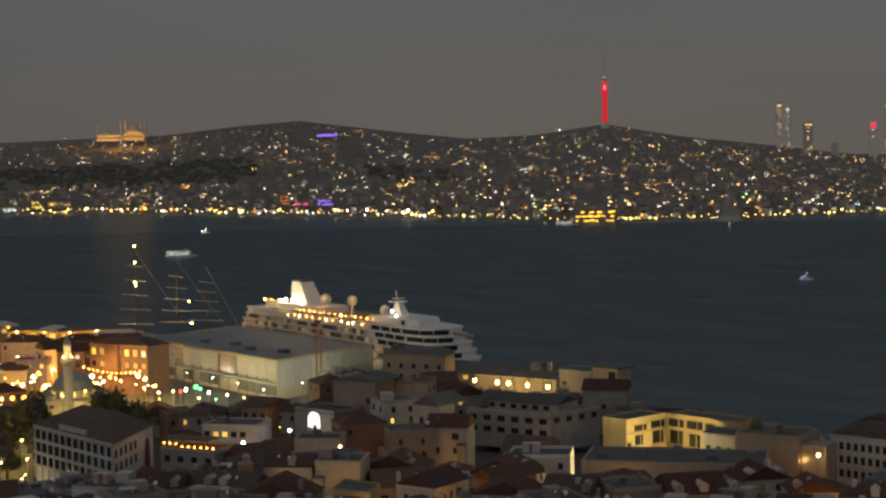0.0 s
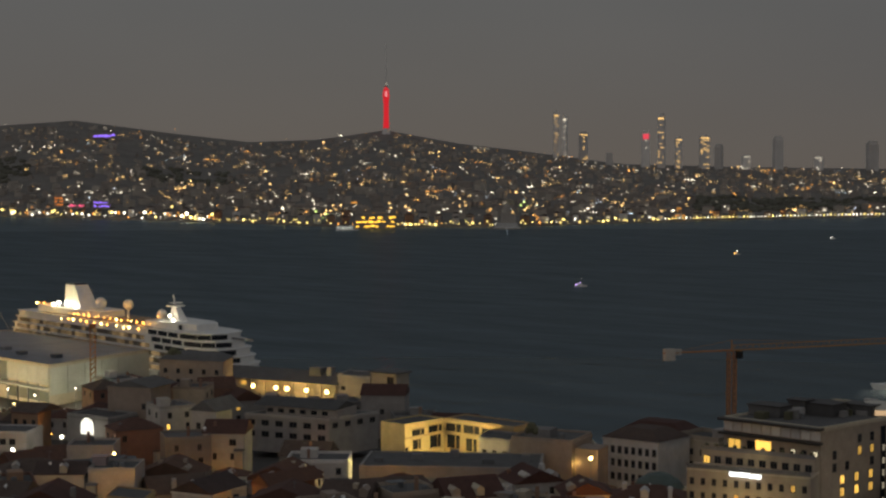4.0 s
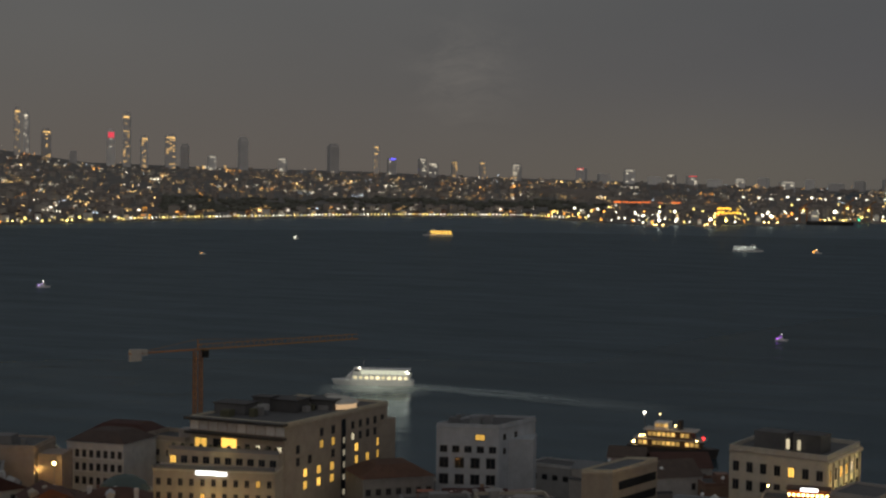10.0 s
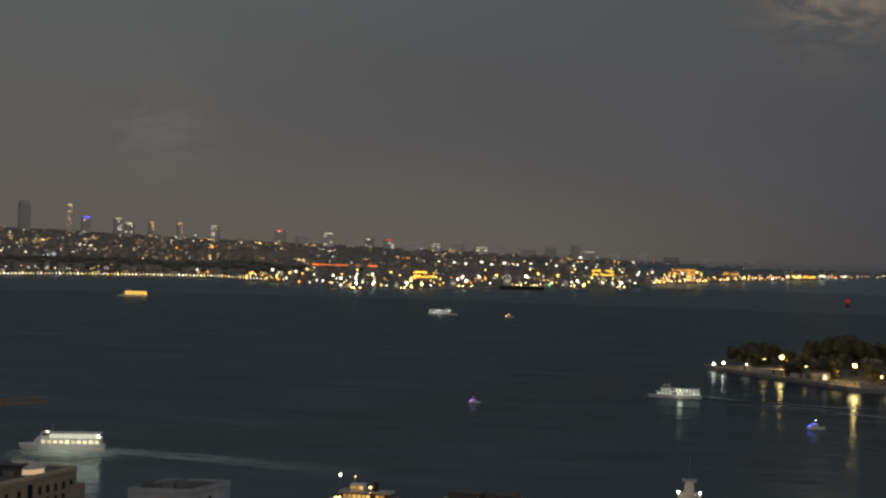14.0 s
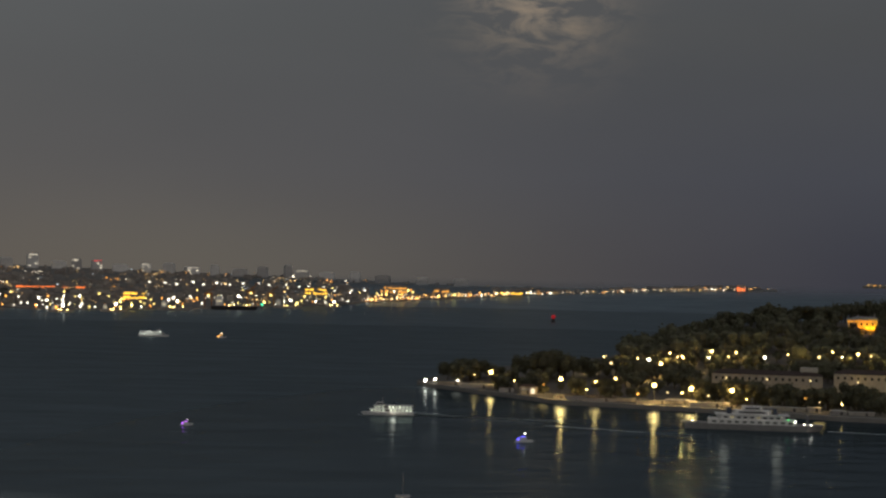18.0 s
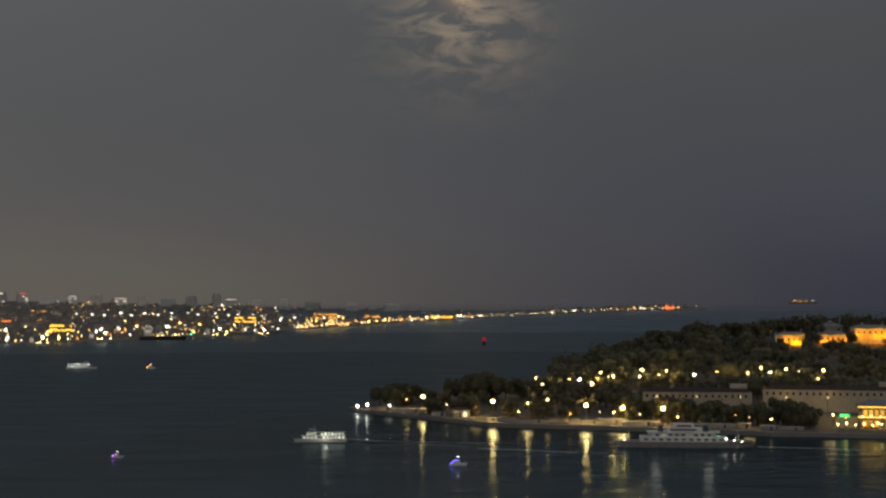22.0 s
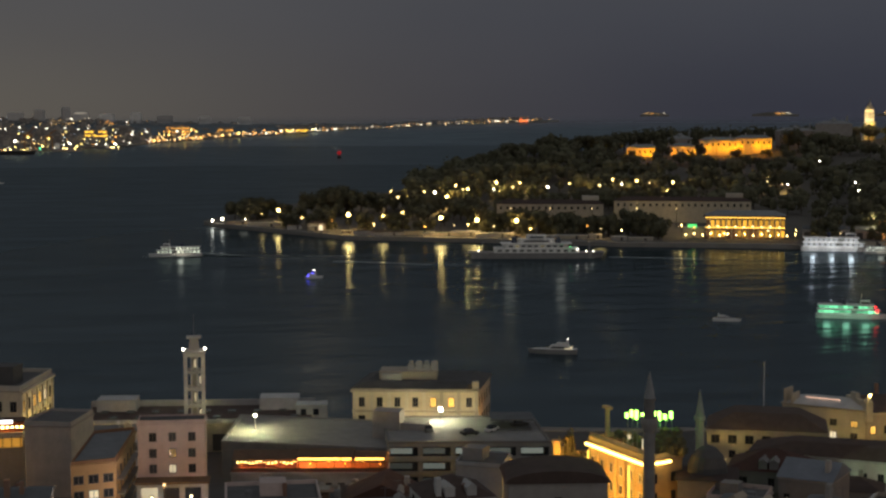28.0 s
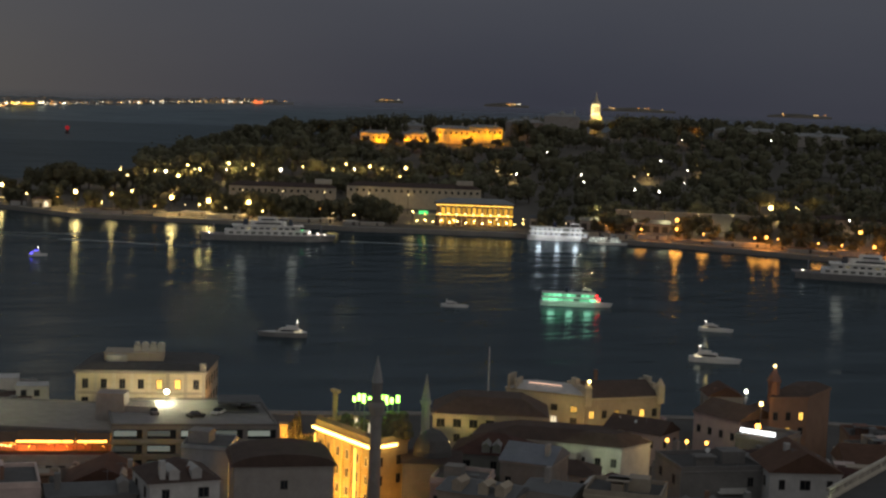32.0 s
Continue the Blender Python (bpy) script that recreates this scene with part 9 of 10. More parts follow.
def water_traffic():
    fast_ferry(118.27, 664, 174)
    wake_band((119.2, 664), (129.2, 602), 13, 30, "broad fading ferry wake on the water")
    wake_band((119.3, 665), (123.0, 640), 6, 10)
    wake_band((139.9, 994), (145.7, 916), 4, 9)
    wake_band((145.5, 918), (151.5, 882), 5, 9)
    wake_band((155.4, 943), (161.8, 933), 5, 10)
    passenger_ferry(139.9, 966, 178, 31, "small white lit ferry leaving a thin wake", FERRY_SOFT, light=350, wake_len=95, spread=4, wake_turn=-12)
    car_ferry(152.8, 940, 3)
    passenger_ferry(163.95, 686, 0, 30, "excursion boat lit green with red bow lights", PARTY_GREEN, 700, (0.45, 1.0, 0.62), name="excursion_boat")
    m = facing(163.95, 686, 0, 0)
    bow = thing("bow_light", m @ Matrix.Translation((10, -4.2, 3.5)), "red lamp bracket at the excursion boat's bow", "lamp")
    part("bracket", Shape().rod((0, 0.6, -1.5), (0, 0.3, 0), 0.1, 5), STEEL, bow)
    part("bulb", Shape().ball(0, 0, 0, 0.8, 8).ball(-0.8, 0, 1.7, 0.5, 8), BULB_RED, bow, "glowing red bulb")
    motor_yacht(153.45, 570, 176, 17, "dark motor cruiser with a lit cockpit", True, DARK_STONE)
    motor_yacht(169.0, 630, -8, 13, "small white motor yacht with masthead light")
    motor_yacht(169.0, 553, -3, 17, "white motor yacht with dark cabin windows")
    motor_yacht(159.6, 665, -6, 11, "small unlit grey motor boat", False)
    light_boat(144.8, 828, BULB_BLUE, "small patrol boat with blue lights", 1.0)
    light_boat(132.75, 888, glow("violet_bulb", (0.55, 0.12, 1.0), 4.0), "small boat glowing violet", 0.75)
    light_boat(106.6, 1232, glow("lilac_bulb", (0.62, 0.42, 1.0), 2.5), "small boat with lilac lights", 1.1)
    light_boat(112.1, 1733, BULB_AMBER, "small boat with amber lights", 0.8)
    light_boat(115.4, 2160, BULB_WHITE, "small boat with a white light", 0.8)
    light_boat(133.9, 1965, BULB_AMBER, "small boat with amber lights", 1.2)
    passenger_ferry(120.5, 2315, 178, 42, "excursion ferry glowing gold", FERRY_GOLD, 600, LAMP_AMBER)
    passenger_ferry(131.5, 1975, 2, 36, "small white ferry, softly lit", FERRY_DIM, 150)
    passenger_ferry(84.4, 1731, 4, 34, "white ferry, softly lit", FERRY_DIM, 200)
    light_boat(85.3, 2411, BULB_WHITE, "small boat with a white light", 1.6)
    harbour_ferry(129.0, 508, -12)
    for az, d, n in ((132.2, 3120, 60), (134.3, 3230, 90), (136.2, 3420, 60), (128.3, 2900, 40), (130.1, 2950, 46), (137.8, 3600, 40)):
        cargo_ship(az, d, n, HULL_DARK if n == 90 else FAR_WALL)
    passenger_ferry(98.2, 2440, 3, 34, "small white ferry by the far shore", FERRY_DIM, 100)
    # red marker light far out
    t = thing("sea_mark", facing(145.74, 2840, 0), "dim red light on a sea mark", "sea mark")
    part("float", Shape().lathe([(4, -0.5), (4, 1.5), (1.2, 8)], 10), HULL_DARK, t)
    part("light", Shape().ball(0, 0, 10, 4.0, 10), glow("dim_red", (0.7, 0.02, 0.03), 0.35, 0, False), t, "dim red light")
    # ferries lying at the headland quay
    passenger_ferry(163.4, 1008, 2, 44, "white ferry moored under bright quay light", glow("saloon_cool", (0.92, 0.96, 1.0), 0.5), 2600, (0.95, 0.97, 1.0), name="moored_ferry")
    passenger_ferry(165.0, 992, 2, 24, "small white moored ferry", FERRY_DIM, 150, name="moored_ferry")
    car_ferry(174.2, 858, 2)


def cargo_ship(az, d, length, hull):
    t = thing("moored_ship", facing(az, d, 0, 4), "moored ship with a few deck lights", "ship", "ships off the far harbour")
    part("hull", hull_shape(length, length * 0.16, -0.5, length * 0.08, 0.25, 0.08), hull, t)
    part("bridge", Shape().box(-length * 0.32, 0, length * 0.26, length * 0.10, length * 0.14, length * 0.05), SHIP_WHITE, t)
    for x in (-0.12, 0.0, 0.28):
        part("deck_lamp", Shape().ball(x * length, -length * 0.07, length * 0.11, 1.1, 6), BULB_WARM, t, "small deck lamp")
    part("house", Shape().box(-length * 0.32, 0, length * 0.10, length * 0.16, length * 0.12, length * 0.16), SHIP_WHITE, t)
    part("window", Shape().box(-length * 0.32, -length * 0.061, length * 0.18, length * 0.12, 0.2, length * 0.03), LIT_PANE_WHITE, t, "lit deckhouse windows")
    part("mast", Shape().rod((length * 0.1, 0, length * 0.1), (length * 0.1, 0, length * 0.3), 0.4, 5), STEEL, t)
    part("deck_lamp", Shape().ball(length * 0.1, 0, length * 0.3, 2.0), BULB_WHITE, t, "white deck lamp")

# ---------------------------------------------------------------- the wooded headland
def quay_lamp(az, d, z, r=1.25, power=2600, bulb=BULB_WARM, colour=LAMP_GOLD, base=None):
    foot = head_ground(az, d) if base is None else base
    t = thing("promenade_lamp", facing(az, d, foot), "tall promenade lamp with glowing golden head", "street lamp", "promenade lamps")
    part("post", Shape().rod((0, 0, 0), (0, 0, z - foot), 0.16, 6), DARK_STEEL, t)
    # head drawn larger than a real one to imitate its glare
    part("head", Shape().ball(0, 0, z - foot, r, 10), bulb, t, "glowing lamp head")
    if power:
        # light set below and before the head, its cone keeping reflections short
        lamp("promenade_light", polar(az, d - 5.0, max(7.0, z - 5.0) if z < 40 else z - 0.4), min(power * 1.3, 4200 + power * 0.3), colour, 4.0, down=172)
        # second, unseen lamp added further inland so that the trees catch light
        lamp("promenade_light", polar(az, d + 22.0, z - 1.0), power * 0.38, colour, 1.5)


def headland():
    z = lambda d, el: 88 + d * math.tan(radians(el))
    for az, el, d, p in ((143.55, -3.61, 1180, 3200), (146.05, -3.79, 1094, 5200), (149.38, -3.92, 1068, 3600), (150.68, -4.0, 1064, 3600), (152.10, -4.02, 1058, 3600), (147.3, -3.85, 1096, 1200), (148.0, -3.72, 1100, 0)):
        quay_lamp(az, d, z(d, el), 1.35 if p > 2000 else 0.7, p * 2.7)
    for az, el, d in ((141.2, -3.95, 1212), (141.55, -3.90, 1206), (142.35, -3.95, 1196)):
        quay_lamp(az, d, z(d, el), 1.0, 500, BULB_WHITE, LAMP_WHITE)
    # lamps among the trees and up the hill
    rng = random.Random(31)
    for _ in range(32):
        az = rng.uniform(146.5, 173.5)
        lo = table(((146, -3.3), (156, -3.2), (161, -3.0), (174, -3.4)), az)
        hi = table(((146, -3.0), (150, -2.4), (153, -2.1), (174, -2.0)), az)
        el = rng.uniform(lo, hi) if rng.random() < 0.45 else rng.gauss(-2.62, 0.08)
        if az > 162 and rng.random() < 0.5:
            continue
        q, c, top = table(HEAD_SHORE, az), table(HEAD_CREST, az), table(HEAD_TOP, az)
        d = q + 80
        while d < c and math.degrees(math.atan2(head_ground(az, d) + 6.5 - 88, d)) < el:
            d += 10
        quay_lamp(az, d, head_ground(az, d) + 6.5, rng.uniform(0.3, 0.6), 3000 if rng.random() < 0.35 else 0, rng.choice((BULB_SOFT, BULB_SOFT, BULB_WARM, BULB_WHITE)))
    for az, d, p in ((148.9, 1240, 9000), (149.6, 1260, 7000), (154.5, 1270, 2500), (157.5, 1280, 2500), (159.5, 1280, 2500), (170.7, 1150, 12000), (171.6, 1150, 12000)):
        quay_lamp(az, d, head_ground(az, d) + 9, 1.5 if p > 4000 else 1.0, p)
    # tall lamps along the road through the wood
    for k, (az, el) in enumerate(((147.59, -2.98), (147.83, -3.18), (148.78, -3.0), (149.16, -3.03), (149.91, -2.78), (150.17, -2.9), (150.35, -2.9), (151.28, -2.9), (151.37, -2.66), (151.96, -2.83), (152.22, -2.69), (153.21, -2.84), (154.0, -2.72), (155.07, -2.76), (155.53, -2.56), (155.85, -2.71), (156.39, -2.61), (156.83, -2.69), (157.67, -2.63))):
        d = table(HEAD_SHORE, az) + 82
        while d < table(HEAD_CREST, az) and math.degrees(math.atan2(head_ground(az, d) + 14 - 88, d)) < el:
            d += 5
        high = head_ground(az, d) + 14
        quay_lamp(az, d, high, (0.6, 0.9, 0.5, 1.0, 0.7)[k % 5], 0, (BULB_WARM, BULB_SOFT, BULB_WARM, BULB_WHITE)[k % 4])
        if k % 2 == 0:
            lamp("wood_light", polar(az, d - 4.0, high), 9000, (1.0, 0.72, 0.26), 1.0)
    # orange harbour road lamps
    for az, d, p in ((167.45, 1030, 6500), (173.8, 1005, 6500), (169.3, 1015, 3500), (171.0, 1000, 3500), (164.9, 1040, 1800), (172.4, 985, 4000), (166.2, 1025, 2500), (168.4, 1010, 2500), (170.2, 1000, 3000), (174.8, 975, 4000), (173.2, 980, 3000)):
        quay_lamp(az, d, 14.5 if p > 6000 else 8.0, 1.1 if p > 6000 else 0.55, p * 1.5, BULB_AMBER, (1.0, 0.36, 0.05))
    for az, d in ((167.45, 1012), (170.6, 985), (174.3, 955)):
        quay_lamp(az, d, 10.0, 0.9, 9000, BULB_AMBER, (1.0, 0.34, 0.05))
    # promenade wall, kiosks and parked boats along the quay
    for k in range(36):
        az = 142.2 + k * 0.9 + rng.uniform(-0.2, 0.2)
        d = table(HEAD_SHORE, az) + rng.uniform(14, 26)
        w, hh = rng.uniform(6, 26), rng.uniform(1.5, 3.0)
        if 157.5 < az < 162.3:
            continue
        t = thing("quay_kiosk", facing(az, d, 2.6, rng.uniform(-8, 8)), "low pale kiosk on the headland promenade", "kiosk", "promenade kiosks")
        part("wall", Shape().box(0, 0, 0, w, 5, hh), rng.choice((WHITE_WALL, CREAM, STONE, GREY_WALL)), t)
        part("roof", Shape().hip(0, 0, hh, w, 5, 0.7) if k % 3 == 0 else Shape().box(0, 0, hh, w + 0.8, 6, 0.25), rng.choice((TIN, CANVAS, TILE_DARK)), t)
        part("door", Shape().box(w * 0.2, -2.55, 0, 1.6, 0.12, hh - 0.2), FRAME_DARK, t)
    # smaller lamps along the promenade, and a lit terrace above the harbour road
    for k in range(26):
        az = 143.0 + k * 0.82 + rng.uniform(-0.3, 0.3)
        d = table(HEAD_SHORE, az) + rng.uniform(20, 60)
        quay_lamp(az, d, rng.uniform(7.5, 10.5), rng.uniform(0.3, 0.6), 1600 if k % 3 == 0 else 0, rng.choice((BULB_SOFT, BULB_WARM, BULB_AMBER)))
    for az in (164.6, 165.8, 167.0, 168.2, 169.4):
        quay_lamp(az, 1078, 15.5, 0.3, 5200, BULB_SOFT, (1.0, 0.88, 0.45))
    # single lamps on the dark slope
    for az, el in ((161.66, -2.70), (166.76, -2.00), (166.77, -3.14), (167.64, -2.77), (167.72, -2.31), (163.97, -2.63), (164.08, -2.89), (165.90, -3.07), (167.48, -1.23), (170.57, -1.13), (162.74, -1.87)):
        d = table(HEAD_SHORE, az) + 100
        while d < table(HEAD_CREST, az) and math.degrees(math.atan2(head_ground(az, d) + 19 - 88, d)) < el:
            d += 5
        quay_lamp(az, d, head_ground(az, d) + 19, 0.55 if az < 167 else 0.36, 0, BULB_WHITE)
    for az, w, h in ((173.4, 46, 8.5), (176.0, 40, 10.0)):
        t = thing("terrace_house", facing(az, 1105, head_ground(az, 1105) - 1), "long pale terrace house above the harbour road", "house", "headland buildings")
        part("wall", Shape().box(0, 0, 0, w, 12, h + 1), CREAM, t)
        part("roof", Shape().hip(0, 0, h + 1, w, 12, 2.6), TILE_DARK, t)
        for k in range(int(w / 5)):
            window(t, -w / 2 + 3 + k * 5, -6, h - 2.6, 1.6, 2.0, "dark", 0, True)
        quay_lamp(az, 1085, head_ground(az, 1085) + 11, 0.5, 5000, BULB_WHITE, (1.0, 0.8, 0.5))
    # gatehouse arch with two lit bays
    t = thing("lit_kiosk", facing(144.9, 1128, 2.6), "small promenade pavilion with two lit arches", "pavilion")
    part("wall", Shape().box(0, 0, 0, 13, 6, 5), CREAM, t)
    part("roof", Shape().hip(0, 0, 5, 13, 6, 1.6), TILE_DARK, t)
    for x in (-3.2, 3.0):
        part("arch", Shape().box(x, -3.1, 0, 3.0, 0.2, 2.4).lathe([(1.5, 0), (1.5, 0.2)], 14, Matrix.Translation((x, -3.0, 2.4)) @ pose(0, 0, 0, 90, 0, 0)), LIT_PANE_WHITE, t, "glowing arched bay")
    # long barracks with rows of small windows
    for a, b, d, h in ((151.4, 155.2, 1150, 9.5), (155.6, 160.4, 1165, 11.0)):
        z0 = 6.0
        w = math.radians(b - a) * d
        t = thing("long_barracks", facing((a + b) / 2, d, z0), "long pale barracks with rows of small windows", "barracks", "headland buildings")
        part("wall", Shape().box(0, 0, -4, w, 13, h + 8), CREAM, t)
        part("roof", Shape().hip(0, 0, h + 4, w, 13, 3.0), TILE_DARK, t)
        for k in range(int(w / 4.6)):
            window(t, -w / 2 + 3 + k * 4.6, -6.5, h + 0.3, 1.4, 1.8)
        part("lantern_room", Shape().box(w * 0.38, 2, h + 6.5, 12, 8, 3.0), STONE, t)
    # lamps added in front to brighten the barracks walls
    for az in (151.9, 153.3, 154.8, 156.4, 157.8):
        quay_lamp(az, 1126, 17.5, 0.4, 1300, BULB_SOFT)
    # seaside pavilion strung with gold lamps
    d = 1062
    t = thing("gold_pavilion", facing(160.1, d, 2.6), "two-storey seaside pavilion glowing with gold lamps", "pavilion")
    w = 54
    part("wall", Shape().box(2, 0, 0, w - 4, 14, 14.5), BROWN, t)
    part("wing", Shape().box(-w / 2 - 4, 2, 0, 14, 11, 7), CREAM, t)
    part("roof", Shape().hip(2, 0, 15.2, w - 2, 15, 3.2), LEAD, t)
    part("eaves_board", Shape().box(2, 0, 14.5, w, 16, 0.7), WOOD, t)
    gold = glow("pavilion_gold", (1.0, 0.50, 0.05), 1.0, 0.5, per="object")
    for k in range(14):
        x = -w / 2 + 6.5 + k * (w - 9) / 13
        part("column", Shape().rod((x, -7.6, 0), (x, -7.6, 14.5), 0.35, 6), STONE, t)
        part("bay", Shape().box(x + 1.6, -7.06, 8.4, 2.2, 0.14, 3.8), gold, t, "golden lit bay")
        if k not in (3, 4, 7, 8):
            part("bay", Shape().box(x + 1.6, -7.06, 1.4, 2.2, 0.14, 4.0), gold, t, "golden lit bay")
    part("light_strip", Shape().box(2, -8.1, 13.7, w - 3, 0.3, 0.5), glow("pavilion_strip", (1.0, 0.60, 0.10), 2.6), t, "glowing golden eaves strip")
    part("light_strip", Shape().box(2, -8.1, 7.2, w - 3, 0.3, 0.7), glow("pavilion_strip_low", (1.0, 0.58, 0.09), 2.6), t, "glowing golden balcony strip")
    for k in range(14):
        part("bulb", Shape().ball(-w / 2 - 9 + k * 5.4, -9.5 - (k % 3), 2.6 + 0.9 * (k % 2), 0.5, 8), BULB_WARM, t, "glowing garden lamp")
    for k in range(9):
        part("eaves_lamp", Shape().ball(-w / 2 + 6 + k * 5.6, -8.6, 7.9 + 0.3 * (k % 2), 0.6, 8), BULB_SOFT, t, "glowing balcony lamp")
    for az, p in ((158.4, 160), (159.4, 160), (160.4, 160), (161.4, 160)):
        lamp("pavilion_light", polar(az, d - 15, 10), p, (1.0, 0.55, 0.10), 1.0)
    part("green_sign", Shape().box(-w / 2 - 5, -6, 7.2, 6.0, 0.4, 2.0), glow("green_sign_bar", (0.12, 1.0, 0.25), 1.2), t, "green lit sign bar")
    # hoarding panels beside it
    t = thing("hoarding", facing(156.8, 1085, 2.6), "large grey and red hoarding panels on posts", "hoarding")
    part("panel", Shape().box(-6, 0, 5, 8, 0.4, 6), CANVAS, t)
    part("panel", Shape().box(3, 0, 5, 6, 0.4, 7), surface("red_panel", (0.35, 0.03, 0.03), 0.7), t)
    for x in (-9, -3, 0.5, 5.5):
        part("post", Shape().box(x, 0.3, 0, 0.3, 0.3, 6), STEEL, t)
    # palace on the crest, floodlit amber
    palace = (("palace_kiosk", 156.58, 1.12, -1.40, 7.5, 1600), ("palace_wing", 158.0, 0.9, -1.36, 6.5, 1615), ("palace_wing", 159.25, 1.35, -1.14, 11, 1620), ("palace_hall", 160.45, 1.3, -1.07, 13.5, 1625))
    for name, az, width, el, h, dd in palace:
        w, top = math.radians(width) * dd, z(dd, el)
        t = thing(name, facing(az, dd, top - h - 6), "old palace wing washed in amber floodlight", "palace", "palace buildings")
        part("wall", Shape().box(0, 0, 0, w, 14, h + 6), STONE, t)
        part("roof", Shape().hip(0, 0, h + 6, w, 14, 3.2, over=1.2), LEAD, t)
        n = max(3, int(w / 5))
        for k in range(n):
            window(t, (k + 0.5) / n * w - w / 2, -7, h + 0.5, 1.6, 2.6, "dark", 0, True)
            part("buttress", Shape().box(k / n * w - w / 2 + 0.5, -7.4, 0, 0.9, 0.9, h + 3), STONE, t)
        part("chimney", Shape().box(w * 0.3, 2, h + 8, 1.2, 1.2, 4).box(-w * 0.2, 2, h + 8, 1.2, 1.2, 3.4), STONE, t)
        for k in (-0.3, 0.1, 0.4):
            lamp("palace_light", t.matrix_basis @ Vector((k * w, -10.2, h - 1.5)), 4200 * (1.0 if h > 7 else 0.6), (1.0, 0.36, 0.0), 0.8)
    for az, dd, h, w in ((161.9, 1640, 13, 40), (163.2, 1650, 15, 36), (169.8, 1620, 6, 70), (172.2, 1600, 6, 60), (157.9, 1660, 9, 26)):
        t = thing("palace_court", facing(az, dd, head_ground(az, dd) - 3), "grey unlit palace court buildings with lead roofs", "palace", "palace buildings")
        part("wall", Shape().box(0, 0, 0, w, 16, h + 7), GREY_WALL, t)
        part("roof", Shape().hip(0, 0, h + 7, w, 16, 3), LEAD, t)
        part("dome", Shape().lathe([(4, h + 8.5), (3.2, h + 11), (0.1, h + 13)], 12), LEAD, t)
        part("chimney", Shape().lathe([(1, h + 8), (0.7, h + 15)], 8, Matrix.Translation((w * 0.35, 0, 0))), LEAD, t)
    # square palace tower with a tall lead spire
    d = 1680
    base = z(d, -0.86)
    t = thing("palace_tower", facing(164.42, d, base - 12), "square lit palace tower with pale pointed spire", "tower")
    part("shaft", Shape().box(0, 0, 0, 11.5, 11.5, 22.5), STONE, t)
    part("gallery", Shape().box(-0.8, 0, 22.5, 9.4, 9.4, 12.6), WHITE_WALL, t)
    for k in range(4):
        part("opening", Shape().box(-3.9 + k * 2.1, -4.75, 26, 1.1, 0.12, 6.4), BLACK_GLASS, t)
    part("spire", Shape().lathe([(5.4, 35.1), (2.6, 39), (1.3, 41.5), (0.1, 47)], 8, Matrix.Translation((-0.8, 0, 0))), LEAD, t)
    part("roof_edge", Shape().box(0, 0, 22.2, 12.5, 12.5, 0.6), STONE, t)
    for x, y, zz, p, colour in ((4, -12, 14, 14000, (1.0, 0.45, 0.03)), (-4, -14, 29, 13000, (1.0, 0.74, 0.34))):
        lamp("palace_light", t.matrix_basis @ Vector((x, y, zz)), p, colour, 0.7)
    t = thing("lamp_tree", facing(168.1, 1605, head_ground(168.1, 1605)), "broad tree lit amber from below", "tree")
    part("crown", CROWNS[1], None, t, "", Matrix.Diagonal((26, 20, 17, 1)))
    part("trunk", TRUNK, None, t, "", Matrix.Diagonal((15, 15, 15, 1)))
    lamp("tree_light", polar(167.9, 1592, head_ground(168, 1592) + 6), 3500, LAMP_AMBER, 0.8)
    # pale terrace wall of the road above the quay
    t = thing("terrace_wall", facing(167.8, 1090, 2.6), "long pale terrace wall above the harbour road", "wall", kind="structure")
    part("wall", Shape().box(0, 0, 0, 96, 1.2, 12.5), STONE, t)
    part("coping", Shape().box(0, -0.2, 12.5, 97, 2.0, 0.6), STONE, t)
    for k, az in enumerate((163.0, 164.8, 166.4)):
        t = thing("harbour_shed", facing(az, 1075, 2.6), "long low grey harbour shed", "shed", "harbour sheds")
        part("wall", Shape().box(0, 0, 0, 30, 12, 6), GREY_WALL, t)
        part("roof", Shape().gable(0, 0, 6, 30, 12, 2.0), TIN, t)
        for j in range(5):
            part("shed_door", Shape().box(-12 + j * 6, -6.08, 0, 3.6, 0.2, 4.2), FRAME_DARK, t)


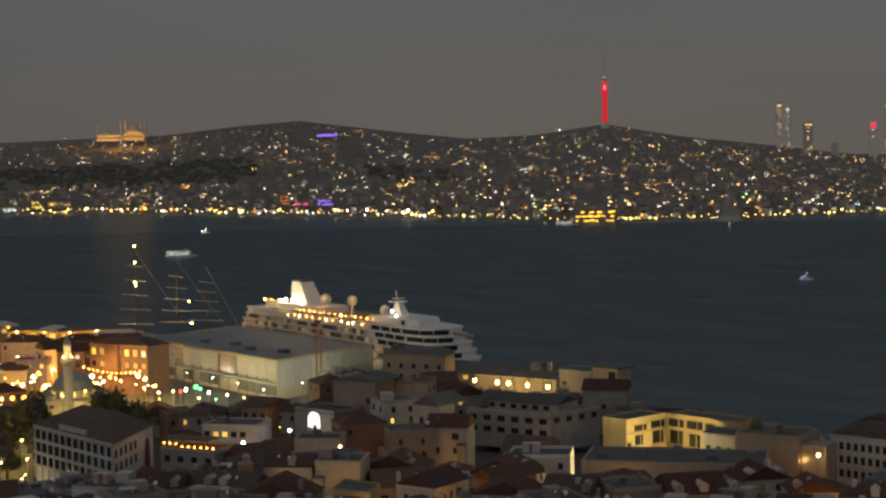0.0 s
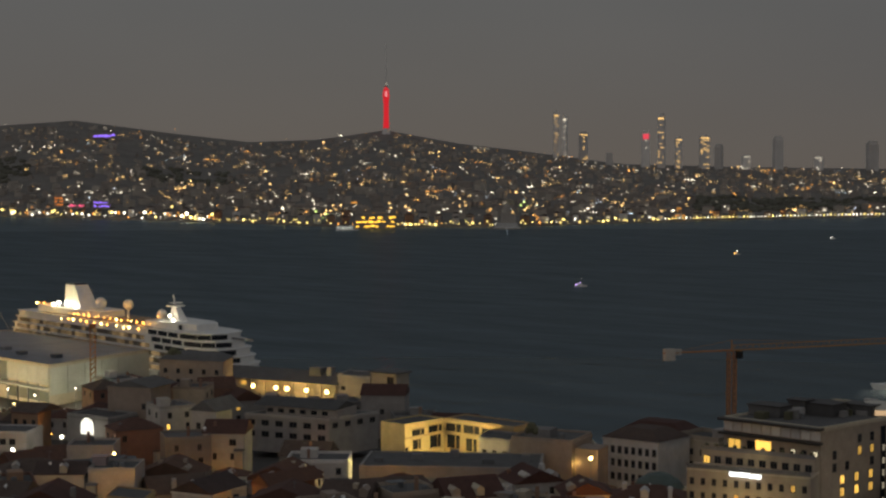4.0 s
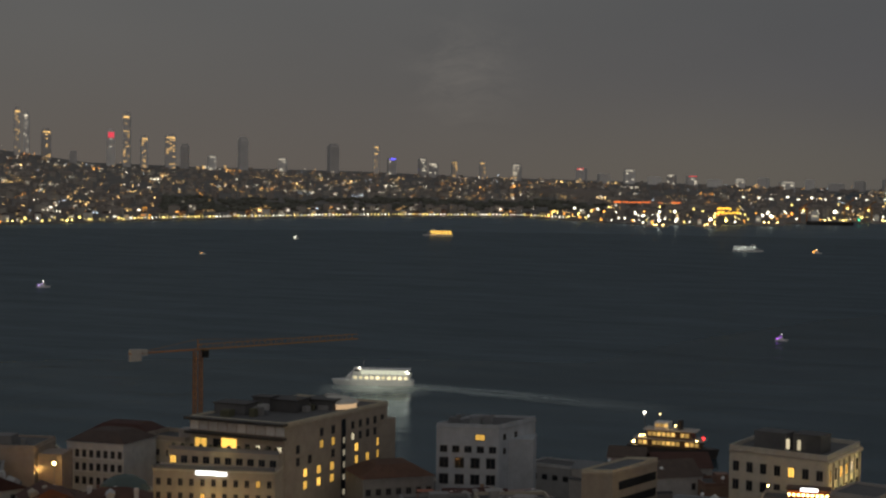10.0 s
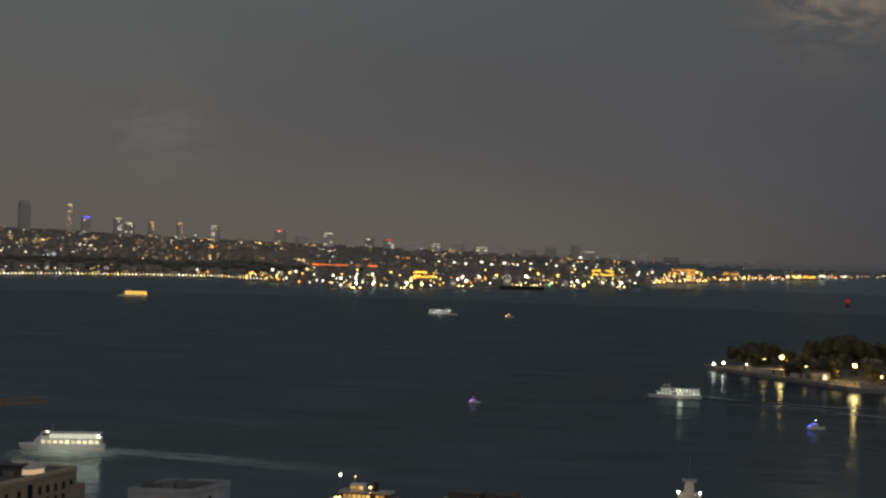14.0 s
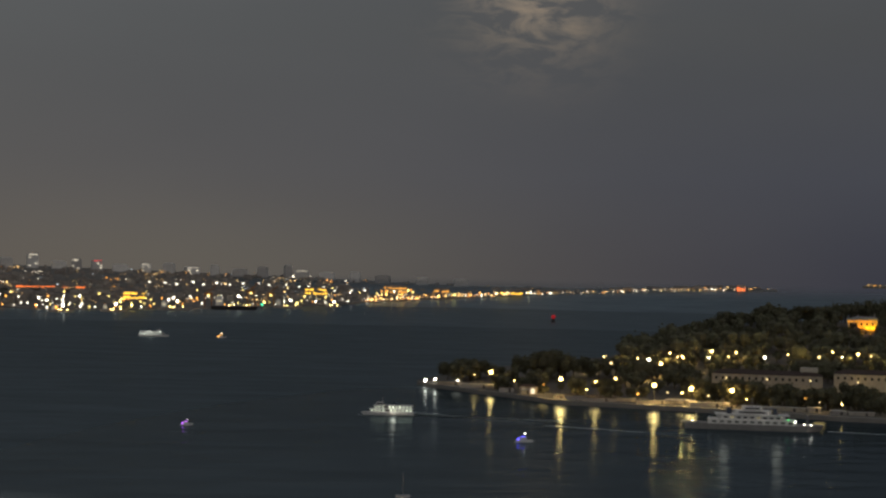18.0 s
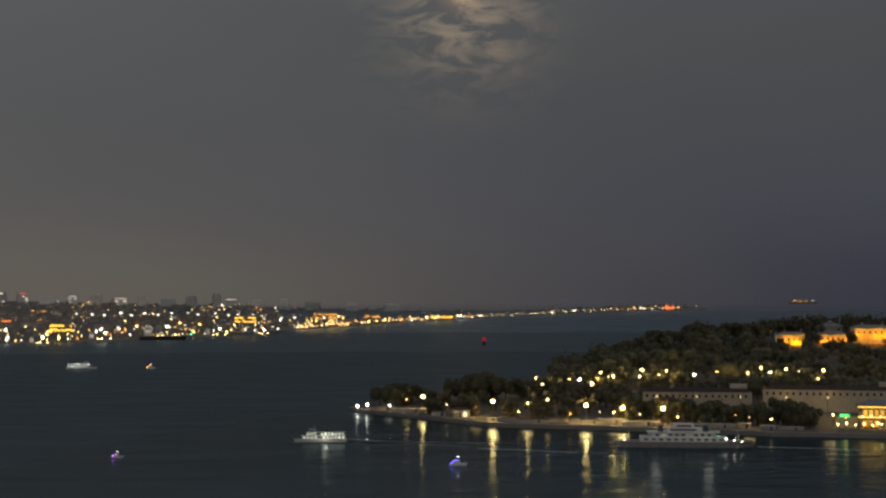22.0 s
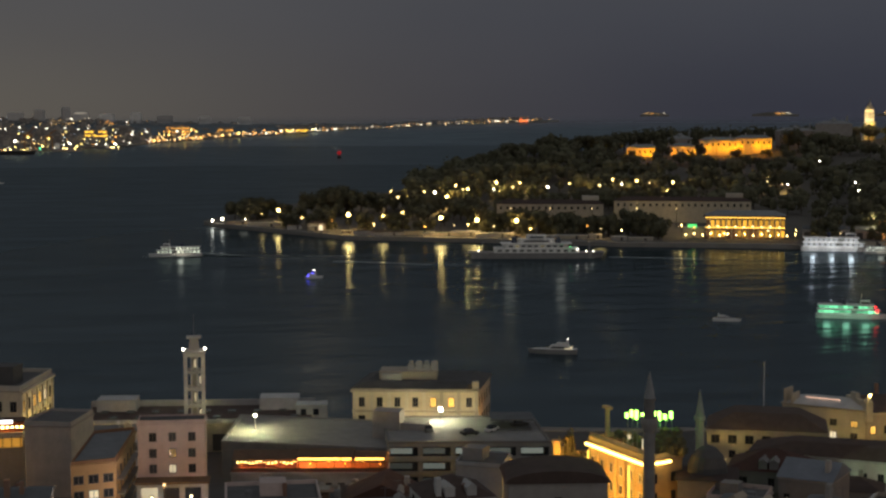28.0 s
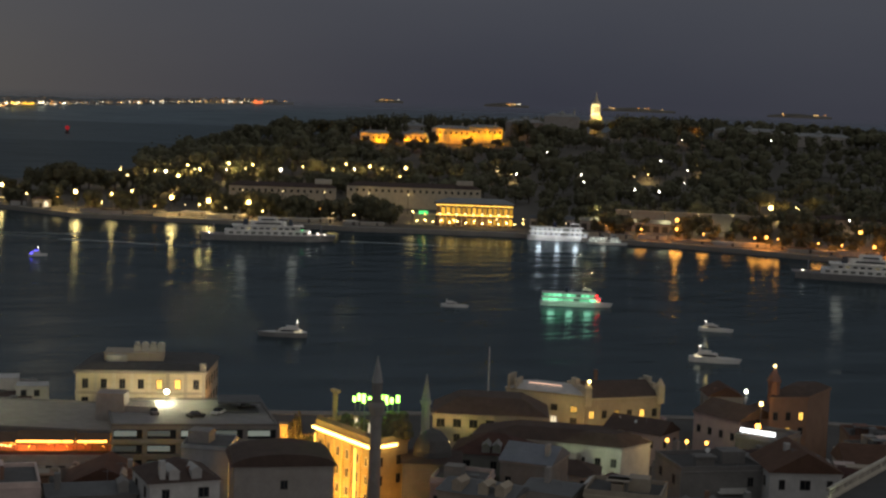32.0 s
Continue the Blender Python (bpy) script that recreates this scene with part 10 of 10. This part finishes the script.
def headland_trees():
    rng = random.Random(77)
    n = 0
    # single trees along the shore and the near slope
    while n < 95:
        az = rng.uniform(141.9, 175.5)
        q, c = table(HEAD_SHORE, az), table(HEAD_CREST, az)
        d = q + rng.uniform(28, 130)
        if d > c + 30:
            continue
        if 151.2 < az < 162.4 and d > q + 38:
            continue
        if 157.6 < az < 162.6 and (d > q + 12):
            continue
        h = rng.uniform(8, 15) if az > 145 else rng.uniform(8, 12)
        tree_at(facing(az, d, head_ground(az, d) - 0.3), h, h * rng.uniform(0.8, 1.15), rng.randint(0, 99), True, group="headland trees")
        n += 1
    for k in range(44):
        az = 151.0 + k * 0.155 + rng.uniform(-0.1, 0.1)
        if az > 157.4:
            az += 5.2
        d = table(HEAD_SHORE, az) + rng.uniform(44, 66)
        h = rng.uniform(10, 19)
        tree_at(facing(az, d, head_ground(az, d) - 0.3), h, h * rng.uniform(0.7, 1.1), rng.randint(0, 99), True, group="headland trees")
    # tall groups that stand out against the water
    for az, top, d, w in ((142.0, -3.3, 1240, 17), (142.5, -3.15, 1255, 22), (143.1, -3.12, 1262, 22), (143.7, -3.3, 1245, 17), (145.1, -2.80, 1250, 22), (145.7, -2.66, 1262, 25), (146.2, -2.8, 1265, 20), (144.5, -3.0, 1240, 17), (147.1, -2.95, 1280, 20), (147.7, -2.9, 1285, 18), (148.4, -2.75, 1290, 22), (149.2, -2.6, 1310, 22), (142.3, -3.3, 1225, 16), (142.8, -3.25, 1235, 18), (145.4, -2.85, 1235, 20), (145.95, -2.78, 1240, 22), (146.5, -3.0, 1250, 18), (147.4, -3.05, 1255, 18), (148.0, -2.95, 1270, 20), (148.8, -2.8, 1285, 20), (157.28, -1.2, 1578, 15), (158.62, -1.22, 1580, 11), (159.9, -1.42, 1578, 12), (156.2, -1.5, 1576, 9), (160.9, -1.45, 1580, 11), (158.0, -1.55, 1576, 10), (157.75, -0.72, 1690, 24), (159.3, -0.78, 1690, 26), (155.6, -1.0, 1600, 24), (162.0, -0.75, 1600, 26), (154.6, -0.95, 1590, 26), (153.3, -1.05, 1560, 28), (152.0, -1.25, 1520, 26), (163.2, -0.85, 1600, 24), (166.3, -0.55, 1640, 28), (167.2, -0.5, 1640, 26)):
        g = head_ground(az, d)
        h = 88 + d * math.tan(radians(top)) - g
        tree_at(facing(az, d, g), h * 1.03, w, int(az * 10), False, "tall dark plane tree on the headland", "headland trees")
    # the wood on the hill
    s, trunks = Shape(), Shape()
    for _ in range(1150):
        az = rng.uniform(148.2, 178)
        q, c = table(HEAD_SHORE, az), table(HEAD_CREST, az)
        u = rng.random()
        d = q + 110 + (c + 40 - q - 110) * u
        if 150.8 < az < 162.6 and d < 1205:
            continue
        if any(abs(az - p) < w and abs(d - 1605) < 40 for p, w in ((156.6, 0.7), (158.3, 1.0), (159.6, 1.2), (160.6, 0.8), (164.4, 0.4))):
            continue
        g = head_ground(az, d)
        h, w = rng.uniform(9, 16), rng.uniform(9, 18)
        if rng.random() < 0.14:
            h, w = rng.uniform(15, 21), rng.uniform(20, 30)
        sight = math.degrees(math.atan2(g + h * 1.05 - 88, d))
        if d < 1612 and (155.7 < az < 161.3 and sight > -1.50 or 163.7 < az < 165.0 and sight > -0.84):
            continue
        trunks.rod(polar(az, d, g - 1), polar(az, d, g + h * 0.5), 0.35, 4)
        for _ in range(4):
            c = polar(az, d, g + h * rng.uniform(0.45, 0.72)) + Vector((rng.uniform(-0.24, 0.24) * w, rng.uniform(-0.24, 0.24) * w, 0))
            r = w * rng.uniform(0.15, 0.24)
            s.ball(c.x, c.y, c.z, r, 6, flat=h * 0.3 / r * rng.uniform(0.8, 1.1))
        for _ in range(64):
            v = Vector((rng.gauss(0, 1), rng.gauss(0, 1), rng.gauss(0, 0.7)))
            v = v.normalized() * rng.uniform(0.35, 1.0)
            ctr = polar(az, d, g + h * 0.62) + Vector((v.x * w * 0.5, v.y * w * 0.5, v.z * h * 0.42))
            a = Vector((rng.gauss(0, 1), rng.gauss(0, 1), rng.gauss(0, 0.5))).normalized()
            b = a.cross(Vector((rng.gauss(0, 1), rng.gauss(0, 1), rng.gauss(0, 1)))).normalized()
            k = rng.uniform(0.8, 1.9)
            s.add([ctr - a * k, ctr + b * k * 0.7, ctr + a * k, ctr - b * k * 0.7], [(0, 1, 2, 3)])
    # taller crowns along the crest, behind the palace
    crest = ((149, -2.18), (150.8, -1.57), (153.2, -0.98), (155, -0.88), (156.9, -0.62), (160, -0.55), (163, -0.55), (165, -0.36), (168, -0.36), (172, -0.45), (176, -0.6))
    for _ in range(420):
        az = rng.uniform(149, 176)
        d = table(HEAD_CREST, az) + rng.uniform(16, 60)
        g = head_ground(az, d)
        if 163.6 < az < 165.2:
            continue
        top = 88 + d * math.tan(radians(table(crest, az) - abs(rng.gauss(0, 0.16))))
        h, w = max(8.0, top - g), rng.uniform(10, 17)
        trunks.rod(polar(az, d, g - 1), polar(az, d, g + h * 0.5), 0.4, 4)
        for _ in range(5):
            c = polar(az, d, g + h * rng.uniform(0.45, 0.75)) + Vector((rng.uniform(-0.25, 0.25) * w, rng.uniform(-0.25, 0.25) * w, 0))
            r = w * rng.uniform(0.15, 0.24)
            s.ball(c.x, c.y, c.z, r, 6, flat=min(1.3, h * 0.28 / r))
        for _ in range(80):
            v = Vector((rng.gauss(0, 1), rng.gauss(0, 1), rng.gauss(0, 0.7))).normalized() * rng.uniform(0.35, 1.0)
            ctr = polar(az, d, g + h * 0.60) + Vector((v.x * w * 0.5, v.y * w * 0.5, v.z * h * 0.40))
            a = Vector((rng.gauss(0, 1), rng.gauss(0, 1), rng.gauss(0, 0.5))).normalized()
            b = a.cross(Vector((rng.gauss(0, 1), rng.gauss(0, 1), rng.gauss(0, 1)))).normalized()
            k = rng.uniform(0.9, 2.0)
            s.add([ctr - a * k, ctr + b * k * 0.7, ctr + a * k, ctr - b * k * 0.7], [(0, 1, 2, 3)])
    solid("headland_wood", s, LEAF, "dense dark wood covering the headland hill", "wood", kind="stuff")
    solid("headland_trunks", trunks, BARK, "tree trunks inside the headland wood", "trunks", kind="stuff")

# ---------------------------------------------------------------- the lamplit quarter by the large mosque
def mosque_quarter():
    t = thing("old_mosque", facing(80.55, 545, 3), "old domed stone mosque in golden lamplight", "mosque")
    part("prayer_hall", Shape().box(0, 0, 0, 22, 20, 11.5), STONE, t)
    part("drum", Shape().lathe([(7.2, 11.5), (7.2, 14.2), (7.5, 14.4)], 20), STONE, t)
    part("dome", Shape().lathe([(7.0, 14.4), (6.2, 17.0), (4.0, 19.0), (1.6, 20.0), (0.1, 20.4)], 20), LEAD, t)
    for k in range(12):
        a = 2 * math.pi * k / 12
        part("drum_window", Shape().box(0, -0.1, 12.2, 1.2, 0.2, 1.7, Matrix.Rotation(a, 4, "Z") @ Matrix.Translation((0, -7.2, 0))), LIT_PANE, t)
    for x in (-8, 8):
        for y in (-7, 7):
            part("side_dome", Shape().lathe([(2.6, 11.5), (2.2, 13.2), (0.1, 14.4)], 12, Matrix.Translation((x, y, 0))), LEAD, t)
    part("porch", Shape().box(2, -12, 0, 26, 4, 6.4), STONE, t)
    # arches drawn as dark panels for the shade under the porch
    for k in range(6):
        part("porch_arch", Shape().box(-9 + k * 4.4, -14.05, 0.5, 2.6, 0.12, 4.2), BLACK_GLASS, t)
    t = thing("mosque_minaret", facing(80.37, 522, 3), "stout stone minaret in golden light", "minaret")
    part("shaft", Shape().lathe([(2.2, 0), (1.6, 6), (1.4, 26)], 14), STONE, t)
    part("balcony", Shape().lathe([(1.5, 24.5), (2.3, 26), (2.3, 27.2), (2.1, 27.2), (2.1, 26.3), (1.2, 26.3)], 14), STONE, t)
    part("upper_shaft", Shape().lathe([(1.2, 26.2), (1.2, 31), (1.4, 31.3)], 14), STONE, t)
    part("cap", Shape().lathe([(1.4, 31.3), (0.6, 33.5), (0.05, 35)], 14), LEAD, t)
    KEEP.append((78.6, 82.4, 500, 575))
    # lights and bulbs added at the balcony to turn the minaret's top golden
    for a in (-0.22, 0.22):
        lamp("balcony_light", polar(80.37 + a, 519, 31.5), 420, LAMP_GOLD, 0.3)
    for x in (-1.2, 1.2):
        part("balcony_lamp", Shape().ball(x, -2.2, 27.8, 0.3, 8), BULB_WARM, t, "glowing balcony lamp")
    # lamplit shop houses along the tram street
    rng = random.Random(12)
    rows = ((77.6, 640, 12, 11), (78.4, 655, 14, 10), (79.2, 668, 13, 12), (80.0, 690, 14, 14), (80.7, 668, 12, 15), (77.4, 720, 18, 12), (79.0, 735, 20, 13), (80.8, 740, 20, 12), (82.2, 720, 18, 13), (78.2, 590, 12, 10))
    for k, (az, d, w, h) in enumerate(rows):
        house(az, d, w, 12, h, rng.choice((BROWN, BROWN, PINK, CREAM)), rng.choice(("hip", "felt", "gable")), rng.uniform(-25, 25), lit=0.6, seed=k, label="old street house in warm lamplight", zb=2)
    KEEP.append((76.8, 83.4, 575, 760))
    # shop row with lit upper windows and a string of lamps over the pavement
    b = Block("shop_row", "brown brick shop row with bright windows and lamps", "shop", (81.15, 652), (83.15, 630), None, 2, 21.5, BROWN, 12)
    b.hip_roof(TILE_DARK, 2.6, 0.5).windows((15.0,), 7, (2.2, 2.6), "lldwllw").windows((10.4,), 7, (2.0, 2.0), "dlldlll")
    b.add("awning", Shape().prism([(0, -3.4), (b.w, -3.4), (b.w, 0), (0, 0)], 7.6, 7.8), CLOTH, "long dull red awning")
    b.add("bay", Shape().box(b.w * 0.45, -0.9, 6.0, 5.0, 1.8, 13.5), BROWN)
    for k in range(26):
        u = k / 25
        b.add("bulb", Shape().ball(u * b.w, -3.6 - 0.8 * (k % 2), 8.6 + 1.6 * (2 * u - 1) ** 2, 0.26, 6), BULB_AMBER if k % 3 else BULB_WARM, "glowing bulb on a string")
    for u in (0.15, 0.5, 0.85):
        lamp("shop_light", b.top.matrix_basis @ Vector((b.w * u, -7, 9.0)), 2600, (1.0, 0.50, 0.08), 0.8)
    # low pier halls and tents behind, lit amber
    for k, (az, d, w, h, wall) in enumerate(((77.9, 868, 26, 9, CREAM), (79.1, 852, 22, 8, OCHRE), (80.0, 842, 18, 8, CREAM), (80.9, 826, 24, 9, OCHRE), (82.1, 806, 26, 8, CREAM), (83.1, 790, 18, 7, OCHRE))):
        t = thing("pier_hall", facing(az, d, 1.6, 8 - 5 * (k % 3)), "low pier hall washed in amber lamplight", "hall", "pier halls")
        part("wall", Shape().box(0, 0, 0, w, 14, h), wall, t)
        part("roof", Shape().hip(0, 0, h, w, 14, 2.4), TIN if k % 2 else CANVAS, t)
        for j in range(int(w / 5)):
            window(t, -w / 2 + 2.6 + j * 5, -7, h - 3.6, 2.6, 2.2, "lit" if (j + k) % 3 == 0 else "dark")
        for j in (-0.3, 0.25):
            part("wall_lamp", Shape().ball(j * w, -7.6, h - 0.6, 0.5, 8), BULB_WARM if k % 2 else BULB_AMBER, t, "glowing wall lamp")
            lamp("pier_light", t.matrix_basis @ Vector((j * w, -13, h - 1.0)), 1500, (1.0, 0.46, 0.07), 0.6)
    for k in range(110):
        az = rng.uniform(77.2, 83.6)
        d = rng.choice((575, 600, 618, 632, 680, 705)) + rng.uniform(-8, 8)
        z = rng.uniform(6, 12)
        t = thing("street_lamp", facing(az, d, 2), "street lamp glowing warm over the tram street", "street lamp", "street lamps")
        r = rng.choice((0.28, 0.36, 0.45, 0.75))
        part("post", Shape().rod((0, 0, 0), (0, 0, z - 2), 0.1, 6), DARK_STEEL, t)
        part("bulb", Shape().ball(0, 0, z - 2 + r * 0.8, r, 8), rng.choice((BULB_WARM, BULB_WARM, BULB_AMBER, BULB_AMBER, BULB_WHITE)), t, "glowing lamp head")
        if k % 4 == 0 and az < 82.4:
            lamp("street_light", polar(az, d - 1.8, z), 4000, rng.choice(((1.0, 0.56, 0.11), (1.0, 0.46, 0.07))), 0.6)
    for az, d, z, p in ((79.2, 508, 6, 1500), (79.9, 525, 9, 3600), (80.8, 522, 9, 3600), (81.3, 528, 15, 2600), (80.1, 512, 10, 2200), (79.6, 505, 7, 2200), (78.9, 470, 7, 1200), (78.7, 445, 6, 900), (80.15, 529, 17, 2400), (80.95, 530, 18, 2400), (82.3, 548, 9, 2000)):
        floodlight(az, d, z, p * 0.36, (1.0, 0.70, 0.22), 0.3, label="golden mosque garden floodlight")
    # lamps of the forecourt between the mosque and the quay terminal
    KEEP.append((82.8, 87.4, 575, 640))
    for az, d, z, p, c, blb, r in ((83.0, 612, 7, 3200, LAMP_GOLD, BULB_WARM, 0.5), (83.5, 606, 6, 3200, LAMP_GOLD, BULB_WARM, 0.4), (84.0, 604, 6.4, 2200, LAMP_GOLD, BULB_SOFT, 0.5), (84.25, 600, 6.8, 500, (1.0, 0.1, 0.06), BULB_RED, 0.6), (84.45, 600, 7.2, 1400, LAMP_WHITE, BULB_WHITE, 0.6), (84.8, 598, 8.2, 900, (0.2, 1.0, 0.45), BULB_GREEN, 0.8), (84.95, 598, 7.6, 700, (0.2, 1.0, 0.45), BULB_GREEN, 0.6), (85.25, 596, 6.6, 1200, LAMP_WHITE, BULB_WHITE, 0.45), (85.9, 592, 6.0, 900, LAMP_WHITE, BULB_WHITE, 0.35), (86.5, 590, 5.0, 900, LAMP_GOLD, BULB_SOFT, 0.4)):
        floodlight(az, d, z, p, c, r, blb, label="bright lamp on the terminal forecourt")
    # small garden lamps under the trees
    for k in range(12):
        az, d = rng.uniform(78.0, 79.7), rng.uniform(455, 530)
        floodlight(az, d, near_ground(az, d) + rng.uniform(3, 6), 500, LAMP_GOLD, rng.choice((0.25, 0.35)), BULB_WARM, label="small golden garden lamp under trees")
    # garden trees round the mosque
    for az, d, h, w in ((79.25, 496, 20, 16), (82.0, 512, 16, 11), (78.2, 515, 17, 15), (79.75, 478, 17, 15), (82.38, 468, 19, 11), (81.45, 520, 19, 13), (79.15, 500, 13, 14), (79.65, 486, 15, 14), (81.35, 500, 16, 11), (82.25, 515, 15, 12), (81.0, 590, 12, 12), (78.6, 520, 10, 12), (78.2, 470, 12, 12), (78.5, 540, 11, 12), (83.2, 540, 9, 9), (78.0, 500, 12, 13), (78.9, 560, 12, 12), (77.9, 550, 12, 12)):
        tree_at(facing(az, d, near_ground(az, d)), h, w, int(az * 7 + d), False, "dark garden tree near the old mosque", "mosque garden trees")
    KEEP.append((77.4, 82.6, 470, 510))
    KEEP.append((77.0, 79.3, 425, 470))
    # cars on the street with their headlights on
    for k, (az, d) in enumerate(((78.15, 432), (78.5, 428), (78.75, 424))):
        t = thing("street_car", facing(az, d, near_ground(az, d), 180), "car with bright headlights on the street", "car", "street cars")
        part("body", Shape().prism([(-0.9, -2.1), (0.9, -2.1), (0.9, 2.1), (-0.9, 2.1)], 0.3, 0.9), HULL_DARK, t)
        part("cabin", Shape().prism([(-0.8, -1.2), (0.8, -1.2), (0.8, 1.4), (-0.8, 1.4)], 0.9, 1.5, top=[(-0.65, -0.7), (0.65, -0.7), (0.65, 1.0), (-0.65, 1.0)]), BLACK_GLASS, t)
        for x in (-0.65, 0.65):
            part("headlight", Shape().ball(x, 2.1, 0.75, 0.3, 8), BULB_WHITE, t, "bright headlight")
        for x in (-0.85, 0.85):
            for y in (-1.3, 1.3):
                part("wheel", Shape().lathe([(0.32, -0.1), (0.32, 0.1)], 10, Matrix.Translation((x, y, 0.32)) @ pose(0, 0, 0, 0, 90, 0)), HULL_DARK, t)
    # glowing arched hall window
    b = Block("arch_hall", "dark hall with a brightly glowing arched window", "hall", (88.3, 482), (89.7, 470), None, 4, 16.6, CONCRETE, 12)
    b.flat_roof()
    white = glow("arch_white", (1.0, 0.97, 0.84), 1.5)
    b.add("arch_window", Shape().box(b.w * 0.5, -0.2, b.h - 5.0, 5.0, 0.2, 2.4).lathe([(2.5, 0), (2.5, 0.2)], 20, Matrix.Translation((b.w * 0.5, -0.1, b.h - 2.6)) @ pose(0, 0, 0, 90, 0, 0)), white, "glowing white arched window")
    for k in (-1.2, 0, 1.2):
        b.add("glazing_bar", Shape().box(b.w * 0.5 + k, -0.36, b.h - 5.0, 0.14, 0.12, 4.6), FRAME_LIGHT)
    lamp("arch_light", polar(88.95, 470, 13), 300, LAMP_WHITE, 1.0)
    # roof bar with amber lights
    b = Block("roof_bar", "flat-roofed house with a glowing amber roof bar", "restaurant", (83.5, 428), (85.4, 418), None, 4, 15.2, GREY_WALL, 11)
    b.flat_roof(CLOTH).windows((8.2,), 4, (1.6, 1.4))
    for k in range(9):
        b.add("bulb", Shape().ball(0.8 + k * (b.w - 1.6) / 8, 0.5, b.h + 1.0 + 0.7 * (k < 3), 0.3, 8), BULB_AMBER, "glowing amber bulb")
    b.add("pergola", Shape().box(b.w * 0.45, 4, b.h + 2.8, b.w * 0.8, 6, 0.25), WOOD)
    for x in (0.08, 0.45, 0.82):
        b.add("pergola_post", Shape().box(b.w * x, 1.2, b.h, 0.2, 0.2, 2.8), WOOD)
    for x, p in ((0.25, 240), (0.7, 240)):
        lamp("bar_light", b.top.matrix_basis @ Vector((b.w * x, 1.5, b.h + 1.8)), p, LAMP_AMBER, 0.4)
    # orange-lit house ends and yard lamps among the roofs
    for az, d, z, p, c, blb in ((87.1, 500, 12.5, 260, LAMP_AMBER, BULB_AMBER), (88.1, 440, 16.5, 420, LAMP_WHITE, BULB_WHITE), (86.0, 470, 15.5, 500, LAMP_WHITE, BULB_WHITE), (90.4, 372, 14, 300, LAMP_AMBER, BULB_AMBER), (89.9, 405, 17.5, 130, (0.9, 1.0, 0.4), BULB_WARM), (92.1, 440, 13, 130, LAMP_GOLD, BULB_WARM),
                                (99.2, 352, 17, 200, LAMP_WHITE, BULB_WHITE), (104.9, 350, 13, 240, LAMP_GOLD, BULB_WARM), (107.0, 425, 13.5, 400, LAMP_GOLD, BULB_WARM), (118.0, 395, 8.5, 160, LAMP_WHITE, BULB_WHITE), (131.0, 350, 16, 240, LAMP_AMBER, BULB_AMBER),
                                (85.5, 560, 9, 700, (0.2, 1.0, 0.45), BULB_GREEN), (84.9, 565, 9, 500, LAMP_GOLD, BULB_WARM), (168.2, 345, 15, 160, LAMP_GOLD, BULB_AMBER), (168.9, 345, 15, 160, LAMP_GOLD, BULB_AMBER), (167.5, 345, 15, 160, LAMP_GOLD, BULB_AMBER), (161.0, 285, 12, 200, LAMP_AMBER, BULB_AMBER)):
        floodlight(az, d, z, p, c, 0.4, blb, label="small lamp glowing between the roofs")

cruise_ship()
tall_ship()
landmarks()
tower_crane(111.95, 441, 39.0, (110.04, 426), (117.64, 471), "orange-brown tower crane with a long jib")
tower_crane(89.2, 590, 32.0, None, None, "dark tower crane mast among the roofs", False)
mosque_quarter()
water_traffic()
headland()
headland_trees()
town()
